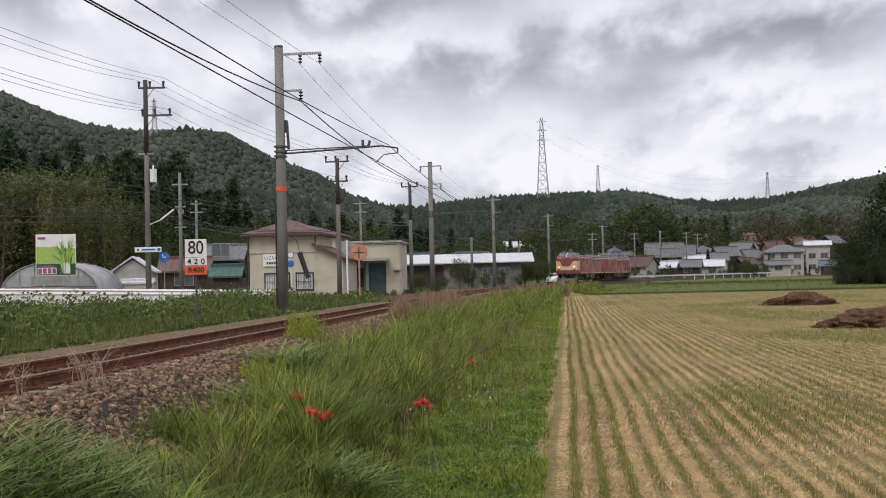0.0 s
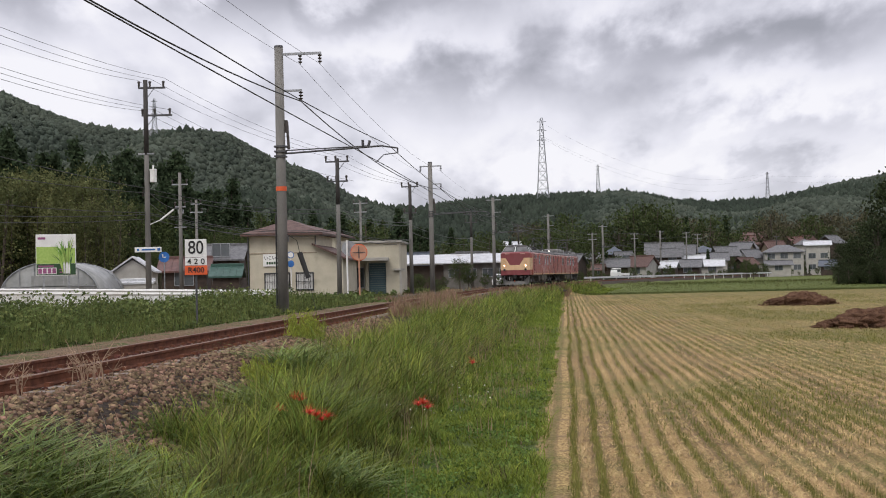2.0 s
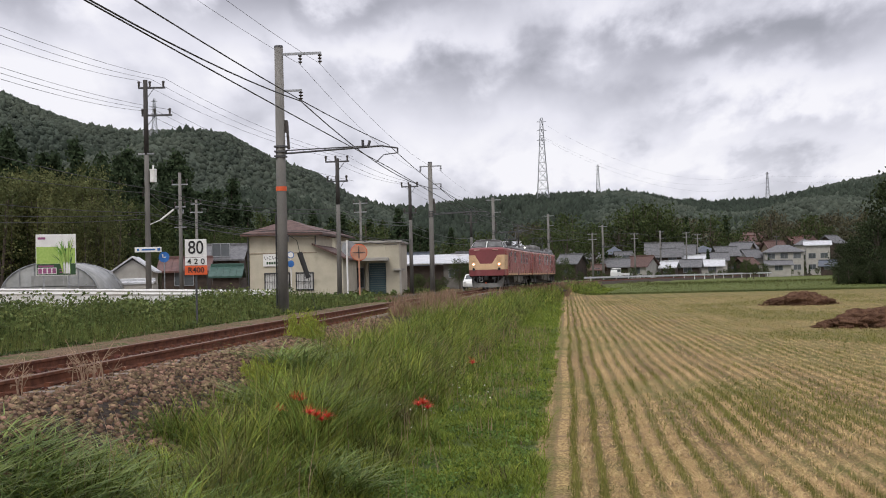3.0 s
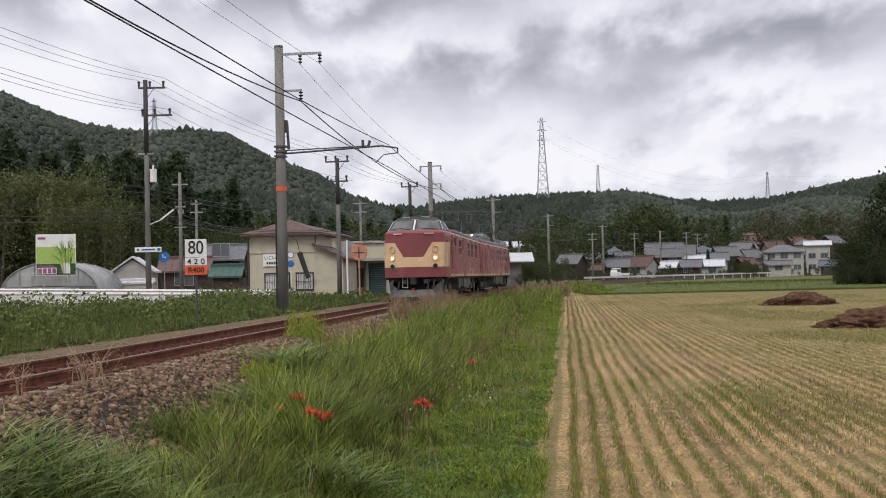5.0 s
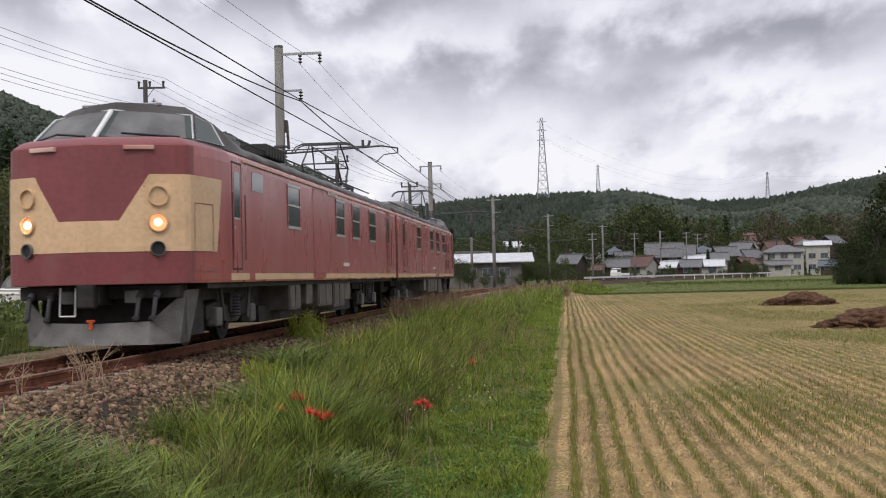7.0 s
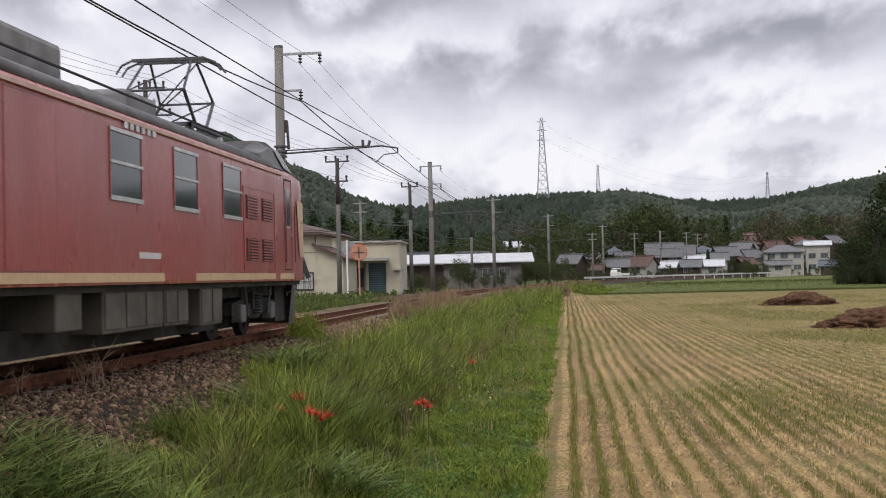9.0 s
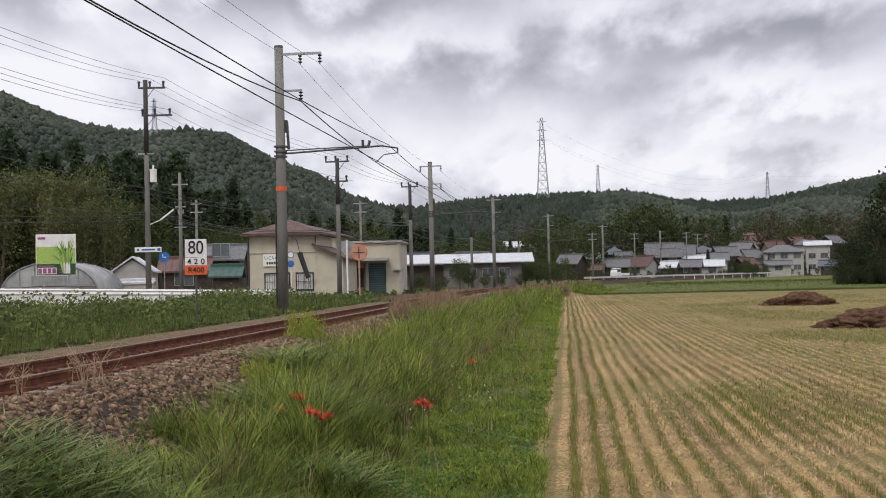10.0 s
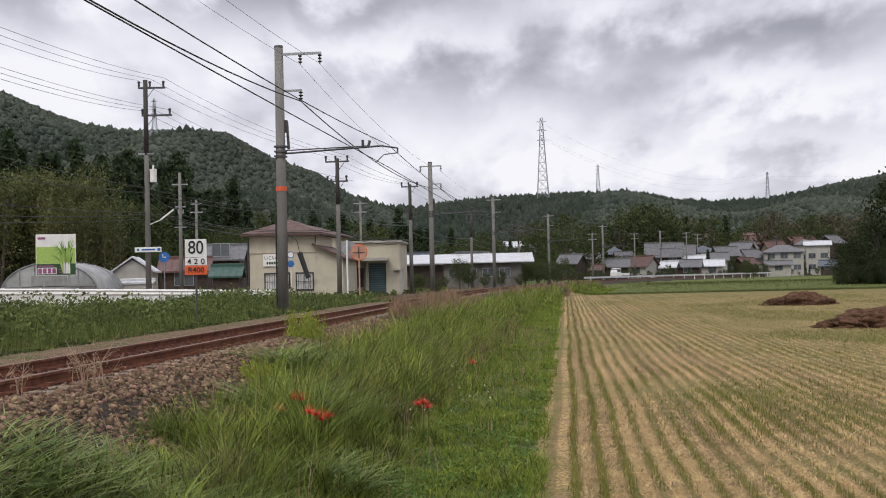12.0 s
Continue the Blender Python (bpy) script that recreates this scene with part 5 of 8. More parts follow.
SIGN_PINK = mat("poster_pink", (0.30, 0.09, 0.20), None, 3.0, 0.5, bump=0)


def window_unit(house, m, w, h, bars=False, kind="window"):
    """A framed window at pose m: x across, -y outward, z up from the sill."""
    bm = bmesh.new()
    box(bm, -w / 2, w / 2, -0.02, 0.08, 0, h, m=m)
    win = part(kind, bm, WINDOW, house, "dark glazed window")
    bm = bmesh.new()
    for d in ((-w / 2 - 0.04, w / 2 + 0.04, -0.06, 0.02, -0.05, 0.02), (-w / 2 - 0.04, w / 2 + 0.04, -0.06, 0.02, h - 0.02, h + 0.05), (-w / 2 - 0.04, -w / 2 + 0.03, -0.055, 0.02, 0, h), (w / 2 - 0.03, w / 2 + 0.04, -0.055, 0.02, 0, h), (-0.025, 0.025, -0.045, 0.02, 0, h)):
        box(bm, *d, m=m)
    part("window_frame", bm, STEEL if not bars else DARK_STEEL, win)
    if bars:
        bm = bmesh.new()
        n = int(w / 0.16)
        for i in range(n + 1):
            x = -w / 2 + w * i / n
            box(bm, x - 0.012, x + 0.012, -0.12, -0.10, -0.03, h + 0.03, m=m)
        for z in (0.05, h / 2, h - 0.05):
            box(bm, -w / 2 - 0.05, w / 2 + 0.05, -0.125, -0.095, z - 0.015, z + 0.015, m=m)
        part("window_grille", bm, BLACK, win, "black window grille")
        bm = bmesh.new()
        box(bm, -w / 2 + 0.05, w / 2 - 0.05, -0.03, -0.025, 0.05, h - 0.05, m=m)
        part("curtain", bm, CURTAIN, win)


def house(x, y, w, d, eave, ridge, turn=0.0, wall=PALE_WALL, roof=GREY_TILE, hip=False, storeys=1, label="", along=True, over=0.5, front=True, base=-0.6, group="village houses"):
    """A dwelling: walls, a pitched or hipped roof with thickness, windows and a door towards the track."""
    ob = empty("house", Matrix.Translation((x, y, 0)) @ Matrix.Rotation(radians(turn), 4, "Z"), label or "low rural house with a tiled pitched roof", "house", group)
    bm = boxes((-w / 2, w / 2, 0, d, base, eave))
    if not hip:
        if along:
            for xx in (-w / 2, w / 2 - 0.15):
                prism(bm, [(0.01, eave - 0.02), (d - 0.01, eave - 0.02), (d / 2, ridge - 0.15)], xx, xx + 0.15, "x")
        else:
            prism(bm, [(-w / 2 + 0.01, eave - 0.02), (w / 2 - 0.01, eave - 0.02), (0, ridge - 0.15)], 0.0, d, "y")
    part("wall", bm, wall, ob)
    bm = bmesh.new()
    o, t = over, 0.14
    if hip:
        e = [(-w / 2 - o, -o), (w / 2 + o, -o), (w / 2 + o, d + o), (-w / 2 - o, d + o)]
        k = min(w, d) / 2 * 0.95
        r = [(-w / 2 + k, d / 2), (w / 2 - k, d / 2)] if w >= d else [(0, k), (0, d - k)]
        ev = [bm.verts.new((*p, eave - 0.05)) for p in e]
        et = [bm.verts.new((*p, eave + 0.08)) for p in e]
        rv = [bm.verts.new((*p, ridge)) for p in r]
        bm.faces.new(ev[::-1])
        for i in range(4):
            bm.faces.new((ev[i], ev[(i + 1) % 4], et[(i + 1) % 4], et[i]))
        if w >= d:
            bm.faces.new((et[0], et[1], rv[1], rv[0]))
            bm.faces.new((et[1], et[2], rv[1]))
            bm.faces.new((et[2], et[3], rv[0], rv[1]))
            bm.faces.new((et[3], et[0], rv[0]))
        else:
            bm.faces.new((et[0], et[1], rv[0]))
            bm.faces.new((et[1], et[2], rv[1], rv[0]))
            bm.faces.new((et[2], et[3], rv[1]))
            bm.faces.new((et[3], et[0], rv[0], rv[1]))
    elif along:
        slope = (ridge - eave) / (d / 2)
        prism(bm, [(-o, eave - o * slope), (d / 2, ridge), (d + o, eave - o * slope), (d + o, eave - o * slope + t), (d / 2, ridge + t), (-o, eave - o * slope + t)], -w / 2 - o, w / 2 + o, "x")
    else:
        slope = (ridge - eave) / (w / 2)
        prism(bm, [(-w / 2 - o, eave - o * slope), (0, ridge), (w / 2 + o, eave - o * slope), (w / 2 + o, eave - o * slope + t), (0, ridge + t), (-w / 2 - o, eave - o * slope + t)], -o, d + o, "y")
    rf = part("roof", bm, roof, ob)
    bm = bmesh.new()
    if along and not hip:
        box(bm, -w / 2 - o, w / 2 + o, d / 2 - 0.13, d / 2 + 0.13, ridge + 0.08, ridge + 0.32, 0.03)
        part("ridge_tile", bm, roof, rf)
        n = max(3, int((w + 2 * o) / 0.55))
        bm = bmesh.new()
        slope_a = math.atan2(ridge - eave, d / 2)
        ln = math.hypot(d / 2 + o, (d / 2 + o) * (ridge - eave) / (d / 2))
        for i in range(n + 1):
            xx = -w / 2 - o + (w + 2 * o) * i / n
            m = Matrix.Translation((xx, d / 2, ridge + t)) @ Matrix.Rotation(slope_a, 4, "X")
            box(bm, -0.04, 0.04, -ln, 0, -0.01, 0.045, m=m)
        tagged(part("roof_ribbing", bm, roof, rf), kind="stuff")
    else:
        bm.free()
    if front:
        n = max(1, int(w / 2.6))
        for sidx in range(storeys):
            z = base + 1.0 + sidx * 2.6 + 0.35
            for i in range(n):
                cx = -w / 2 + w * (i + 0.5) / n
                window_unit(ob, Matrix.Translation((cx, -0.01, z)), min(1.6, w / n * 0.6), 1.15)
    return ob


# ---------------------------------------------------------------- the beige workshop by the crossing
def workshop():
    ob = empty("workshop_house", Matrix.Translation((-13.62, 88.0, 0)) @ Matrix.Rotation(radians(-4), 4, "Z"), "beige plastered two-part building with a brown hipped roof", "house")
    bm = boxes((0, 4.75, 0, 7.0, -0.7, 4.2))
    prism(bm, [(4.75, -0.7), (6.6, -0.7), (6.6, 2.55), (4.75, 3.4)], 0.02, 7.0, "y")
    part("wall", bm, PLASTER, ob, "beige plaster wall")
    bm = boxes((-0.01, 4.77, -0.03, 0.0, 2.86, 2.92))
    part("wall_band", bm, TAN_WALL, ob)
    bm = bmesh.new()
    e = [(-0.45, -0.5), (5.25, -0.5), (5.25, 7.5), (-0.45, 7.5)]
    lo = [bm.verts.new((*p, 4.13)) for p in e]
    ed = [bm.verts.new((*p, 4.30)) for p in e]
    rd = [bm.verts.new((2.4, 2.4, 5.35)), bm.verts.new((2.4, 4.6, 5.35))]
    bm.faces.new(lo[::-1])
    for i in range(4):
        bm.faces.new((lo[i], lo[(i + 1) % 4], ed[(i + 1) % 4], ed[i]))
    for f in ((ed[0], ed[1], rd[0]), (ed[1], ed[2], rd[1], rd[0]), (ed[2], ed[3], rd[1]), (ed[3], ed[0], rd[0], rd[1])):
        bm.faces.new(f)
    part("roof", bm, BROWN_TILE, ob, "brown hipped tile roof")
    bm = bmesh.new()
    prism(bm, [(4.5, 3.42), (6.95, 2.32), (6.95, 2.44), (4.5, 3.54)], -0.4, 7.3, "y")
    part("lean_to_roof", bm, BROWN_TILE, ob, "low sloping brown roof")
    window_unit(ob, Matrix.Translation((1.95, -0.01, 0.28)), 1.75, 1.2, True)
    window_unit(ob, Matrix.Translation((3.9, -0.01, 0.28)), 1.2, 1.2, True)
    window_unit(ob, Matrix.Translation((2.45, -0.01, 3.72)), 0.7, 0.36)
    bm = boxes((0.98, 2.25, -0.10, -0.03, 1.98, 2.84), bevel=0.01)
    board = part("shop_board", bm, WHITE, ob, "white shop board with dark lettering")
    text_part("shop_name", "いこいの", 0.30, board, Matrix.Translation((1.62, -0.108, 2.56)) @ FACING, BLACK_INK, 0.004, 0.95)
    bm = bmesh.new()
    for i in range(5):
        box(bm, 1.22 + 0.17 * i, 1.35 + 0.17 * i, -0.108, -0.10, 2.12, 2.30)
    part("lettering", bm, SIGN_DARK, board)
    bm = tubes(((-0.08, -0.08, -0.5), (-0.08, -0.08, 4.1), 0.05), ((4.7, -0.08, 3.3), (4.7, -0.08, 4.1), 0.04), n=8)
    part("downpipe", bm, DARK_STEEL, ob)
    bm = boxes((-0.5, 5.3, -0.62, -0.5, 4.12, 4.24))
    part("gutter", bm, BROWN_TILE, ob)


def garage():
    ob = empty("garage_building", Matrix.Translation((-7.7, 96.0, 0)) @ Matrix.Rotation(radians(-3), 4, "Z"), "flat-roofed beige garage with a teal roller shutter", "garage")
    for nm, d in (("pier", (0, 0.345, 0, 7, -0.7, 2.145)), ("wall", (0.355, 1.715, 0.6, 7, -0.7, 2.145)), ("pier", (1.72, 1.945, 0, 7, -0.7, 2.145)), ("side_wall", (3.305, 4.35, 0, 7, -0.7, 3.69)), ("upper_wall", (0.0, 3.3, 0, 7, 2.15, 3.68)), ("back_wall", (1.95, 3.3, 0.4, 7, -0.7, 2.145))):
        part(nm, boxes(d), PLASTER, ob)
    bm = boxes((-0.2, 4.5, -0.2, 7.2, 3.70, 3.86))
    part("roof", bm, PALE_WALL, ob, "flat concrete roof slab")
    bm = boxes((0.0, 3.55, -1.3, 0.0, 2.30, 2.55), bevel=0.02)
    part("canopy", bm, PALE_WALL, ob, "thin projecting canopy")
    n = 16
    bm = bmesh.new()
    for i in range(n):
        z0 = -0.6 + 2.75 * i / n
        box(bm, 1.95, 3.3, 0.30, 0.345, z0, z0 + 2.75 / n * 0.9)
    part("roller_shutter", bm, SHUTTER, ob, "closed teal roller shutter")
    window_unit(ob, Matrix.Translation((1.0, 0.58, 0.3)), 1.1, 1.5)
    bm = boxes((3.9, 4.5, -0.3, 3.0, 1.55, 1.70), (4.35, 4.5, -0.25, -0.1, -0.6, 1.55))
    part("porch", bm, PALE_WALL, ob)
    return ob


def barn():
    """The long shed with a white metal roof."""
    ob = empty("long_shed", Matrix.Translation((-6.0, 141.0, 0)) @ Matrix.Rotation(radians(-1), 4, "Z"), "long low shed with a bright white metal roof", "shed")
    bm = boxes((0.3, 6.0, 0.5, 8.0, -0.7, 2.3))
    part("dark_wall", bm, DARK_WOOD, ob, "dark brown timber wall")
    bm = boxes((6.0, 14.8, 0.3, 8.0, -0.7, 2.4))
    part("wall", bm, BLOCK, ob, "grey block wall")
    bm = bmesh.new()
    prism(bm, [(-0.4, 2.42), (4.2, 3.45), (8.6, 2.42), (8.6, 2.52), (4.2, 3.56), (-0.4, 2.52)], -0.3, 16.2, "x")
    rf = part("roof", bm, TIN, ob, "white folded metal roof")
    ang = math.atan2(1.03, 4.6)
    bm = bmesh.new()
    for i in range(34):
        m = Matrix.Translation((-0.3 + 16.5 * i / 33, 4.2, 3.56)) @ Matrix.Rotation(ang, 4, "X")
        box(bm, -0.03, 0.03, -4.7, 0, 0.0, 0.05, m=m)
    tagged(part("roof_seam", bm, TIN, rf), kind="stuff")
    for i in range(4):
        window_unit(ob, Matrix.Translation((7.2 + 1.9 * i, 0.28, 0.9)), 1.2, 0.9)


def greenhouse():
    ob = empty("greenhouse", Matrix.Translation((-26.8, 85.0, -0.35)), "pale arched plastic greenhouse", "greenhouse")
    r, hgt, ln = 3.45, 2.9, 7.0
    prof = [(-r * math.cos(math.pi * i / 20), hgt * math.sin(math.pi * i / 20) ** 0.8) for i in range(21)]
    bm = bmesh.new()
    prism(bm, prof, 0, ln, "y")
    part("cover", bm, POLY, ob, "milky plastic film cover", True)
    for k in range(2):
        rows = []
        for (x0, z0), (x1, z1) in zip(prof, prof[1:]):
            rows.append(((x0 * 1.004, -0.03 + 6 * k, z0 + 0.02), (x1 * 1.004, -0.03 + 6 * k, z1 + 0.02), 0.035))
        part("hoop", tubes(*rows, n=6), STEEL, ob)
    for x in (-3.0, -2.0, -1.0, 0.0, 1.0, 2.0, 3.0):
        z = float(np.interp(x, [p[0] for p in prof], [p[1] for p in prof]))
        part("stud", tubes(((x, -0.03, 0), (x, -0.03, z), 0.028), n=6), STEEL, ob)
    part("rail", boxes((-3.2, 3.2, -0.05, -0.01, 1.25, 1.30)), STEEL, ob)
    part("door", boxes((-1.2, 1.2, -0.05, -0.02, 0.0, 2.0)), POLY, ob)


def billboard():
    ob = empty("billboard", Matrix.Translation((-24.14, 78.0, 0)) @ Matrix.Rotation(radians(14), 4, "Z"), "roadside billboard with green leek picture on two posts", "billboard")
    for x in (-0.75, 0.75):
        part("post", boxes((x - 0.06, x + 0.06, 0.06, 0.18, -0.6, 4.0)), STEEL, ob, "grey steel post")
    b = part("board", boxes((-1.2, 1.2, 0.0, 0.05, 1.60, 4.18), bevel=0.01), WHITE, ob, "white printed panel")
    part("picture_field", boxes((-1.17, 0.15, -0.008, 0.0, 2.35, 3.40)), SIGN_LIGHT, b, "light green field print")
    part("picture_base", boxes((-1.17, 1.17, -0.010, 0.0, 1.64, 2.34)), SIGN_DARK, b, "dark green band")
    part("picture_side", boxes((0.16, 1.15, -0.011, 0.0, 2.35, 3.30)), SIGN_LIGHT, b, "pale green print")
    rng = random.Random(2)
    for tone, count, lay in ((SIGN_DARK, 12, -0.014), (SIGN_GREEN, 26, -0.017), (SIGN_LIGHT, 12, -0.020), (WHITE, 5, -0.024)):
        bm = bmesh.new()
        for i in range(count):
            x0, x1 = rng.uniform(0.45, 0.85), rng.uniform(-0.35, 1.1)
            z1 = rng.uniform(3.0, 4.05) - 0.7 * max(0.0, 0.3 - x1)
            w = rng.uniform(0.03, 0.06)
            mx, mz = x0 + (x1 - x0) * 0.35, 1.75 + (z1 - 1.75) * 0.62
            if tone is WHITE:
                x1, z1, mx, mz = x0, 2.5, x0, 2.2
            vs = [bm.verts.new(p) for p in ((x0 - w, lay, 1.72), (x0 + w, lay, 1.72), (mx + w, lay, mz), (x1, lay, z1), (mx - w, lay, mz))]
            bm.faces.new(vs)
        part("leek_picture", bm, tone, b, "printed bundle of leek leaves")
    part("lettering_panel", boxes((-1.10, 0.02, -0.014, -0.006, 1.70, 2.10)), WHITE, b, "white panel behind the lettering")
    bm = bmesh.new()
    for i in range(4):
        box(bm, -1.07 + 0.28 * i, -0.85 + 0.28 * i, -0.018, -0.010, 1.74, 2.06)
    part("lettering", bm, SIGN_PINK, b, "bold purple-pink lettering")
    part("small_lettering", boxes((-1.05, -0.15, -0.018, -0.010, 2.14, 2.24), (0.2, 0.75, -0.018, -0.010, 1.78, 1.84), (0.2, 0.75, -0.018, -0.010, 1.95, 2.0), (-1.08, -0.62, -0.012, 0.0, 3.86, 4.0)), SIGN_PINK, b)


def street_furniture():
    # orange-backed traffic mirror
    ob = empty("traffic_mirror", Matrix.Translation((-5.38, 80.0, 0)), "orange round traffic mirror on an orange post", "traffic mirror")
    part("post", tubes(((0, 0, -0.7), (0, 0, 3.1), 0.055), n=10), MIRROR, ob)
    part("mirror_back", tubes(((0, -0.06, 2.66), (0, 0.02, 2.66), 0.50), n=28), MIRROR, ob, "weathered orange disc")
    part("mirror_ring", tubes(((0, -0.02, 2.66), (0, 0.05, 2.66), 0.54), n=28), ORANGE, ob)
    part("bracket", boxes((-0.4, 0.4, -0.10, -0.06, 2.64, 2.68), (-0.03, 0.03, -0.10, -0.06, 2.3, 3.05)), DARK_STEEL, ob)
    ob = empty("street_post", Matrix.Translation((-6.17, 80.4, 0)), "slim white sign post", "post")
    part("post", tubes(((0, 0, -0.7), (0, 0, 3.5), 0.06), n=10), WHITE, ob)
    part("mirror_disc", tubes(((0.12, 0.06, 2.95), (0.12, 0.12, 2.95), 0.48), n=26), STEEL, ob, "grey mirror back")
    # round road signs by the workshop
    ob = empty("road_sign", Matrix.Translation((-9.75, 80.0, 0)), "two round road signs on a white post", "road sign")
    part("post", tubes(((0, 0.05, -0.7), (0, 0.05, 2.75), 0.03), n=8), WHITE, ob)
    part("upper_disc", tubes(((0, -0.02, 2.60), (0, 0.0, 2.60), 0.17), n=24), WHITE, ob, "white disc with dark rim")
    part("upper_rim", tubes(((0, -0.005, 2.60), (0, 0.012, 2.60), 0.22), n=24), SIGN_BLUE, ob)
    part("lower_disc", tubes(((0, -0.02, 2.03), (0, 0.0, 2.03), 0.22), n=24), SIGN_BLUE, ob, "blue disc")
    # street name board and blue disc on the tall pole
    ob = empty("street_name_board", Matrix.Translation((-16.4, 69.6, 0)), "white rounded street board on a utility pole", "sign")
    b = part("board", boxes((-0.75, 0.75, -0.05, 0.0, 2.72, 3.0), bevel=0.02), WHITE, ob)
    part("lettering", boxes((-0.35, 0.4, -0.057, -0.05, 2.82, 2.91), (-0.62, -0.5, -0.057, -0.05, 2.80, 2.92), (0.52, 0.68, -0.057, -0.05, 2.78, 2.94)), SIGN_BLUE, b, "small blue lettering")
    part("clamp", boxes((-0.1, 0.1, -0.0, 0.3, 2.8, 2.9)), STEEL, ob)
    ob = empty("road_sign", Matrix.Translation((-15.75, 70.6, 0)), "round blue road sign on a thin post", "road sign")
    part("post", tubes(((0, 0.05, -0.7), (0, 0.05, 2.7), 0.03), n=8), STEEL, ob)
    part("disc", tubes(((0, -0.02, 2.45), (0, 0.0, 2.45), 0.30), n=24), SIGN_BLUE, ob)
    part("arrow", boxes((-0.1, 0.1, -0.03, -0.02, 2.41, 2.47), (-0.1, -0.04, -0.03, -0.02, 2.41, 2.62)), WHITE, ob)


def guard_rail():
    """The white road guard rail behind the weeds."""
    a, b = Vector((-26.0, 61.0, 0)), Vector((-8.6, 64.5, 0))
    rails = [(a, b, 0.98, 0.50)]
    ob = empty("guard_rail", Matrix.Identity(4), "white corrugated steel road guard rail", "guard rail")
    way = (b - a).normalized()
    side = Vector((way.y, -way.x, 0))
    bm = bmesh.new()
    prof = [(0.0, 0.0), (0.05, -0.07), (0.0, -0.15), (0.05, -0.25), (0.0, -0.34), (-0.01, -0.34), (-0.01, 0.0)]
    lo = [bm.verts.new(a + side * o + Vector((0, 0, 1.02 + z))) for o, z in prof]
    hi = [bm.verts.new(b + side * o + Vector((0, 0, 0.50 + z))) for o, z in prof]
    for i in range(len(prof)):
        j = (i + 1) % len(prof)
        bm.faces.new((lo[i], lo[j], hi[j], hi[i]))
    part("beam", bm, WHITE, ob, "white corrugated beam")
    for i in range(10):
        p = a.lerp(b, (i + 0.4) / 10)
        z = 1.04 + (0.52 - 1.04) * (i + 0.4) / 10
        part("post", tubes(((p.x, p.y + 0.1, -0.6), (p.x, p.y + 0.1, z), 0.06), n=8), WHITE, ob)
    # the low white parapet of the road behind
    ob = tagged(new("road_parapet", None), "white painted concrete road parapet", "parapet")
    part("parapet_wall", boxes((-30.0, -8.2, 66.5, 66.8, -0.6, 0.50)), WHITE, ob)
    # the far one, along the road beyond the curve
    ob = empty("guard_rail", Matrix.Identity(4), "distant white steel road guard rail", "guard rail")
    a, b = Vector((22.0, 196.0, 0)), Vector((66.0, 252.0, 0))
    way = (b - a).normalized()
    m = Matrix.Translation(a) @ Matrix.Rotation(math.atan2(way.y, way.x), 4, "Z")
    bm = bmesh.new()
    box(bm, 0, (b - a).length, -0.04, 0.04, 0.16, 0.44, 0.0, m)
    part("beam", bm, TIN, ob)
    for i in range(18):
        p = a.lerp(b, (i + 0.5) / 18)
        part("post", tubes(((p.x, p.y, -0.5), (p.x, p.y, 0.5), 0.06), n=6), WHITE, ob)


def road_path():
    """The village road: beside the curve, then away behind the guard rail."""
    pts = [on_line(s, -5.7) for s in range(280, 22, -4)]
    a = pts[-1]
    d = (pts[-1] - pts[-2]).normalized()
    b, c = a + d * 14, Vector((-6.5, 66.2, 0))
    e = Vector((-16.0, 64.75, 0))
    for i in range(1, 13):
        t = i / 12
        pts.append(a * (1 - t) ** 3 + b * 3 * t * (1 - t) ** 2 + c * 3 * t * t * (1 - t) + e * t ** 3)
    w = Vector((-1, -0.17, 0)).normalized()
    for i in range(1, 40):
        pts.append(e + w * 4 * i)
    return pts


ROAD = road_path()
ROAD_D = [0.0]
for p, q in zip(ROAD, ROAD[1:]):
    ROAD_D.append(ROAD_D[-1] + (q - p).length)


def road_point(d):
    return Vector((float(np.interp(d, ROAD_D, [p.x for p in ROAD])), float(np.interp(d, ROAD_D, [p.y for p in ROAD])), -0.34))


def on_road(d):
    """The pose of a car d metres down the road, its nose along +x."""
    p, q = road_point(d - 1.2), road_point(d + 1.2)
    return Matrix.Translation((p + q) / 2) @ Matrix.Rotation(math.atan2(q.y - p.y, q.x - p.x), 4, "Z")


def build_road():
    vs, fs = [], []
    n = len(ROAD)
    for i, p in enumerate(ROAD):
        d = (ROAD[min(i + 1, n - 1)] - ROAD[max(i - 1, 0)]).normalized()
        s = Vector((d.y, -d.x, 0))
        for o, z in ((-1.25, -0.6), (-1.2, -0.34), (1.2, -0.34), (1.25, -0.6)):
            vs.append(p + s * o + Vector((0, 0, z)))
    for i in range(n - 1):
        for k in range(3):
            fs.append((i * 4 + k, i * 4 + k + 1, i * 4 + k + 5, i * 4 + k + 4))
    tagged(new("road", mesh_of("road", vs, fs, ASPHALT)), "narrow grey asphalt village road beside the track", "road", kind="structure")


ROAD_START = float(np.interp(280 - 113.5, [280 - s for s in range(280, 22, -4)], ROAD_D[:65]))


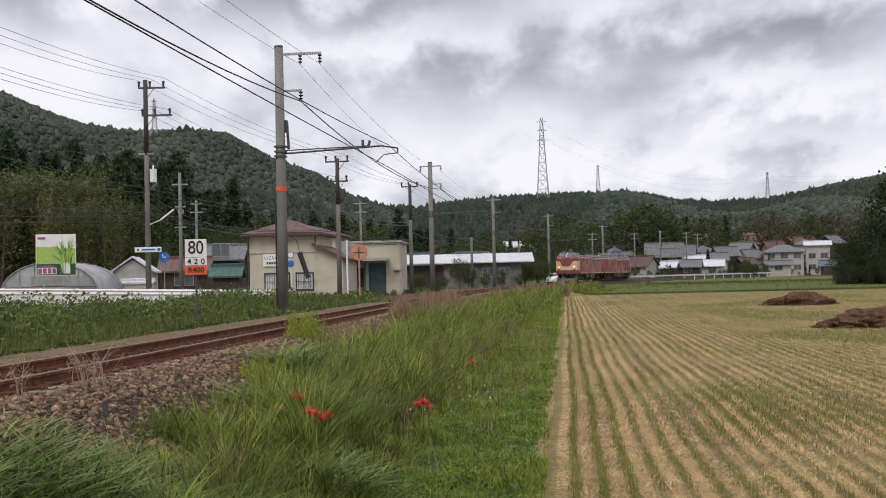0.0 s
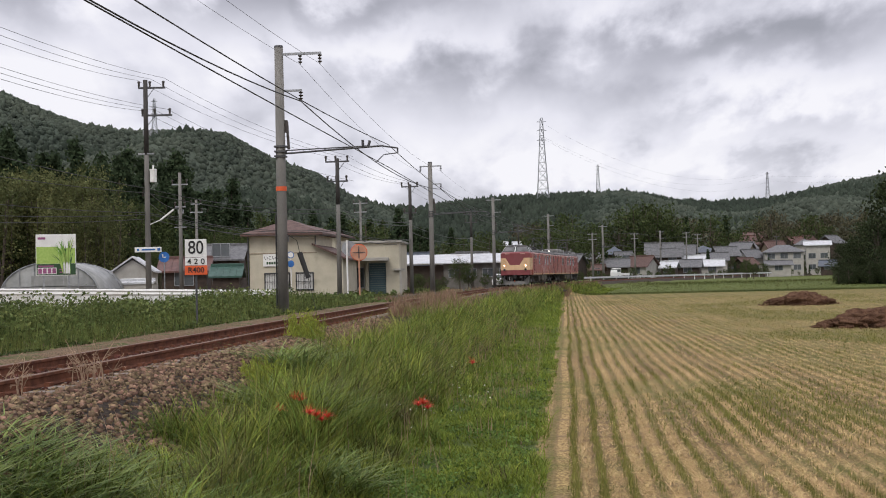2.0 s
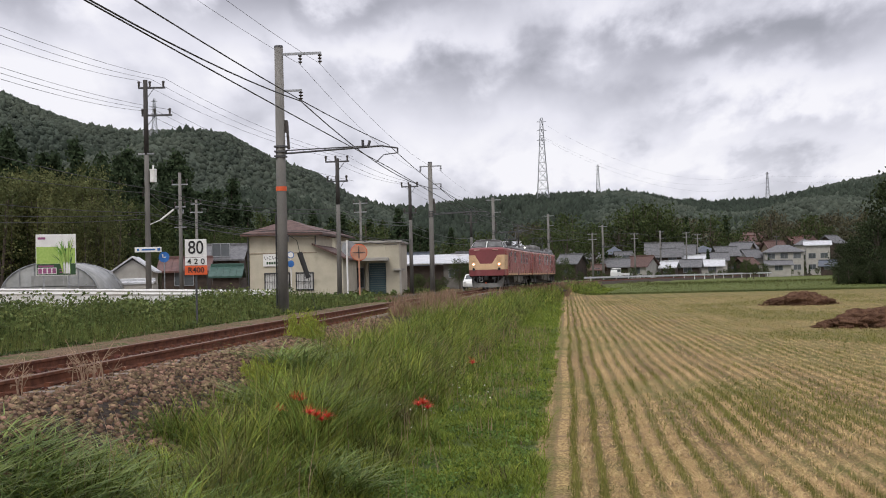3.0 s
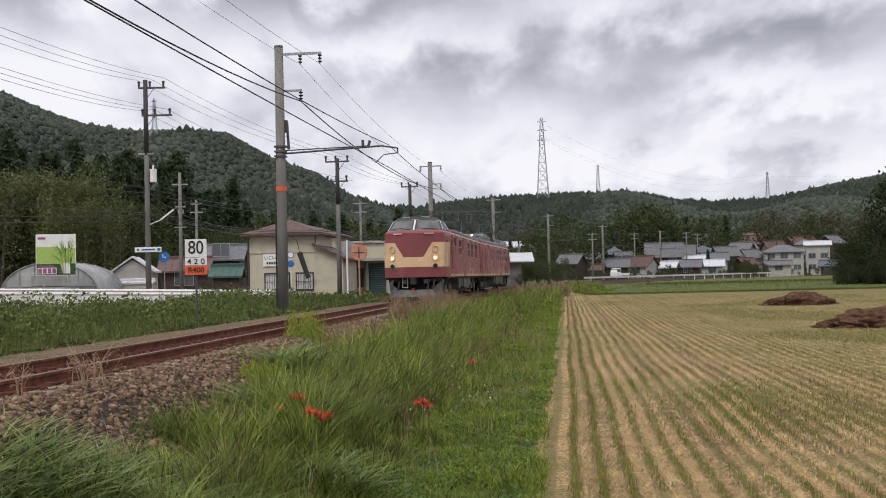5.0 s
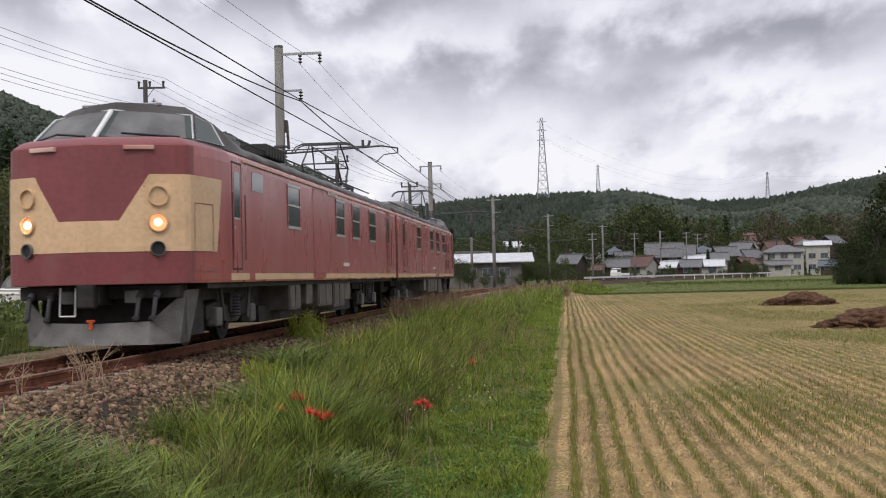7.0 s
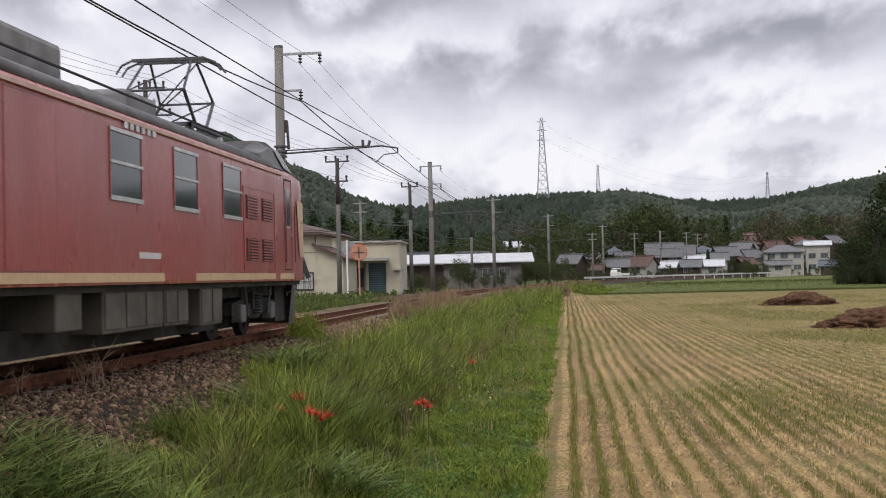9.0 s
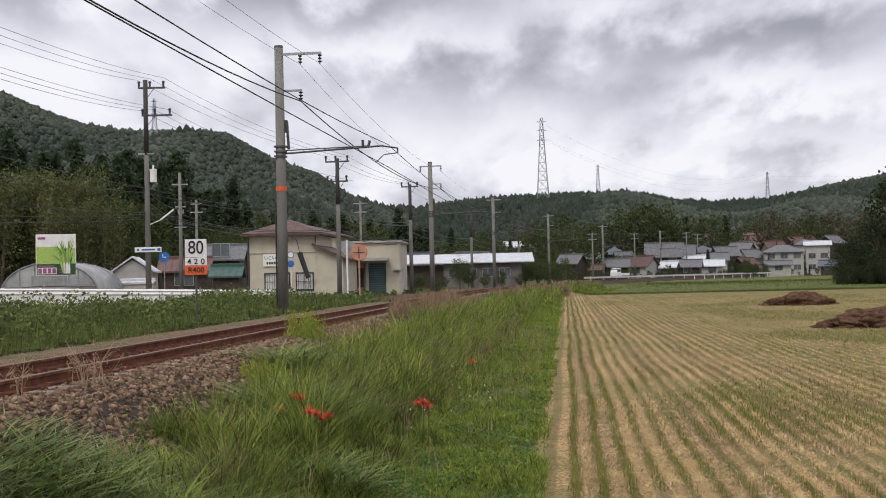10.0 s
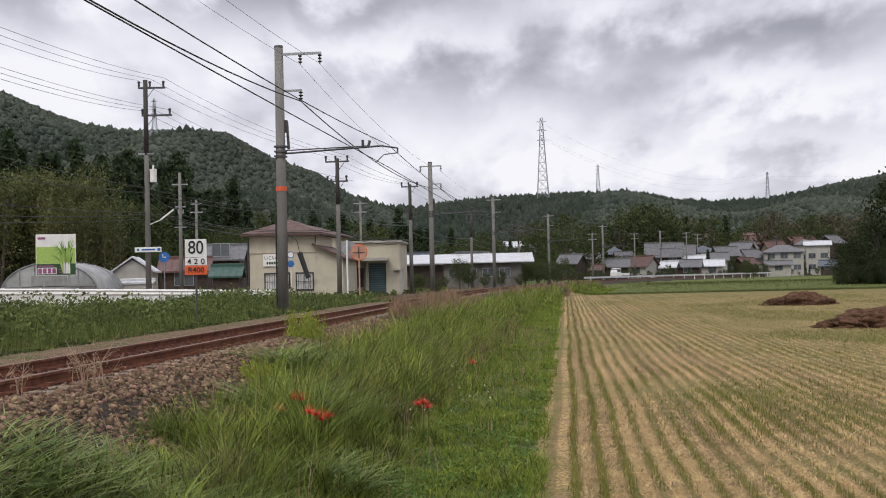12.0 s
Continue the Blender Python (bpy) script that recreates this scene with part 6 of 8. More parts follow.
def white_car():
    ob = empty("small_car", Matrix.Identity(4), "small white hatchback car driving on the village road", "car")
    bm = bmesh.new()
    prism(bm, [(-1.65, 0.28), (-1.68, 0.75), (-1.60, 0.95), (-1.35, 1.42), (-1.15, 1.50), (0.15, 1.50), (0.85, 1.0), (1.55, 0.85), (1.68, 0.62), (1.66, 0.28)], -0.72, 0.72, "y")
    bmesh.ops.bevel(bm, geom=list(bm.edges), offset=0.05, segments=2, affect="EDGES")
    part("body", bm, WHITE, ob, "white painted body")
    for sy in (-1, 1):
        bm = bmesh.new()
        prism(bm, [(-1.25, 0.98), (-1.12, 1.38), (0.08, 1.38), (0.62, 0.98)], sy * 0.722, sy * 0.732, "y")
        part("side_window", bm, WINDOW, ob)
        for x in (-1.05, 1.08):
            wh = part("wheel", tubes(((x, sy * 0.58, 0.28), (x, sy * 0.735, 0.28), 0.285), n=18), BLACK, ob)
            part("rim", tubes(((x, sy * 0.73, 0.28), (x, sy * 0.742, 0.28), 0.17), n=14), STEEL, wh)
        part("headlight", boxes((1.58, 1.685, sy * 0.55 - 0.12, sy * 0.55 + 0.12, 0.62, 0.76)), ALU, ob)
        part("tail_light", boxes((-1.70, -1.60, sy * 0.6 - 0.08, sy * 0.6 + 0.08, 0.70, 0.95)), ORANGE, ob)
    bm = bmesh.new()
    bm.faces.new([bm.verts.new(p) for p in ((0.30, -0.58, 1.42), (0.30, 0.58, 1.42), (0.84, 0.62, 1.04), (0.84, -0.62, 1.04))])
    part("windscreen", bm, WINDOW, ob)
    return ob


build_road()
WHITE_CAR = white_car()


def small_truck():
    ob = empty("small_truck", Matrix.Translation((29.6, 210.0, -0.05)) @ Matrix.Rotation(radians(40), 4, "Z"), "small white flatbed truck on the far road", "truck")
    bm = bmesh.new()
    prism(bm, [(-1.6, 0.35), (-1.6, 1.1), (-1.3, 1.75), (-0.5, 1.78), (-0.45, 0.35)], -0.7, 0.7, "y")
    part("cab", bm, WHITE, ob)
    part("cab_window", boxes((-1.42, -0.6, -0.715, 0.715, 1.15, 1.62)), WINDOW, ob)
    part("load_bed", boxes((-0.42, 1.6, -0.7, 0.7, 0.55, 0.95)), WHITE, ob)
    for x in (-1.15, 1.05):
        for y in (-0.62, 0.62):
            part("wheel", tubes(((x, y - 0.08, 0.28), (x, y + 0.08, 0.28), 0.28), n=14), BLACK, ob)


workshop()
garage()
barn()
greenhouse()
billboard()
street_furniture()
guard_rail()
small_truck()
# sheds and houses on the near side of the village
house(-23.6, 95.0, 2.9, 5.0, 1.95, 2.95, 8, PALE_WALL, TIN, along=False, label="small weathered shed with a pale tin gable roof", front=False, over=0.25)
house(-26.5, 96.0, 2.8, 4.0, 1.2, 1.75, 4, DARK_WOOD, GREY_TILE, label="low dark lean-to shed with open front", over=0.2)
house(-22.6, 92.0, 2.4, 1.2, 0.95, 1.05, 2, PALE_WALL, TIN, label="low cream storage cabinet shed", front=False, over=0.08)
house(-22.4, 108.0, 3.8, 5.0, 2.0, 3.0, 6, DARK_WOOD, RED_TIN, label="dark timber shed with a rusty red tin roof", over=0.4)
house(-20.6, 116.0, 3.4, 6.0, 3.1, 4.3, 3, DARK_WOOD, GREY_TILE, hip=False, label="dark two-storey timber house with grey tiles", storeys=2)
house(-18.3, 105.0, 2.2, 3.0, 1.45, 2.2, 3, DARK_WOOD, GREEN_TIN, label="small shed with a green tin roof", over=0.3, front=False)
house(-11.5, 104.0, 5.2, 7.0, 4.6, 5.6, -5, PLASTER, BROWN_TILE, hip=True, label="house with a brown hipped roof behind the workshop", storeys=2)
# the far village
FAR = (
    (-4.5, 190.0, 6.0, 7.0, 2.6, 4.6, 10, PALE_WALL, BLUE_TILE, False, 1), (2.0, 205.0, 5.5, 7.0, 2.6, 4.6, -35, TAN_WALL, GREY_TILE, False, 1),
    (7.0, 225.0, 6.0, 7.0, 3.0, 5.2, 28, DARK_WOOD, GREY_TILE, False, 1), (13.0, 255.0, 5.0, 6.0, 3.6, 5.4, 12, DARK_WOOD, BROWN_TILE, False, 1),
    (18.6, 320, 4.0, 5.0, 8.2, 9.4, 15, TAN_WALL, TIN, False, 1), (24.2, 330, 3.8, 5.0, 8.2, 9.3, -20, DARK_WOOD, GREY_TILE, False, 1),
    (23.2, 235, 3.7, 5.0, 3.0, 4.5, -28, DARK_WOOD, GREY_TILE, False, 1), (30.4, 250, 3.2, 4.0, 3.8, 4.9, 20, TAN_WALL, GREY_TILE, False, 1),
    (37.4, 275, 4.4, 5.0, 5.0, 6.8, -14, DARK_WOOD, BLUE_TILE, True, 1), (37.3, 255, 3.0, 4.5, 3.4, 5.1, 8, TAN_WALL, GREY_TILE, False, 2),
    (32.9, 240, 4.8, 4.5, 2.2, 3.5, -10, DARK_WOOD, GREY_TILE, False, 1), (28.9, 235, 1.7, 2.5, 1.7, 2.4, -20, RED_TIN, BROWN_TILE, False, 1),
    (36.8, 239, 4.2, 5.5, 2.2, 3.9, -34, PALE_WALL, BROWN_TILE, False, 1), (46.2, 262, 7.2, 6.0, 4.3, 6.9, -12, DARK_WOOD, GREY_TILE, False, 2),
    (43.2, 241, 2.6, 3.0, 1.9, 2.8, -24, DARK_WOOD, TIN, False, 1), (48.2, 247, 4.6, 4.5, 1.9, 3.1, -16, DARK_WOOD, GREY_TILE, False, 1),
    (54.1, 252, 4.2, 4.0, 2.0, 3.0, -12, PALE_WALL, TIN, False, 1), (61.2, 288, 5.4, 6.0, 5.1, 6.8, 16, DARK_WOOD, BLUE_TILE, True, 2),
    (59.1, 272, 3.6, 4.5, 3.4, 4.6, -20, TAN_WALL, GREY_TILE, False, 1), (52.3, 262, 4.2, 4.5, 3.0, 4.1, -14, DARK_WOOD, TIN, False, 1),
    (70.9, 300, 4.6, 6.0, 5.9, 7.4, -28, TAN_WALL, GREY_TILE, False, 2), (83.5, 340, 6.4, 7.0, 7.9, 10.2, -32, TAN_WALL, RED_TIN, False, 2),
    (88.0, 353, 5.2, 6.0, 10.2, 11.4, -12, PALE_WALL, BROWN_TILE, False, 2), (71.4, 286, 3.8, 5.0, 3.8, 5.5, 18, PALE_WALL, GREY_TILE, False, 1),
    (76.3, 280, 8.4, 6.0, 4.7, 6.4, -10, PALE_WALL, GREY_TILE, True, 2), (87.5, 292, 5.4, 6.0, 6.4, 7.2, -14, PALE_WALL, TIN, False, 2),
    (97.7, 342, 4.2, 5.0, 8.0, 9.6, 24, DARK_WOOD, RED_TIN, False, 1), (103.0, 350, 3.6, 5.0, 8.7, 10.2, 20, DARK_WOOD, BROWN_TILE, False, 1),
    (98.2, 310, 4.0, 5.0, 7.3, 8.9, 34, DARK_WOOD, GREY_TILE, False, 1), (70.2, 262, 5.0, 3.5, 1.9, 2.6, -10, PALE_WALL, GREY_TILE, False, 1),
    (83.0, 270, 3.0, 4.0, 1.5, 2.5, -18, DARK_WOOD, BLUE_TILE, False, 1), (12.0, 285, 4.2, 5.0, 4.6, 6.2, -20, TAN_WALL, GREY_TILE, False, 1),
    (66.0, 268, 3.4, 4.0, 2.2, 3.4, 26, DARK_WOOD, BROWN_TILE, False, 1), (80.5, 300, 4.4, 5.0, 5.6, 7.6, 14, TAN_WALL, BROWN_TILE, False, 2))
FAR += ((-9.5, 300, 4.6, 5, 4.4, 6.4, -20, PALE_WALL, GREY_TILE, False, 1), (-5.5, 290, 3.6, 5, 4.6, 6.2, 18, PALE_WALL, GREY_TILE, False, 1), (-2.0, 300, 4.2, 5, 4.6, 6.0, -8, TAN_WALL, GREY_TILE, False, 1),
        (3.0, 310, 4.4, 5, 5.2, 6.8, 12, DARK_WOOD, GREY_TILE, False, 1), (7.5, 300, 3.8, 5, 4.8, 6.2, -16, DARK_WOOD, GREY_TILE, True, 1), (16.5, 305, 4.0, 5, 5.2, 6.8, 10, DARK_WOOD, GREY_TILE, False, 1),
        (21.0, 312, 3.8, 5, 5.6, 7.2, -18, TAN_WALL, GREY_TILE, False, 1), (26.5, 300, 4.4, 5, 5.0, 6.8, 14, DARK_WOOD, GREY_TILE, False, 1), (32.0, 315, 4.6, 5, 5.4, 7.2, -8, PALE_WALL, GREY_TILE, True, 1),
        (41.8, 258, 4.2, 5, 2.6, 4.2, 12, DARK_WOOD, GREY_TILE, False, 1), (57.0, 262, 4.8, 5, 3.2, 4.6, -10, PALE_WALL, GREY_TILE, False, 1), (64.5, 282, 4.8, 5, 4.4, 6.2, 8, DARK_WOOD, GREY_TILE, False, 1),
        (54.5, 285, 5.0, 5, 5.0, 6.8, -16, TAN_WALL, GREY_TILE, False, 1), (75.0, 305, 4.4, 5, 5.8, 7.6, 20, PALE_WALL, GREY_TILE, False, 1), (92.0, 318, 4.6, 5, 7.0, 8.6, -14, PALE_WALL, GREY_TILE, True, 2))
for hx, hy, hw, hd, he, hr, ht, wall_m, roof_m, hip, st in FAR:
    names = {"grey_roof_tile": "grey tiled", "blue_grey_tile": "blue-grey tiled", "pale_tin_roof": "pale tin", "red_tin_roof": "dull red", "brown_roof_tile": "brown tiled"}
    house(hx, hy, hw, hd, he, hr, ht, wall_m, roof_m, hip, st, "distant %s-storey village house with a %s roof" % ("two" if st == 2 else "single", names[roof_m.name]))


def pylon(x, y, base, top, label):
    """A lattice power pylon."""
    ob = empty("pylon", Matrix.Translation((x, y, base)), label, "pylon", "lattice pylons on the hills")
    h = top - base
    rows, bars = [], []
    lv = [i / 9 for i in range(10)]
    wid = lambda k: h * (0.056 * (1 - k) ** 1.2 + 0.016)
    r = 0.0017 * h + 0.06
    for k0, k1 in zip(lv, lv[1:]):
        a, b, z0, z1 = wid(k0), wid(k1), h * k0, h * k1
        c0 = [(-a, -a, z0), (a, -a, z0), (a, a, z0), (-a, a, z0)]
        c1 = [(-b, -b, z1), (b, -b, z1), (b, b, z1), (-b, b, z1)]
        for i in range(4):
            j = (i + 1) % 4
            rows.append((c0[i], c1[i], r * 1.3))
            bars.append((c0[i], c1[j], r * 0.7))
            bars.append((c0[j], c1[i], r * 0.7))
            bars.append((c1[i], c1[j], r * 0.7))
    part("leg_frame", tubes(*rows, n=4), STEEL, ob)
    part("lattice", tubes(*bars, n=4), STEEL, ob)
    for k in (0.72, 0.84, 0.95):
        w = h * 0.062
        part("crossarm", tubes(((-w, 0, h * k), (0, wid(k), h * k + h * 0.02), r), ((w, 0, h * k), (0, wid(k), h * k + h * 0.02), r), ((-w, 0, h * k), (w, 0, h * k), r), n=4), STEEL, ob)


pylon(73.0, 900.0, 56.0, 113.8, "tall grey lattice power pylon on the ridge")
pylon(156.6, 1250.0, 74.0, 109.5, "small distant lattice power pylon")
pylon(339.0, 1300.0, 62.0, 102.0, "faint distant lattice power pylon")
pylon(-206.0, 900.0, 96.0, 134.0, "grey lattice power pylon on the wooded hill")
wires("transmission_lines", [sag((73 + o, 900, z), (339 + o, 1300, z - 4), 22, 24) for o, z in ((-4, 103), (4, 97), (4, 108))] + [sag((339, 1300, z), (900, 1100, 120 + z * 0.2), 22, 24) for z in (92, 98)], 0.03, WIRE, "faint high-voltage lines between the pylons", "power line", kind="stuff")

# ---------------------------------------------------------------- plants
LEAF_BROAD = mat("leaf_broad", (0.072, 0.092, 0.034), (0.042, 0.058, 0.023), 0.35, 0.75, bump=0, island=0.4, thin=0.3, spec=0.08)
LEAF_CEDAR = mat("leaf_cedar", (0.050, 0.072, 0.036), (0.030, 0.046, 0.025), 0.3, 0.8, bump=0, island=0.35, thin=0.2, spec=0.06)
LEAF_DARK = mat("leaf_evergreen", (0.046, 0.06, 0.027), (0.028, 0.038, 0.018), 0.35, 0.75, bump=0, island=0.5, thin=0.15, spec=0.08)
LEAF_BROWN = mat("leaf_brownish", (0.095, 0.086, 0.05), (0.060, 0.057, 0.034), 0.35, 0.8, bump=0, island=0.45, thin=0.2, spec=0.15)
LEAF_BAMBOO = mat("leaf_bamboo", (0.168, 0.176, 0.072), (0.062, 0.076, 0.031), 0.25, 0.75, bump=0, island=0.4, thin=0.3, spec=0.1)
# distance haze is mixed into both hill leaf colours: paler and greyer
LEAF_HILL_HAZED = mat("leaf_hill_hazed", (0.092, 0.108, 0.083), (0.064, 0.080, 0.063), 0.014, 0.9, bump=0.3, fine=1.3, island=0.20, thin=0.25, spec=0.05, depth=0.5)
LEAF_HILL_CEDAR_HAZED = mat("leaf_hill_cedar_hazed", (0.054, 0.068, 0.051), (0.040, 0.052, 0.040), 0.014, 0.9, bump=0.3, fine=1.3, island=0.20, thin=0.2, spec=0.05, depth=0.5)
LEAF_WEED = mat("leaf_weed", (0.150, 0.185, 0.064), (0.058, 0.082, 0.030), 0.7, 0.65, bump=0, island=0.5, thin=0.35, spec=0.08)
BARK = mat("bark", (0.09, 0.07, 0.055), (0.055, 0.043, 0.035), 3.0, 0.9)
GRASS = mat("grass_blade", (0.225, 0.275, 0.057), (0.096, 0.130, 0.028), 1.1, 0.6, bump=0, island=0.75, thin=0.4, spec=0.08, dirt=(0.150, 0.140, 0.062), dirt_scale=0.75, dirt_at=0.56)
GRASS_SHORT = mat("grass_short", (0.200, 0.255, 0.044), (0.125, 0.168, 0.029), 0.8, 0.65, bump=0, island=0.4, thin=0.35, spec=0.08)
VINE = mat("vine_leaf", (0.150, 0.185, 0.062), (0.085, 0.115, 0.040), 1.2, 0.8, bump=0, island=0.4, thin=0.4, spec=0.03)
VERGE_GRASS = mat("verge_grass", (0.150, 0.180, 0.055), (0.075, 0.098, 0.030), 0.9, 0.7, bump=0, island=0.5, thin=0.35, spec=0.06)
CLOVER = mat("clover_leaf", (0.135, 0.205, 0.05), (0.085, 0.14, 0.036), 1.5, 0.6, bump=0, island=0.4, thin=0.3, spec=0.1)
GRASS_MARGIN = mat("grass_margin", (0.115, 0.125, 0.040), (0.066, 0.082, 0.027), 0.10, 0.8, bump=0, island=0.45, thin=0.3, spec=0.15)
GRASS_ARCH = mat("grass_arching", (0.215, 0.275, 0.082), (0.092, 0.138, 0.036), 2.2, 0.5, bump=0, island=0.6, thin=0.3, spec=0.15)
GRASS_DRY = mat("grass_dry", (0.32, 0.215, 0.145), (0.22, 0.15, 0.095), 1.0, 0.8, bump=0, island=0.4, thin=0.3, spec=0.15)
GOLDENROD = mat("goldenrod_leaf", (0.33, 0.37, 0.06), (0.19, 0.25, 0.045), 2.0, 0.7, bump=0, island=0.35, thin=0.3, spec=0.1)
DEAD_STALK = mat("dead_stalk", (0.36, 0.255, 0.175), (0.25, 0.17, 0.115), 3.0, 0.85, bump=0, spec=0.15)
STRAW = mat("straw", (0.60, 0.455, 0.235), (0.42, 0.30, 0.15), 1.5, 0.8, bump=0, island=0.45, thin=0.2, spec=0.08)
STUBBLE = mat("stubble_green", (0.225, 0.225, 0.062), (0.15, 0.152, 0.042), 1.0, 0.7, bump=0, island=0.4, thin=0.3, spec=0.08)
LILY_RED = mat("spider_lily_red", (0.72, 0.075, 0.035), (0.55, 0.05, 0.028), 3.0, 0.6, bump=0, island=0.25, thin=0.3)
FLOWER_WHITE = mat("small_white_flower", (0.72, 0.70, 0.6), None, 3.0, 0.7, bump=0)


def blades(pos, height, width, lean, rng, curve=0.5, seg=3):
    """Grass blades: curved, tapering strips of seg quads and a tip. Arrays all of one length."""
    n = len(pos)
    a = rng.random(n) * 2 * np.pi
    out = np.stack([np.cos(a), np.sin(a), np.zeros(n)], -1)
    twist = a + np.pi / 2 + (rng.random(n) - 0.5) * 1.2
    side = np.stack([np.cos(twist), np.sin(twist), np.zeros(n)], -1)
    rows = []
    for k in range(seg + 1):
        t = k / seg
        mid = pos + out * (lean * (curve * t * t + (1 - curve) * t * 0.5))[:, None]
        mid = mid.copy()
        mid[:, 2] += height * (t - 0.28 * curve * t * t * np.clip(lean / np.maximum(height, 0.01), 0, 1.6))
        w = width * (1 - t) ** 0.6 * 0.5
        rows.append(mid - side * w[:, None])
        rows.append(mid + side * w[:, None])
    v = np.stack(rows, 1)
    m = 2 * (seg + 1)
    f = np.array([[2 * k, 2 * k + 1, 2 * k + 3, 2 * k + 2] for k in range(seg)])
    return v.reshape(-1, 3), (f[None] + (np.arange(n) * m)[:, None, None]).reshape(-1, 4)


def cards(pos, size, rng, tilt=1.0, aspect=0.55):
    """Single leaves: diamond-shaped faces at random turns."""
    n = len(pos)
    a, b = rng.random(n) * 2 * np.pi, (rng.random(n) - 0.5) * np.pi * tilt
    d = np.stack([np.cos(a) * np.cos(b), np.sin(a) * np.cos(b), np.sin(b)], -1)
    c = rng.random((n, 3)) - 0.5
    s = np.cross(d, c)
    s /= np.linalg.norm(s, axis=1, keepdims=True) + 1e-9
    size = np.asarray(size).reshape(-1, 1) * np.ones((n, 1))
    v = np.stack([pos - d * size * 0.5, pos + s * size * aspect * 0.5, pos + d * size * 0.5, pos - s * size * aspect * 0.5], 1)
    return v.reshape(-1, 3), np.arange(4 * n).reshape(n, 4)


def stuff(name, v, f, material, label, category):
    return tagged(new(name, mesh_of(name, v, f, material)), label, category, kind="stuff")


def joined(parts_list):
    vs, fs, base = [], [], 0
    for v, f in parts_list:
        vs.append(v)
        fs.append(f + base)
        base += len(v)
    return np.concatenate(vs), np.concatenate(fs)


def line_points(s, o):
    x, y, th = (np.interp(s, LINE[:, 0], LINE[:, i]) for i in (1, 2, 3))
    return x + np.cos(th) * o, y - np.sin(th) * o


def bank_grass():
    rng = np.random.default_rng(11)
    made, short, dry = [], [], []
    # (from s, to s, how many, blade width)
    for s0, s1, n, w in ((-54.5, -40, 64000, 0.0165), (-40, -18, 58000, 0.021), (-18, 22, 38000, 0.030), (22, 95, 22000, 0.055)):
        s = s0 + (s1 - s0) * rng.random(n)
        o = 2.05 + 4.2 * rng.random(n) ** 0.9
        x, y = line_points(s, o)
        patch = np.array([noise.noise((a * 0.55, b * 0.55, 3.0)) for a, b in zip(x, y)])
        edge = smooth_step(1.9, 2.9, o + patch * 0.9 - 0.25 * smooth_step(-34, -41, s))
        tuft = np.array([noise.noise((a * 2.3, b * 2.3, 8.0)) for a, b in zip(x, y)])
        tall = 0.15 + 0.58 * edge * (1 - smooth_step(3.5, 4.8, o + patch * 0.8))
        tall = tall * (0.8 + 0.6 * patch.clip(-0.5, 1) + 1.15 * tuft.clip(-0.5, 1)) * (0.55 + 0.75 * rng.random(n))
        tall = tall * np.where(s < -46, 0.85, 1.0)
        keep = (edge > 0.08 + 0.6 * rng.random(n) ** 2) | (o > 3.3)
        keep &= (tuft > -0.26 + 0.25 * (rng.random(n) - 0.5)) | (o > 4.3)
        keep &= (x - 0.0976 * y < -0.42 + 0.25 * patch + 0.12 * rng.standard_normal(n)) | (y > 128)
        x, y, tall, patch2, o2 = x[keep], y[keep], tall[keep], patch[keep], o[keep]
        z = np.minimum(ground_z(x, y), np.interp(o2, [1.75, 2.9], [-0.24, -0.72]) + 10 * (o2 > 2.9)) - 0.02
        z = np.maximum(z, -1.32)
        m = len(x)
        pos = np.stack([x, y, z], -1)
        is_short = tall < 0.24
        tall = np.where((x < -2.1) & (y < 12.2), tall * 0.45, tall)
        lean = tall * (0.35 + 1.0 * rng.random(m))
        wid = w * (0.5 + 0.9 * rng.random(m) ** 1.5)
        for sel, bag in ((~is_short, made), (is_short, short)):
            bag.append(blades(pos[sel], tall[sel], wid[sel], lean[sel], rng, 0.8, 4))
    v, f = joined(made)
    stuff("tall_grass", v, f, GRASS, "tall green grass on the railway bank", "grass")
    v, f = joined(short)
    stuff("short_grass", v, f, GRASS_SHORT, "short bright green grass beside the field", "grass")
    # low broad-leaved weeds and brown stems among the grass
    n = 9000
    s = -52 + 45 * rng.random(n)
    o = 2.4 + 3.9 * rng.random(n)
    x, y = line_points(s, o)
    pt = np.array([noise.noise((a * 0.8, b * 0.8, 12.0)) for a, b in zip(x, y)])
    k = (pt > 0.08) & (x - 0.0976 * y < -0.4)
    pos = np.stack([x[k], y[k], ground_z(x[k], y[k]) + 0.06 + 0.3 * rng.random(k.sum()) * (o[k] < 4.6)], -1)
    v, f = cards(pos, 0.035 + 0.05 * rng.random(k.sum()), rng, 0.6, 0.6)
    stuff("bank_weeds", v, f, LEAF_WEED, "low leafy weeds among the bank grass", "weeds")
    k = (pt < -0.05) & (x - 0.0976 * y < -0.6) & (rng.random(n) < np.where(s < -38, 0.25, 0.6))
    m = int(k.sum())
    hh = (0.35 + 0.5 * rng.random(m)) * np.where(o[k] < 4.6, 1, 0.5)
    v, f = blades(np.stack([x[k], y[k], ground_z(x[k], y[k])], -1), hh, 0.008 * np.ones(m), hh * 0.7 * rng.random(m), rng, 0.6, 3)
    stuff("brown_stems", v, f, DEAD_STALK, "tan seed stems in the bank grass", "grass")
    # clover and low herbs at the foot of the bank
    n = 9000
    y = 12.2 + 16 * rng.random(n) ** 1.4
    lat = -0.5 - 1.5 * rng.random(n) ** 1.2
    x = lat + 0.0976 * y
    pt = np.array([noise.noise((a * 0.9, b * 0.9, 31.0)) for a, b in zip(x, y)])
    k = pt > 0.02
    pos = np.stack([x[k], y[k], ground_z(x[k], y[k]) + 0.03 + 0.09 * rng.random(k.sum())], -1)
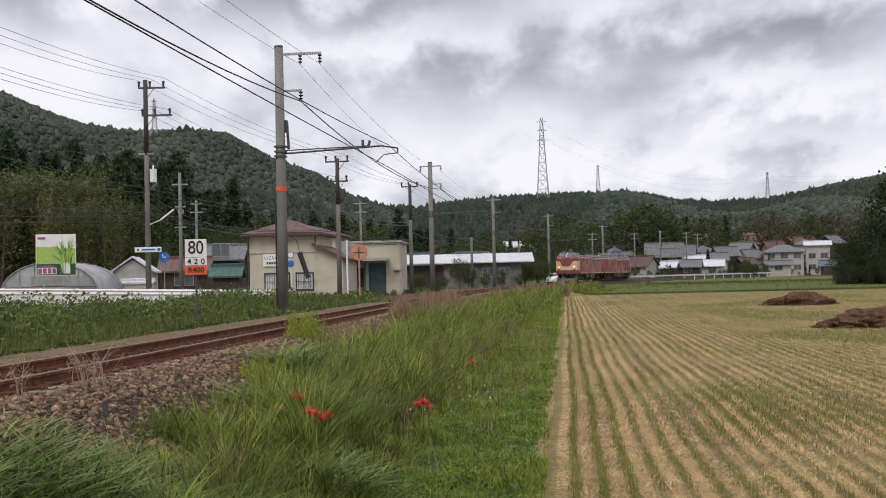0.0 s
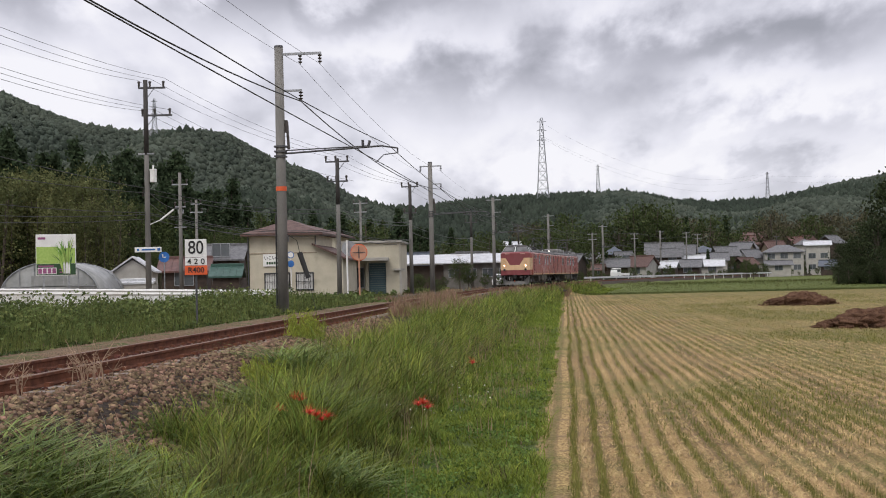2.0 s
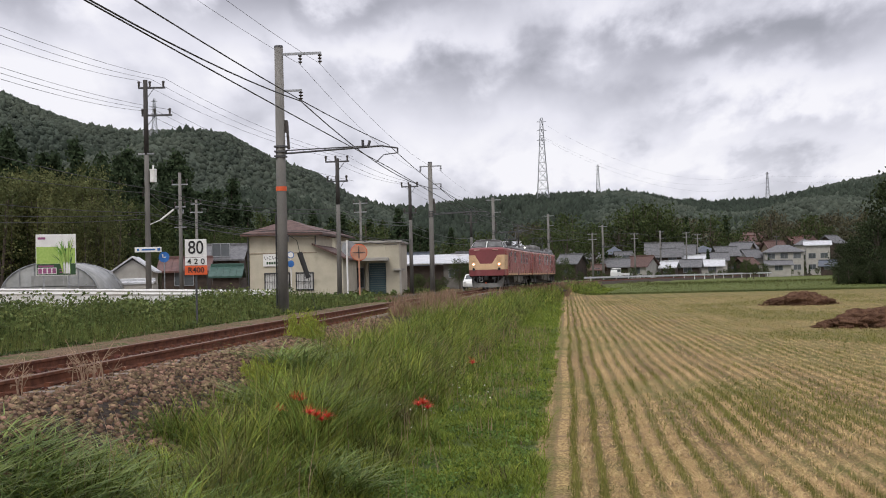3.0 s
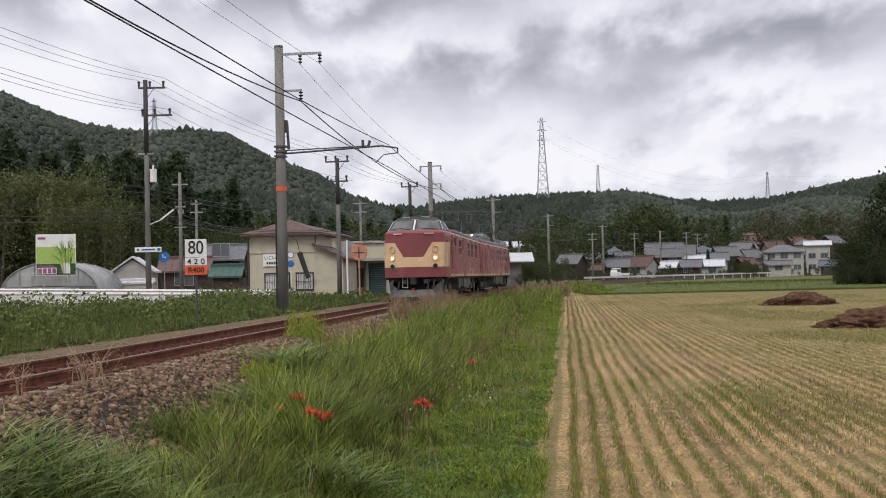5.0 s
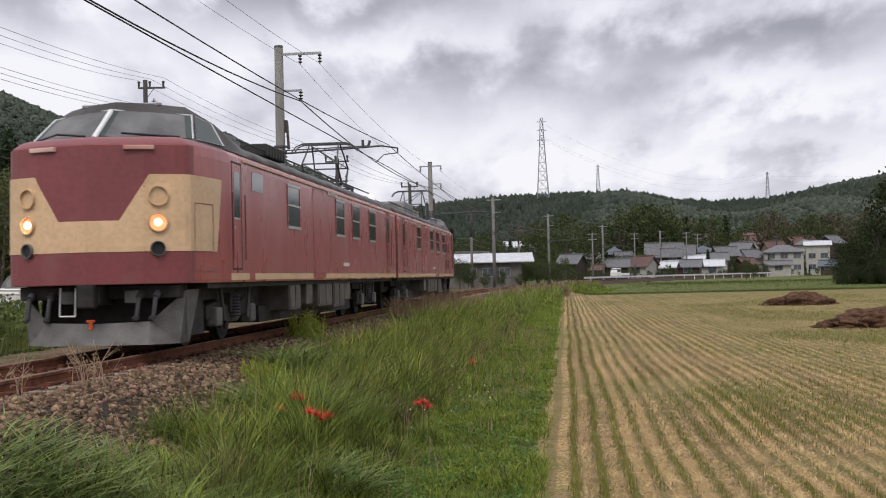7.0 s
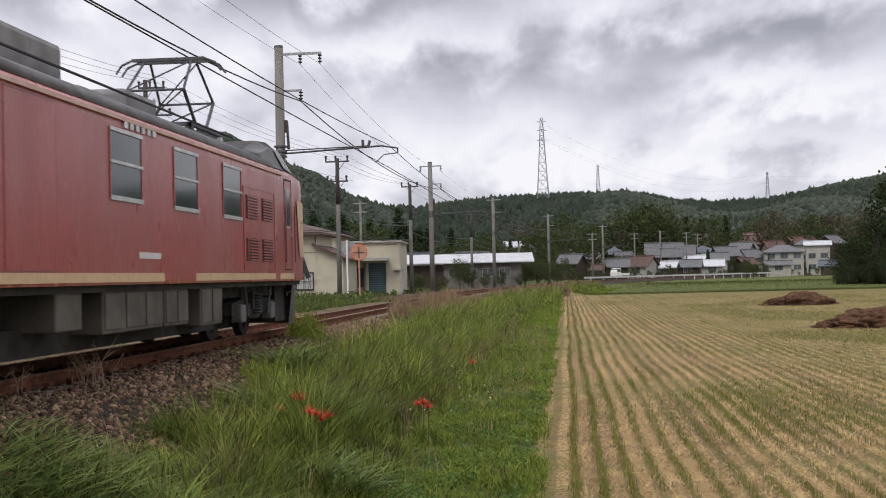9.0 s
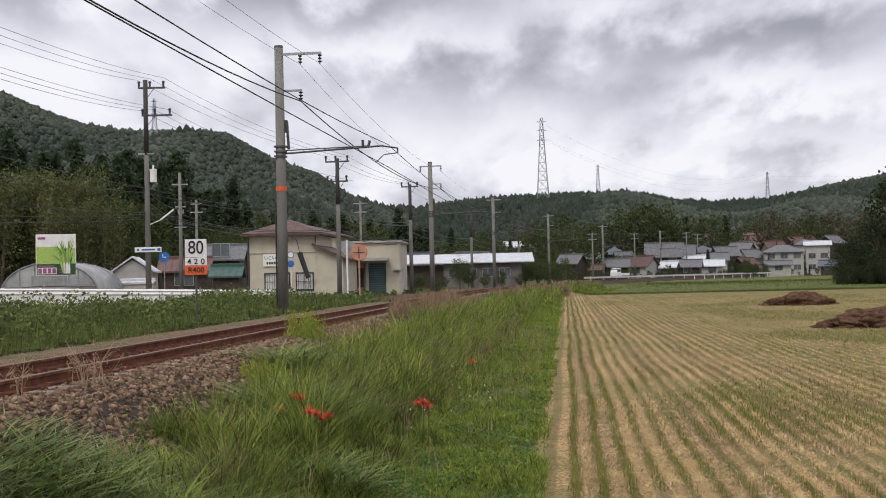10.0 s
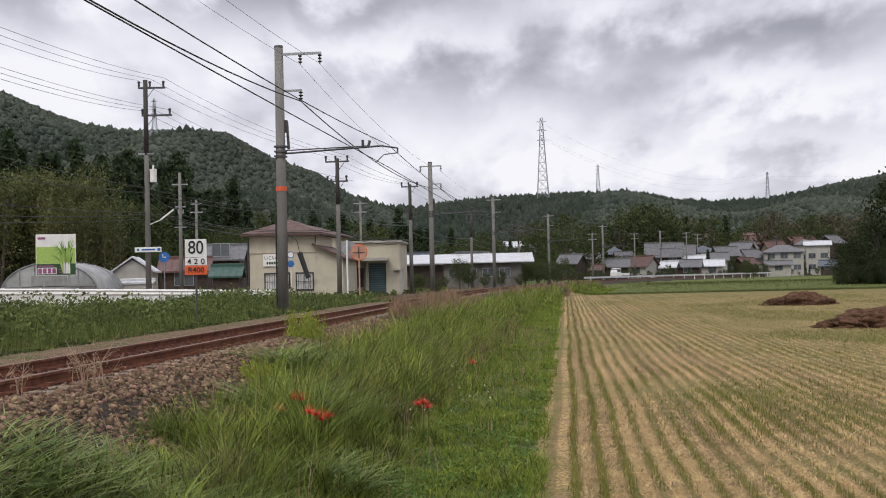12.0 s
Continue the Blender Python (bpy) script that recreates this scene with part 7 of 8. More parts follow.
    v, f = cards(pos, 0.022 + 0.03 * rng.random(k.sum()), rng, 0.5, 0.85)
    stuff("clover", v, f, CLOVER, "low clover and herbs beside the stubble field", "weeds")
    # clumps of long arching grass nearest to the tripod
    bag = []
    for cx, cy, n, hgt in ((-3.45, 9.9, 460, 0.52), (-2.95, 9.4, 420, 0.52), (-3.75, 10.8, 380, 0.44), (-2.35, 9.6, 300, 0.5), (-2.9, 10.6, 300, 0.42), (-3.15, 8.7, 340, 0.5), (-1.7, 10.2, 500, 0.42), (-1.9, 15.2, 700, 0.75), (-2.3, 19.5, 600, 0.8), (-1.2, 12.5, 500, 0.5)):
        r = 0.42 * np.sqrt(rng.random(n))
        a = rng.random(n) * 6.283
        x, y = cx + r * np.cos(a), cy + r * np.sin(a)
        pos = np.stack([x, y, ground_z(x, y) - 0.02], -1)
        hh = hgt * (0.6 + 0.6 * rng.random(n))
        bag.append(blades(pos, hh, 0.028 * (0.6 + 0.7 * rng.random(n)), hh * (0.9 + 1.0 * rng.random(n)), rng, 0.97, 7))
    v, f = joined(bag)
    stuff("arching_grass", v, f, GRASS_ARCH, "clump of long arching grass", "grass")
    bag = []
    for cs, co, n, hgt in ((-38.2, 1.75, 160, 0.13), (-38.4, 1.62, 90, 0.10), (-44.2, 2.3, 120, 0.2), (-43.0, 2.45, 140, 0.22), (-41.2, 2.4, 140, 0.2)):
        x, y = line_points(cs + 0.22 * rng.standard_normal(n), co + 0.12 * rng.standard_normal(n))
        hh = hgt * (0.5 + 0.7 * rng.random(n))
        z = np.full(n, -0.26 if co < 2 else -0.5)
        bag.append(blades(np.stack([x, y, z], -1), hh, 0.016 * np.ones(n), hh * (0.4 + 0.8 * rng.random(n)), rng, 0.6, 3))
    v, f = joined(bag)
    stuff("ballast_tufts", v, f, GRASS_SHORT, "small green tufts growing on the ballast", "grass")
    # reddish dry grass at the foot of the second mast and by the rails
    bag = []
    for s0, s1, o0, o1, n, hgt, w in ((-23, -3, 1.1, 2.5, 7000, 0.68, 0.016), (-8, 22, 1.6, 3.0, 2600, 0.5, 0.02), (22, 100, 1.6, 3.3, 5000, 0.55, 0.045), (8, 60, -4.2, -2.2, 3800, 0.55, 0.03)):
        s, o = s0 + (s1 - s0) * rng.random(n), o0 + (o1 - o0) * rng.random(n)
        x, y = line_points(s, o)
        pt = np.array([noise.noise((a * 0.3, b * 0.3, 9.0)) for a, b in zip(x, y)])
        keep = (pt > -0.12) | (n < 500)
        x, y, o = x[keep], y[keep], o[keep]
        m = len(x)
        hh = hgt * (0.4 + 0.8 * rng.random(m))
        pos = np.stack([x, y, np.where(np.abs(o) < 1.75, -0.2, ground_z(x, y))], -1)
        bag.append(blades(pos, hh, w * (0.5 + rng.random(m)), hh * (0.3 + 0.6 * rng.random(m)), rng, 0.6, 3))
    n = 5200
    s = -50 + 52 * rng.random(n)
    o = -1.7 - 2.4 * rng.random(n)
    x, y = line_points(s, o)
    pt = np.array([noise.noise((a * 0.8, b * 0.8, 51.0)) for a, b in zip(x, y)])
    k = pt > 0.0
    hh = 0.05 + 0.16 * rng.random(k.sum()) ** 2
    bag.append(blades(np.stack([x[k], y[k], np.full(k.sum(), -0.26)], -1), hh, 0.012 * np.ones(k.sum()), hh * 1.2 * rng.random(k.sum()), rng, 0.6, 3))
    v, f = joined(bag)
    stuff("dry_grass", v, f, GRASS_DRY, "reddish dry grass beside the rails", "grass")


def dead_stalks(x, y, n, hgt, seed):
    """A dry, branching weed beside the rail."""
    rng = np.random.default_rng(seed)
    ob = empty("dead_weed", Matrix.Translation((x, y, -0.20)), "dry tan branching weed beside the rail", "weed", "dry weeds by the rail")
    rows = []
    for i in range(n):
        a, ln = rng.random() * 6.28, hgt * (0.5 + 0.6 * rng.random())
        b = np.array([0.12 * rng.normal(), 0.12 * rng.normal(), 0])
        m1 = b + np.array([0.18 * math.cos(a), 0.18 * math.sin(a), 0.8]) * ln * 0.6
        m2 = b + np.array([0.45 * math.cos(a), 0.45 * math.sin(a), 1.0]) * ln
        rows.append((tuple(b), tuple(m1), 0.007, 0.005))
        rows.append((tuple(m1), tuple(m2), 0.005, 0.002))
        for k in range(3):
            c = a + rng.normal() * 0.9
            q = m1 + np.array([math.cos(c), math.sin(c), 0.9 * rng.random()]) * ln * 0.3
            rows.append((tuple(m1), tuple(q), 0.004, 0.0015))
    part("stalk", tubes(*rows, n=4), DEAD_STALK, ob)
    pos = np.array([r[1] for r in rows if r[3] < 0.004])
    pos = np.repeat(pos, 2, axis=0) + rng.normal(size=(2 * len(pos), 3)) * 0.015
    v, f = cards(pos, 0.04, rng, 1.0, 0.25)
    sd = new("seed_head", mesh_of("seed_head", v, f, DEAD_STALK))
    sd.parent = ob
    tagged(sd, "tan seed heads", kind="stuff")


for dx, dy, dn, dh in ((-4.16, 14.4, 7, 0.62), (-4.28, 14.8, 6, 0.6), (-4.02, 14.3, 5, 0.55), (-4.45, 13.2, 4, 0.5), (-4.70, 13.6, 3, 0.45)):
    dead_stalks(dx, dy, dn, dh, int(dy * 100))


def verge_weeds():
    """The broad-leaved weeds between the track and the road."""
    rng = np.random.default_rng(21)
    bags, gb = [], []
    for s0, s1, n, size in ((-50, -28, 46000, 0.066), (-28, 4, 30000, 0.095), (4, 60, 12000, 0.22)):
        s = s0 + (s1 - s0) * rng.random(n)
        o = -3.1 - 8.6 * rng.random(n) ** 1.1
        x, y = line_points(s, o)
        patch = np.array([noise.noise((a * 0.35, b * 0.35, 6.0)) for a, b in zip(x, y)])
        tuft = np.array([noise.noise((a * 1.3, b * 1.3, 4.0)) for a, b in zip(x, y)])
        top = (0.05 + 0.50 * smooth_step(-3.3, -5.6, o)) * (0.85 + 1.3 * patch.clip(-0.6, 1) + 1.1 * tuft).clip(0.12, 2.2)
        lit = rng.random(n) < 0.10
        top = top * np.where(s > 0, 0.6, 1.0) * (1 - 0.2 * smooth_step(-8, -10.5, o))
        top = np.where((s > 18) & (o > -7.1) & (o < -4.3), -0.3, top)
        g = ground_z(x, y)
        pos = np.stack([x, y, g + top * (1 - 0.6 * rng.random(n) ** 2) + 0.16 * lit * rng.random(n) * (top > 0)], -1)
        bags.append(cards(pos, size * (0.6 + 0.8 * rng.random(n)), rng, 0.6, 0.8))
        m = n // 2
        hh = top[:m] * 0.9 + np.where(top[:m] < 0, 0.0, 0.10) + 0.45 * (top[:m] > 0) * (patch[:m] < 0.10) * rng.random(m) ** 1.5
        gp = np.stack([x[:m], y[:m], g[:m] - 0.02], -1)
        gb.append(blades(gp, hh, size * 0.19 * np.ones(m), hh * 0.9 * rng.random(m), rng, 0.7, 3))
    n = 12000
    s = -46 + 42 * rng.random(n)
    o = -3.6 - 6.4 * rng.random(n)
    x, y = line_points(s, o)
    patch = np.array([noise.noise((a * 0.30, b * 0.30, 15.0)) for a, b in zip(x, y)]) + 0.35 * smooth_step(-30, -42, s)
    k = patch > 0.14
    lump = np.array([noise.noise((a * 0.9, b * 0.9, 18.0)) for a, b in zip(x[k], y[k])])
    top = 0.36 + 0.20 * lump + 0.10 * rng.random(k.sum()) - 0.25 * rng.random(k.sum()) ** 3
    v, f = cards(np.stack([x[k], y[k], ground_z(x[k], y[k]) + top * smooth_step(-3.3, -4.8, o[k])], -1), 0.10 + 0.07 * rng.random(k.sum()), rng, 1.1, 0.95)
    stuff("vine_leaves", v, f, VINE, "large dull green vine leaves over the weeds", "weeds")
    v, f = joined(bags)
    stuff("verge_weeds", v, f, LEAF_WEED, "dense broad-leaved green weeds along the track", "weeds")
    v, f = joined(gb)
    stuff("verge_grass", v, f, VERGE_GRASS, "tall wild grass among the weeds", "grass")


def goldenrod(x, y, n_stems, hgt, seed):
    """A yellow-green weed: stems with whorls of narrow leaves."""
    rng = np.random.default_rng(seed)
    z0 = float(ground_z(np.array([x]), np.array([y]))[0])
    ob = empty("goldenrod", Matrix.Translation((x, y, z0)), "yellow-green goldenrod weed in the grass", "weed", "goldenrod weeds")
    rows, pos, size = [], [], []
    for i in range(n_stems):
        a, r = rng.random() * 6.28, 0.22 * math.sqrt(rng.random())
        bx, by = r * math.cos(a), r * math.sin(a)
        hh = hgt * (0.65 + 0.4 * rng.random())
        tx, ty = bx * 1.5 + 0.04 * rng.normal(), by * 1.5 + 0.04 * rng.normal()
        rows.append(((bx, by, -0.05), (tx, ty, hh), 0.006, 0.003))
        for k in range(46):
            t = 0.25 + 0.75 * rng.random()
            rad = 0.075 * (1.1 - t)
            pos.append((bx + (tx - bx) * t + rng.normal() * rad, by + (ty - by) * t + rng.normal() * rad, hh * t + 0.02 * rng.normal()))
            size.append(0.11 * (1.2 - 0.6 * t))
    part("stem", tubes(*rows, n=4), STUBBLE, ob)
    v, f = cards(np.array(pos), np.array(size), rng, 1.5, 0.15)
    lf = new("leaves", mesh_of("leaves", v, f, GOLDENROD))
    lf.parent = ob


def spider_lily(x, y, z, seed):
    """A red spider lily: bare stem, curled petals and long stamens."""
    rng = np.random.default_rng(seed)
    ob = empty("spider_lily", Matrix.Translation((x, y, z)), "red spider lily blooming in the grass", "flower", "red spider lilies")
    part("stem", tubes(((0, 0, -0.45), (0.01, 0, 0.0), 0.005), n=5), STUBBLE, ob)
    n = 60
    v, f = blades(np.zeros((n, 3)), 0.03 + 0.06 * rng.random(n), 0.013 * np.ones(n), 0.07 + 0.07 * rng.random(n), rng, 0.9, 4)
    p = new("petals", mesh_of("petals", v, f, LILY_RED))
    p.parent = ob
    v, f = blades(np.zeros((24, 3)), 0.10 + 0.04 * rng.random(24), 0.003 * np.ones(24), 0.08 + 0.06 * rng.random(24), rng, 0.3, 4)
    p = new("stamens", mesh_of("stamens", v, f, LILY_RED))
    p.parent = ob


def field_straw():
    rng = np.random.default_rng(31)
    green, straw = [], []
    def spread(n):
        y = 11.5 * (110.0 / 11.5) ** rng.random(n)
        return y, rng.random(n) * 0.29 * y

    n = 112000
    y, lat = spread(n)
    w = 0.0065 + 0.00022 * y
    # most of it lies in windrows between the drilled rows
    heap = np.floor(lat / 0.30) * 0.30 + 0.225 + drill_wave(y) + 0.05 * rng.standard_normal(n)
    lat = np.where(rng.random(n) < 0.72, heap, lat)
    weedy = np.array([noise.noise((a * 0.16, b * 0.075, 40.0)) for a, b in zip(lat, y)]) + 0.30 * smooth_step(3, 10, lat) * smooth_step(24, 40, y) - 0.12
    k = weedy < 0.10 + 0.25 * rng.random(n)
    y, lat, w = y[k], lat[k], w[k]
    n = len(y)
    pos = np.stack([lat - 0.02 + 0.0976 * y, y, FIELD_Z + 0.005 + 0.025 * rng.random(n)], -1)
    hh = 0.012 + 0.05 * rng.random(n) ** 2
    straw.append(blades(pos, hh, w * (0.5 + 0.7 * rng.random(n)), 0.10 + 0.14 * rng.random(n), rng, 0.1, 1))
    n = 66000
    y, lat = spread(n)
    row = np.floor(lat / 0.30) * 0.30 + 0.07
    fade = np.array([noise.noise((a * 0.9, b * 0.30, 2.0)) for a, b in zip(row, y)])
    k = (fade + 0.28 * rng.standard_normal(n) > 0.10) | (row < 0.7)
    y, row = y[k], row[k]
    m = len(y)
    lat = row + drill_wave(y) + 0.030 * rng.standard_normal(m)
    pos = np.stack([lat + 0.0976 * y, y, np.full(m, FIELD_Z)], -1)
    hh = (0.04 + 0.075 * rng.random(m)) * np.where(row < 0.5, 1.25, 1.0)
    green.append(blades(pos, hh, (0.005 + 0.0002 * y) * (0.6 + 0.7 * rng.random(m)), hh * 0.5 * rng.random(m), rng, 0.4, 2))
    n = 60000
    y, lat = spread(n)
    weedy = np.array([noise.noise((a * 0.16, b * 0.075, 40.0)) for a, b in zip(lat, y)]) + 0.30 * smooth_step(3, 10, lat) * smooth_step(24, 40, y) - 0.12
    k = weedy > 0.10 + 0.25 * rng.random(n)
    y, lat = y[k], lat[k]
    m = len(y)
    hh = 0.03 + 0.06 * rng.random(m)
    green.append(blades(np.stack([lat + 0.0976 * y, y, np.full(m, FIELD_Z)], -1), hh, (0.008 + 0.0004 * y) * (0.6 + 0.7 * rng.random(m)), hh * 0.9 * rng.random(m), rng, 0.5, 2))
    v, f = joined(straw)
    stuff("straw_litter", v, f, STRAW, "cut pale straw lying on the harvested field", "straw")
    v, f = joined(green)
    stuff("rice_stubble", v, f, STUBBLE, "green rice stubble regrowing in rows", "stubble")


def soil_pile(x, y, w, h, seed):
    bm = bmesh.new()
    bmesh.ops.create_icosphere(bm, subdivisions=5, radius=1.0)
    for v in bm.verts:
        d = v.co.copy()
        r = 1 + 0.10 * noise.noise(d * 22 + Vector((seed, 3, 0))) + 0.28 * noise.noise(d * 1.8 + Vector((seed, 0, 0))) + 0.14 * noise.noise(d * 5.5 + Vector((0, seed, 0))) + 0.07 * noise.noise(d * 14) + 0.05 * noise.noise(d * 30)
        v.co = Vector((d.x * w / 2 * r, d.y * w * 0.33 * r, max(d.z, -0.15) * h * r * (1 - 0.25 * abs(d.x))))
    ob = empty("soil_pile", Matrix.Translation((x, y, FIELD_Z)), "heap of loose reddish-brown soil on the field", "soil pile", "soil piles")
    part("soil_body", bm, SOIL, ob, "", True)
    rng = np.random.default_rng(seed)
    bm = bmesh.new()
    for i in range(260):
        a, r = rng.random() * 6.28, rng.random() ** 0.6
        px_, py_ = r * math.cos(a) * w * 0.62, r * math.sin(a) * w * 0.38
        pz = max(0.0, h * (1 - r * 1.05) * 1.0)
        bmesh.ops.create_icosphere(bm, subdivisions=1, radius=0.025 + 0.07 * rng.random() ** 2, matrix=Matrix.Translation((px_, py_, pz + 0.02)) @ Matrix.Rotation(rng.random() * 6, 4, "X"))
    tagged(part("clods", bm, SOIL, ob), kind="stuff")


# ---------------------------------------------------------------- trees
def tree_proto(name, kind, hgt, seed, label, cat="tree", share=1.0):
    rng = np.random.default_rng(seed)
    ob = empty(name, Matrix.Identity(4), label, cat, "trees of the valley")
    rows = [((0, 0, -0.5), (0.02 * hgt, 0, hgt * 0.55), 0.028 * hgt, 0.016 * hgt), ((0.02 * hgt, 0, hgt * 0.55), (0, 0.01 * hgt, hgt * 0.93), 0.016 * hgt, 0.004 * hgt)]
    pos, size = [], []
    if kind == "cedar":
        for k in range(95):
            t = 0.14 + 0.86 * rng.random() ** 0.9
            a = rng.random() * 6.28
            reach = hgt * 0.20 * (1.03 - t) ** 0.75 * (0.65 + 0.5 * rng.random())
            tip = np.array([reach * math.cos(a), reach * math.sin(a), hgt * t - reach * 0.25])
            root = np.array([0, 0, hgt * t])
            if k % 6 == 0:
                rows.append((tuple(root), tuple(tip), 0.004 * hgt, 0.001 * hgt))
            n = int(34 * share)
            u = rng.random(n) ** 0.6
            q = root + (tip - root) * u[:, None] + rng.standard_normal((n, 3)) * hgt * 0.016
            pos.append(q)
            size.append(hgt * (0.022 + 0.016 * rng.random(n)))
    elif kind in ("broad", "dark", "brown"):
        low = 0.48 if kind == "dark" else 0.60
        for k in range(70 if kind == "dark" else 46):
            d = rng.standard_normal(3)
            d /= np.linalg.norm(d)
            r = 0.62 + 0.38 * rng.random()
            c = np.array([d[0] * hgt * 0.34 * r, d[1] * hgt * 0.34 * r, hgt * (low + (0.96 - low) * d[2] * r)])
            if k % 4 == 0:
                rows.append(((0.01 * hgt, 0, hgt * 0.42), tuple(c), 0.009 * hgt, 0.002 * hgt))
            n = int(70 * share)
            q = c + rng.standard_normal((n, 3)) * hgt * 0.052 * (0.7 + 0.6 * rng.random())
            pos.append(q)
            size.append(hgt * (0.022 + 0.018 * rng.random(n)))
    else:
        rows = []
        for k in range(34):
            a, r = rng.random() * 6.28, hgt * 0.30 * math.sqrt(rng.random())
            bx, by = r * math.cos(a), r * math.sin(a)
            hh = hgt * (0.7 + 0.35 * rng.random())
            lean = hgt * 0.16 * rng.random()
            b = rng.random() * 6.28
            rows.append(((bx, by, -0.4), (bx + lean * 0.4 * math.cos(b), by + lean * 0.4 * math.sin(b), hh * 0.8), 0.006 * hgt, 0.003 * hgt))
            n = 260
            t = 0.30 + 0.70 * rng.random(n) ** 0.8
            q = np.stack([bx + lean * t ** 2.5 * math.cos(b) * 1.2, by + lean * t ** 2.5 * math.sin(b) * 1.2, hh * t], -1) + rng.standard_normal((n, 3)) * hgt * 0.062 * (1.25 - 0.8 * t)[:, None]
            pos.append(q)
            size.append(hgt * (0.016 + 0.014 * rng.random(n)))
    part("trunk", tubes(*rows, n=6), BARK, ob)
    v, f = cards(np.concatenate(pos), np.concatenate(size) * (1.0 if share == 1.0 else 1.5), rng, 0.9, 0.6)
    cr = new("crown", mesh_of("crown", v, f, {"cedar": LEAF_CEDAR, "broad": LEAF_BROAD, "bamboo": LEAF_BAMBOO, "dark": LEAF_DARK, "brown": LEAF_BROWN}[kind]))
    cr.parent = ob
    return ob


def plant_trees():
    protos = {
        "cedar": [tree_proto("cedar_tree", "cedar", 10.0, 1, "dark green cedar tree with a pointed crown"), tree_proto("cedar_tree", "cedar", 10.0, 2, "dark green cedar tree with a ragged crown")],
        "broad": [tree_proto("leafy_tree", "broad", 10.0, 3, "dark green broad-leaved tree"), tree_proto("leafy_tree", "broad", 10.0, 4, "broad-leaved tree with an uneven crown")],
        "far_cedar": [tree_proto("cedar_tree", "cedar", 10.0, 12, "distant dark cedar tree behind the village", share=0.35)],
        "far_broad": [tree_proto("leafy_tree", "broad", 10.0, 13, "distant broad-leaved tree by the village", share=0.33), tree_proto("leafy_tree", "broad", 10.0, 14, "distant bushy tree by the village", share=0.33)],
        "far_brown": [tree_proto("leafy_tree", "brown", 10.0, 15, "distant tree with brownish leaves", share=0.33)],
        "dark": [tree_proto("evergreen_tree", "dark", 10.0, 6, "very dark dense evergreen tree at the field edge"), tree_proto("evergreen_tree", "dark", 10.0, 7, "dark evergreen tree with a bushy crown")],
        "bamboo": [tree_proto("bamboo_clump", "bamboo", 10.0, 5, "pale green clump of bamboo", "bamboo")]}
    rng = random.Random(77)
    spots = []

    def put(kind, x, y, h, base=-0.4):
        if y > 180 and kind in ("cedar", "broad") and x > -25:
            kind = "far_" + kind
        elif y > 180 and kind == "dark":
            kind = "far_broad"
        p = rng.choice(protos[kind])
        m = Matrix.Translation((x, y, base)) @ Matrix.Rotation(rng.uniform(0, 6.28), 4, "Z") @ Matrix.Diagonal((h / 10 * rng.uniform(0.9, 1.2), h / 10 * rng.uniform(0.9, 1.2), h / 10, 1))
        spots.append((p, m))

    # the wooded slope at the left: cedars behind, bamboo and leafy trees in front
    for i in range(34):
        x = -74 + 46 * (i + rng.random()) / 34
        put("cedar", x, rng.uniform(165, 200), (23.0 if x < -56 else 20.5 if x > -47 else 19.0) * rng.uniform(0.85, 1.05) * (1.0 if x < -38 else 0.72), -0.3)
    for i in range(30):
        x = -66 + 40 * (i + rng.random()) / 30
        put("broad", x, rng.uniform(150, 172), rng.uniform(10, 13.5) * (1.0 if x < -40 else 0.66), -0.4)
    for i in range(17):
        x = -53 + 17.5 * (i + rng.random()) / 17
        put("bamboo", x, rng.uniform(126, 142), rng.uniform(10.5, 13.5) * (1.0 if x < -39 else 0.75))
    for i in range(26):
        x = -54 + 36 * (i + rng.random()) / 26
        put("broad", x, rng.uniform(122, 140), rng.uniform(4.5, 7.0))
    for i in range(10):
        put("cedar", rng.uniform(-45, -32), rng.uniform(150, 165), rng.uniform(13, 17))
    for i in range(14):
        put("broad", -36 + 14 * (i + rng.random()) / 14, rng.uniform(150, 180), rng.uniform(6, 8.5))
    for i in range(14):
        put("broad", -46 + 13 * (i + rng.random()) / 14, rng.uniform(143, 160), rng.uniform(8.5, 12))
    for i in range(22):
        put(rng.choice(("cedar", "broad")), -76 + 30 * (i + rng.random()) / 22, rng.uniform(160, 195), rng.uniform(15, 19.5))
    # behind the workshop and the village street
    for i in range(34):
        x = -56 + 54 * (i + rng.random()) / 34
        put(rng.choice(("cedar", "broad", "cedar")), x, rng.uniform(240, 300), rng.uniform(11, 16))
    for i in range(24):
        x = -8 + 40 * (i + rng.random()) / 24
        put(rng.choice(("cedar", "broad", "broad")), x, rng.uniform(240, 300), rng.uniform(7, 12))
    for i in range(30):
        x = 20 + 110 * (i + rng.random()) / 30
        put(rng.choice(("broad", "cedar", "far_brown")), x, rng.uniform(330, 390), rng.uniform(11, 18), 0.5)
    # brownish trees on the rise behind the last houses
    for i in range(26):
        x = 84 + 30 * (i + rng.random()) / 26
        put("far_brown", x, rng.uniform(362, 400), rng.uniform(9, 14.5) + 0.12 * (x - 84), -0.2)
    for x, y, h in ((46, 300, 17.5), (49, 305, 19.5), (52, 302, 18.0), (42, 297, 15.0), (38, 300, 13.5), (56, 305, 14.5), (34, 298, 12.0)):
        put("broad", x, y, h)
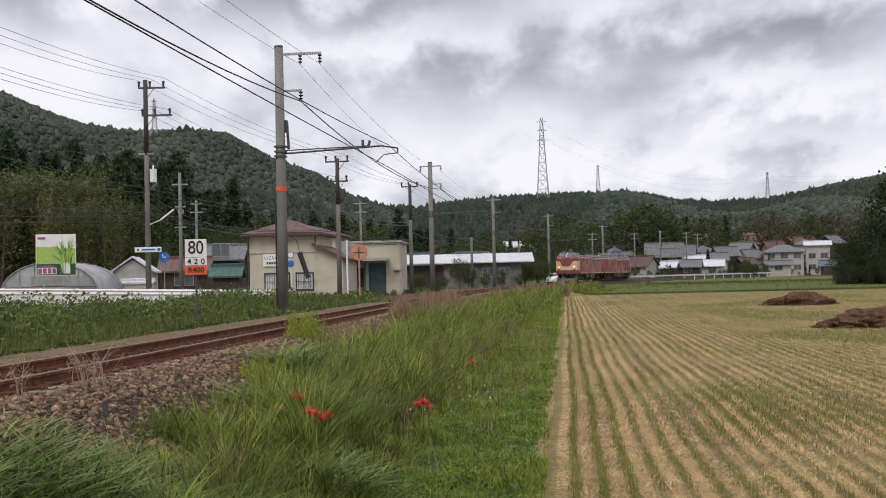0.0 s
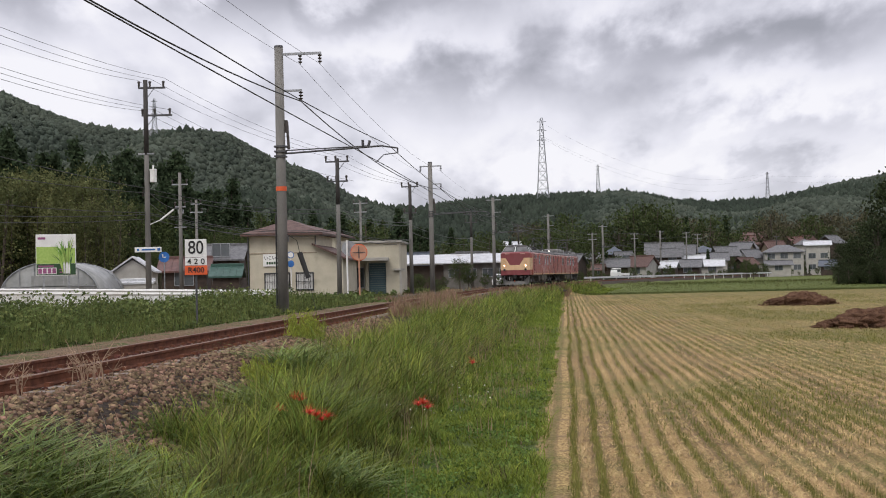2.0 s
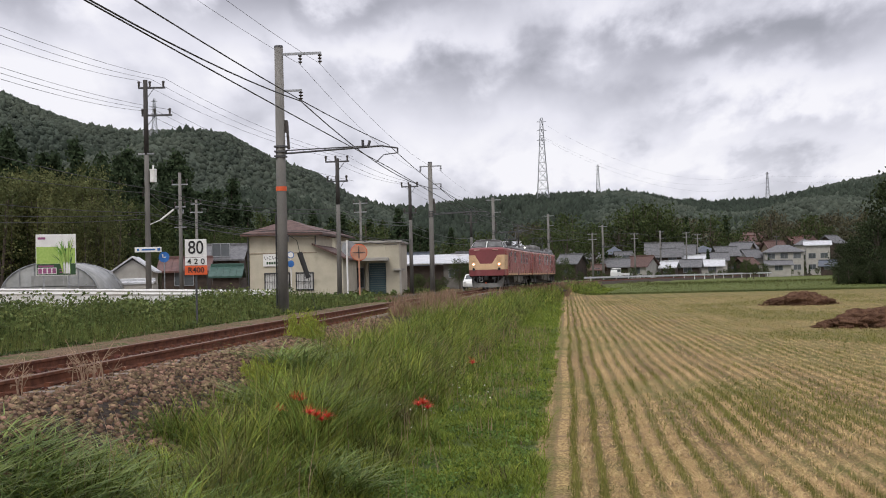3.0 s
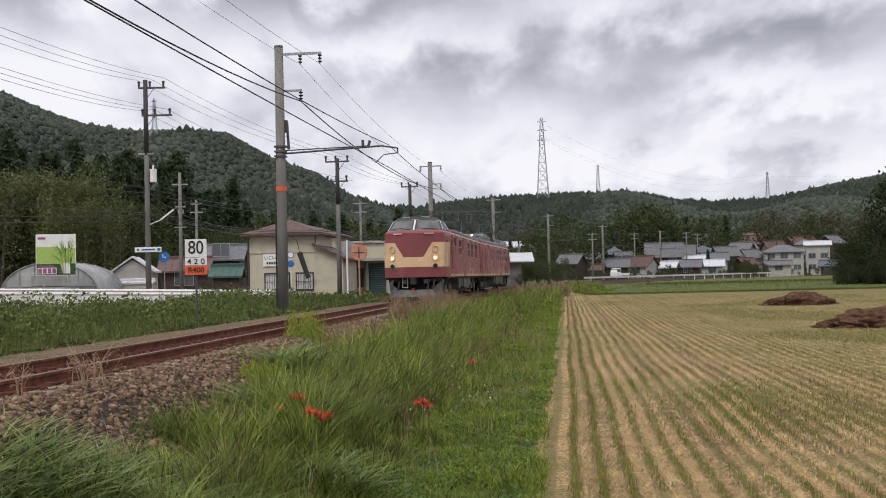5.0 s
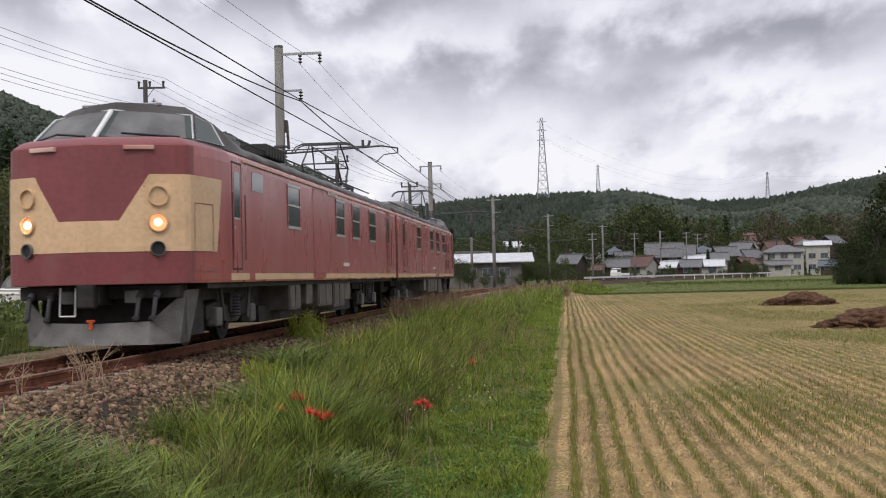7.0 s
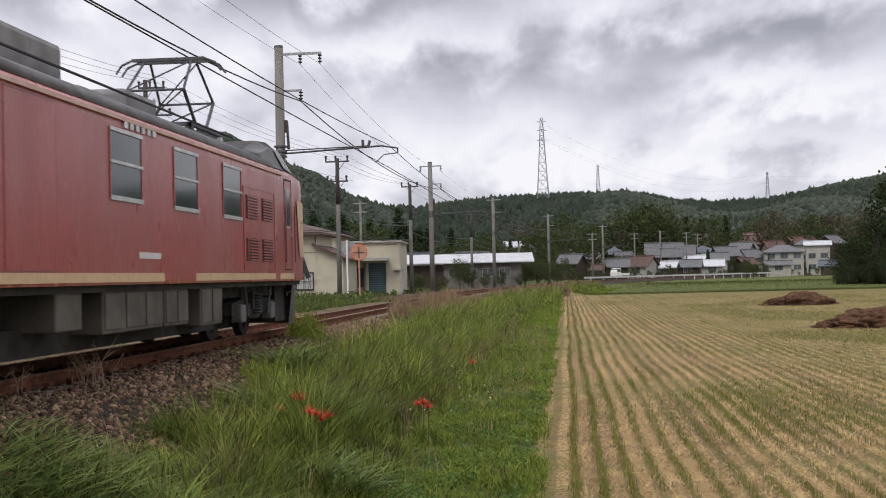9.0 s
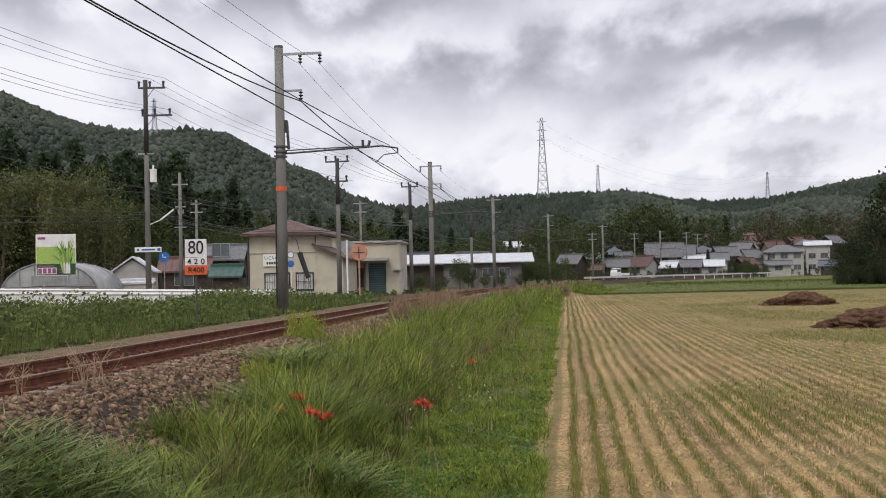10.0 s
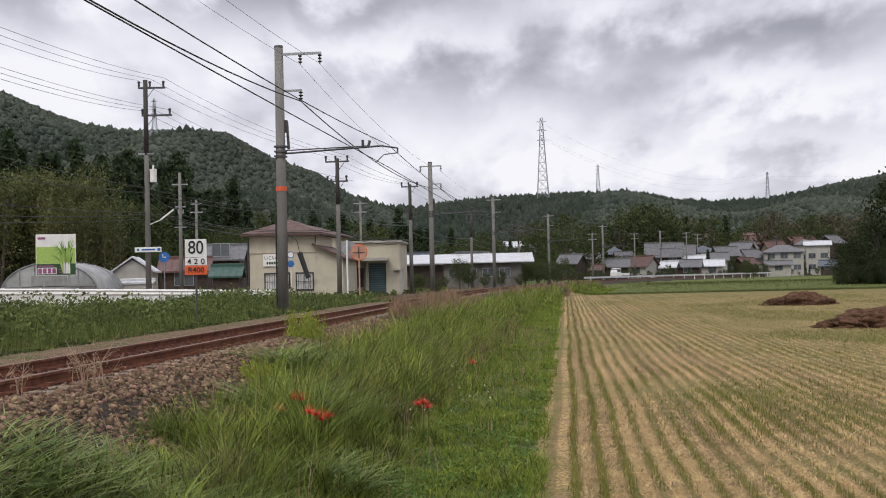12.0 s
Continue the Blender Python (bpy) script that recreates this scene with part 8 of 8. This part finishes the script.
    # dark clump at the edge of the field
    for x, y, h in ((52, 150, 7.5), (57.6, 152, 14.0), (60.5, 151, 16.0), (50.5, 148, 5.0), (53.5, 146, 6.0), (57, 147, 8.5), (62, 152, 13.0), (60, 147, 7.0), (65, 155, 13), (49.5, 146, 3.2), (51.5, 145, 3.6), (53.0, 144, 4.0), (55.0, 144.5, 4.5), (57.0, 145, 4.2), (50.5, 150, 6.5), (54.0, 149, 10.5), (48.6, 147, 2.4)):
        put("dark", x - 2.2, y, h * (0.8 if x < 55 else 1.0), -1.1)
    # shrubs by the long shed, the curve and the far road
    for x, y, h in ((1.7, 131, 3.4), (2.6, 132.5, 2.8), (9.8, 150, 3.0), (11.4, 152, 3.6), (13.0, 156, 3.2), (8.0, 147, 2.4), (16.0, 182, 3.5), (18.5, 186, 3.2), (-2.2, 112, 1.8), (-4.6, 134, 1.6), (-3.0, 136, 1.9), (4.5, 136, 1.8), (6.3, 137, 2.1), (0.0, 134, 1.5), (-1.2, 133.5, 1.7), (8.6, 140, 1.7), (52, 215, 3.4), (53.5, 216, 2.6), (40.5, 226, 2.8), (62.5, 258, 3.4), (67, 262, 3.0), (15.0, 196, 3.6), (22.0, 230, 4.5), (59.5, 245, 2.5), (-0.6, 95, 1.3)):
        put("broad", x, y, h, -0.5)
    for i in range(70):
        x = 12 + 88 * (i + rng.random()) / 70
        put(rng.choice(("broad", "broad", "cedar")), x, 240 + 0.55 * x + rng.uniform(-20, 20), rng.uniform(1.6, 3.2), -0.6)
    for i in range(44):
        k = (i + rng.random()) / 44
        put("broad", 15 + 84 * k, 180 + 1.21 * (15 + 84 * k) + rng.uniform(-1.5, 3.5), rng.uniform(0.9, 1.9), -0.6)
    # garden trees among the houses
    for i in range(46):
        x = 14 + 84 * (i + rng.random()) / 46
        put(rng.choice(("broad", "broad", "cedar")), x, 236 + 0.62 * x + rng.uniform(-14, 40), rng.uniform(3.0, 6.0), -0.6)
    # hedge-like shrubs along the far road
    for i in range(26):
        k = (i + rng.random()) / 26
        put(rng.choice(("broad", "dark")), 16 + 56 * k, 196 + 68 * k + rng.uniform(2, 8), rng.uniform(1.2, 2.6), -0.4)
    last = {}
    for p, m in spots:
        if p in last:
            copy_thing(p, last[p])
        last[p] = m
    for p, m in last.items():
        p.matrix_basis = m


def hill_height(x, y):
    """The wooded hills: a ridge all round the valley's head, over which smaller folds run."""
    a = x / np.maximum(y, 1.0)
    ridge = np.interp(a, [-1.2, -0.6, -0.352, -0.307, -0.262, -0.244, -0.208, -0.172, -0.136, -0.1, -0.073, -0.046, -0.019, 0.017, 0.053, 0.099, 0.144, 0.18, 0.216, 0.252, 0.28, 0.316, 0.356, 0.6, 1.2],
                      [150, 172, 156, 136, 121, 118, 119.5, 114, 97, 85, 66.5, 56, 54, 58, 60.5, 62, 61.5, 56.5, 53.5, 54, 59.5, 67, 74, 90, 100])
    foot = np.interp(a, [-0.36, -0.1, 0.05, 0.36], [330, 420, 430, 430])
    t = np.clip((y - foot) / (1000 - foot), 0, 1)
    rise = 0.72 * t + 0.28 * t * t * (3 - 2 * t)
    fold = 0.10 * np.sin(x * 0.021 + y * 0.006) * np.sin(t * np.pi) + 0.07 * np.sin(x * 0.05 - y * 0.013) * np.sin(t * np.pi)
    back = np.clip((y - 1000) / 700, 0, 1)
    return ridge * (y / 1000.0) ** 0.0 * (rise + fold) * (1 - back) - 1.0


def hills():
    a = np.concatenate([np.linspace(-1.2, -0.42, 14), np.linspace(-0.40, 0.40, 90), np.linspace(0.42, 1.2, 14)])
    yy = np.concatenate([np.linspace(330, 1000, 46), np.linspace(1060, 1700, 8)])
    ga, gy = np.meshgrid(a, yy)
    gx = ga * gy
    z = hill_height(gx, gy)
    v = np.stack([gx, gy, z], -1).reshape(-1, 3)
    i = np.arange(len(a) * len(yy)).reshape(len(yy), len(a))
    f = np.stack([i[:-1, :-1], i[:-1, 1:], i[1:, 1:], i[1:, :-1]], -1).reshape(-1, 4)
    ob = new("hillside", mesh_of("hillside", v, f, LEAF_HILL_HAZED, True))
    tagged(ob, "wooded hillside closing the valley", "hill", kind="structure")
    # the trees on it
    bm = bmesh.new()
    bmesh.ops.create_icosphere(bm, subdivisions=1, radius=1.0)
    ico = np.array([v.co[:] for v in bm.verts])
    tri = np.array([[v.index for v in fc.verts] for fc in bm.faces])
    bm.free()
    rng = np.random.default_rng(5)
    n = 34000
    t = rng.random(n) ** 0.75
    aa = -0.40 + 0.80 * rng.random(n)
    ft = np.interp(aa, [-0.36, -0.1, 0.05, 0.36], [335, 425, 430, 430])
    y = ft + (1015 - ft) * t
    extra = rng.random(n) < 0.08
    y = np.where(extra, 990 + 25 * rng.random(n), y)
    x = aa * y
    z = hill_height(x, y)
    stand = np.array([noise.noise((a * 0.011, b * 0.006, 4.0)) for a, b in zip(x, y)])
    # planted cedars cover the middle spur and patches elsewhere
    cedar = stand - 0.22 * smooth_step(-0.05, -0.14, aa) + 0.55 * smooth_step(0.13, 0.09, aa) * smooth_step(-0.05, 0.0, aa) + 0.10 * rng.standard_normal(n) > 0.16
    size = (0.9 + 1.5 * rng.random(n)) * (0.8 + 0.4 * y / 1000)
    tall = np.where(cedar, 1.5 + 0.5 * rng.random(n), np.where(rng.random(n) < 0.04, 1.6, 1.0))
    lump = 0.72 + 0.5 * rng.random((n, len(ico), 1))
    point = np.where(tall > 1.4, 1.0, 0.0)[:, None]
    taper = 1 - point * 0.55 * np.clip(ico[None, :, 2], -0.2, 1)
    vv = ico[None] * lump
    vv = vv * np.stack([taper, taper, np.ones_like(taper)], -1)
    vv = vv * size[:, None, None]
    vv[..., 2] *= tall[:, None]
    vv = vv + np.stack([x, y, z + size * tall * 0.25], -1)[:, None]
    k = 6
    d = rng.standard_normal((n, k, 3))
    d /= np.linalg.norm(d, axis=2, keepdims=True)
    d[..., 2] = np.abs(d[..., 2]) * 1.2 - 0.35
    reach = size[:, None] * (0.75 + 0.35 * rng.random((n, k))) * (1 - point * 0.5 * np.clip(d[..., 2], 0, 1))
    leaf = np.stack([x[:, None] + d[..., 0] * reach, y[:, None] + d[..., 1] * reach, (z + size * tall * 0.25)[:, None] + d[..., 2] * size[:, None] * tall[:, None] * 1.05], -1)
    for sel, m, kind_of in ((~cedar, LEAF_HILL_HAZED, "broad-leaved"), (cedar, LEAF_HILL_CEDAR_HAZED, "dark planted cedar")):
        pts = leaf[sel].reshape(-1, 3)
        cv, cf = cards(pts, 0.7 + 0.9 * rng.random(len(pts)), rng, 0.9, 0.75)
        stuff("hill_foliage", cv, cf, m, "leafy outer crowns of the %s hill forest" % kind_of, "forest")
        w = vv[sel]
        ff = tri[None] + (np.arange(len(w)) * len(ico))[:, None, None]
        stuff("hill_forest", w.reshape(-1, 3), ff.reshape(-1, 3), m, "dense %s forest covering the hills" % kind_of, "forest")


plant_trees()
hills()
soil_pile(22.4, 79.0, 4.4, 0.80, 3)
soil_pile(16.7, 48.0, 4.4, 0.74, 8)
for gx_, gy_, ns, gh in ((-2.88, 25.5, 40, 0.80), (-2.68, 25.0, 34, 0.70), (-2.55, 17.6, 26, 0.52), (-2.40, 17.2, 18, 0.46)):
    goldenrod(gx_, gy_, ns, gh, int(gy_ * 10) + ns)
for lx, ly, lz, sd in ((-1.46, 14.0, -0.34, 1), (-1.40, 14.05, -0.40, 2), (-1.52, 13.9, -0.30, 3), (-1.34, 14.1, -0.37, 10), (-1.82, 15.0, -0.24, 4), (-1.74, 15.0, -0.26, 5), (-1.99, 15.0, -0.38, 6), (-0.30, 16.0, -0.43, 7), (-0.24, 16.0, -0.49, 8), (-0.36, 16.1, -0.46, 9), (0.45, 21.0, -0.28, 11)):
    spider_lily(lx * 0.94, ly * 0.94, lz * 0.94 - 0.13, sd)


def meadow_flowers():
    rng = np.random.default_rng(8)
    n = 80
    y = 15 + 13 * rng.random(n)
    x = (-0.050 + 0.085 * rng.random(n)) * y
    pos = np.stack([x, y, ground_z(x, y) + 0.35 + 0.25 * rng.random(n)], -1)
    v, f = cards(pos, 0.016 + 0.014 * rng.random(n), rng, 0.3, 0.9)
    stuff("meadow_flowers", v, f, FLOWER_WHITE, "tiny white wild flowers among the grass", "flowers")
    # grass of the field's far margin and of the paddies behind
    bag = []
    for y0, y1, x0, x1, n, h, w in ((127.5, 131.0, 12.0, 62.0, 9000, 0.18, 0.04), (134, 178, 14.0, 70.0, 12000, 0.09, 0.06), (172, 196, 22.0, 85.0, 5000, 0.28, 0.08)):
        yy = y0 + (y1 - y0) * rng.random(n)
        xx = x0 + (x1 - x0) * rng.random(n)
        off, at = beside(xx, yy)
        k = off > 2.4
        xx, yy = xx[k], yy[k]
        hh = h * (0.5 + 0.8 * rng.random(len(xx)))
        bag.append(blades(np.stack([xx, yy, ground_z(xx, yy)], -1), hh, w * np.ones(len(xx)), hh * 0.6 * rng.random(len(xx)), rng, 0.5, 2))
    v, f = joined(bag)
    stuff("margin_grass", v, f, GRASS_MARGIN, "rough grass beyond the harvested field", "grass")


meadow_flowers()
verge_weeds()
bank_grass()
build_ballast()
field_straw()

# ---------------------------------------------------------------- what moves
RUN = [(0.0, 92.4), (1.5, 62.0), (3.0, 32.1), (5.5, -14.6), (7.1, -44.15), (9.25, -79.86), (12.0, -126.0)]


def nose_at(t):
    """Where the train's nose is on the line, in metres, at t seconds: it slows a little."""
    ks = RUN
    i = max(0, min(len(ks) - 2, sum(1 for k in ks if k[0] <= t) - 1))

    def slope(j):
        a, b = max(j - 1, 0), min(j + 1, len(ks) - 1)
        return (ks[b][1] - ks[a][1]) / (ks[b][0] - ks[a][0])

    (t0, p0), (t1, p1) = ks[i], ks[i + 1]
    h, u = t1 - t0, (t - t0) / (t1 - t0)
    return ((2 * u ** 3 - 3 * u * u + 1) * p0 + (u ** 3 - 2 * u * u + u) * h * slope(i)
            + (3 * u * u - 2 * u ** 3) * p1 + (u ** 3 - u * u) * h * slope(i + 1))


def car_pose(s_front, backwards):
    """The pose of a car whose front end is at s_front: both bogies stand on the line."""
    a, b = on_line(s_front + 3.35), on_line(s_front + 3.35 + 13.8)
    mid = (a + b) / 2
    way = a - b
    if backwards:
        way = -way
    return Matrix.Translation(mid) @ Matrix.Rotation(math.atan2(-way.x, way.y), 4, "Z")


def motions():
    times = [i * 0.25 for i in range(49)]
    walk(CAR_A, [(t, car_pose(nose_at(t), False)) for t in times])
    walk(CAR_B, [(t, car_pose(nose_at(t) + 20.98, True)) for t in times])
    # the white car keeps pace on the village road, then turns off behind the train
    walk(WHITE_CAR, [(t, on_road(17.0 * t + ROAD_START)) for t in [i * 0.25 for i in range(49)]])
    steps = [i / 30 for i in range(361)]
    for sets, sign in ((SETS_A, -1), (SETS_B, 1)):
        for w in sets:
            here = Matrix.Translation(w.location)
            walk(w, [(t, here @ Matrix.Rotation(sign * (nose_at(0) - nose_at(t)) / 0.457, 4, "X")) for t in steps])


motions()
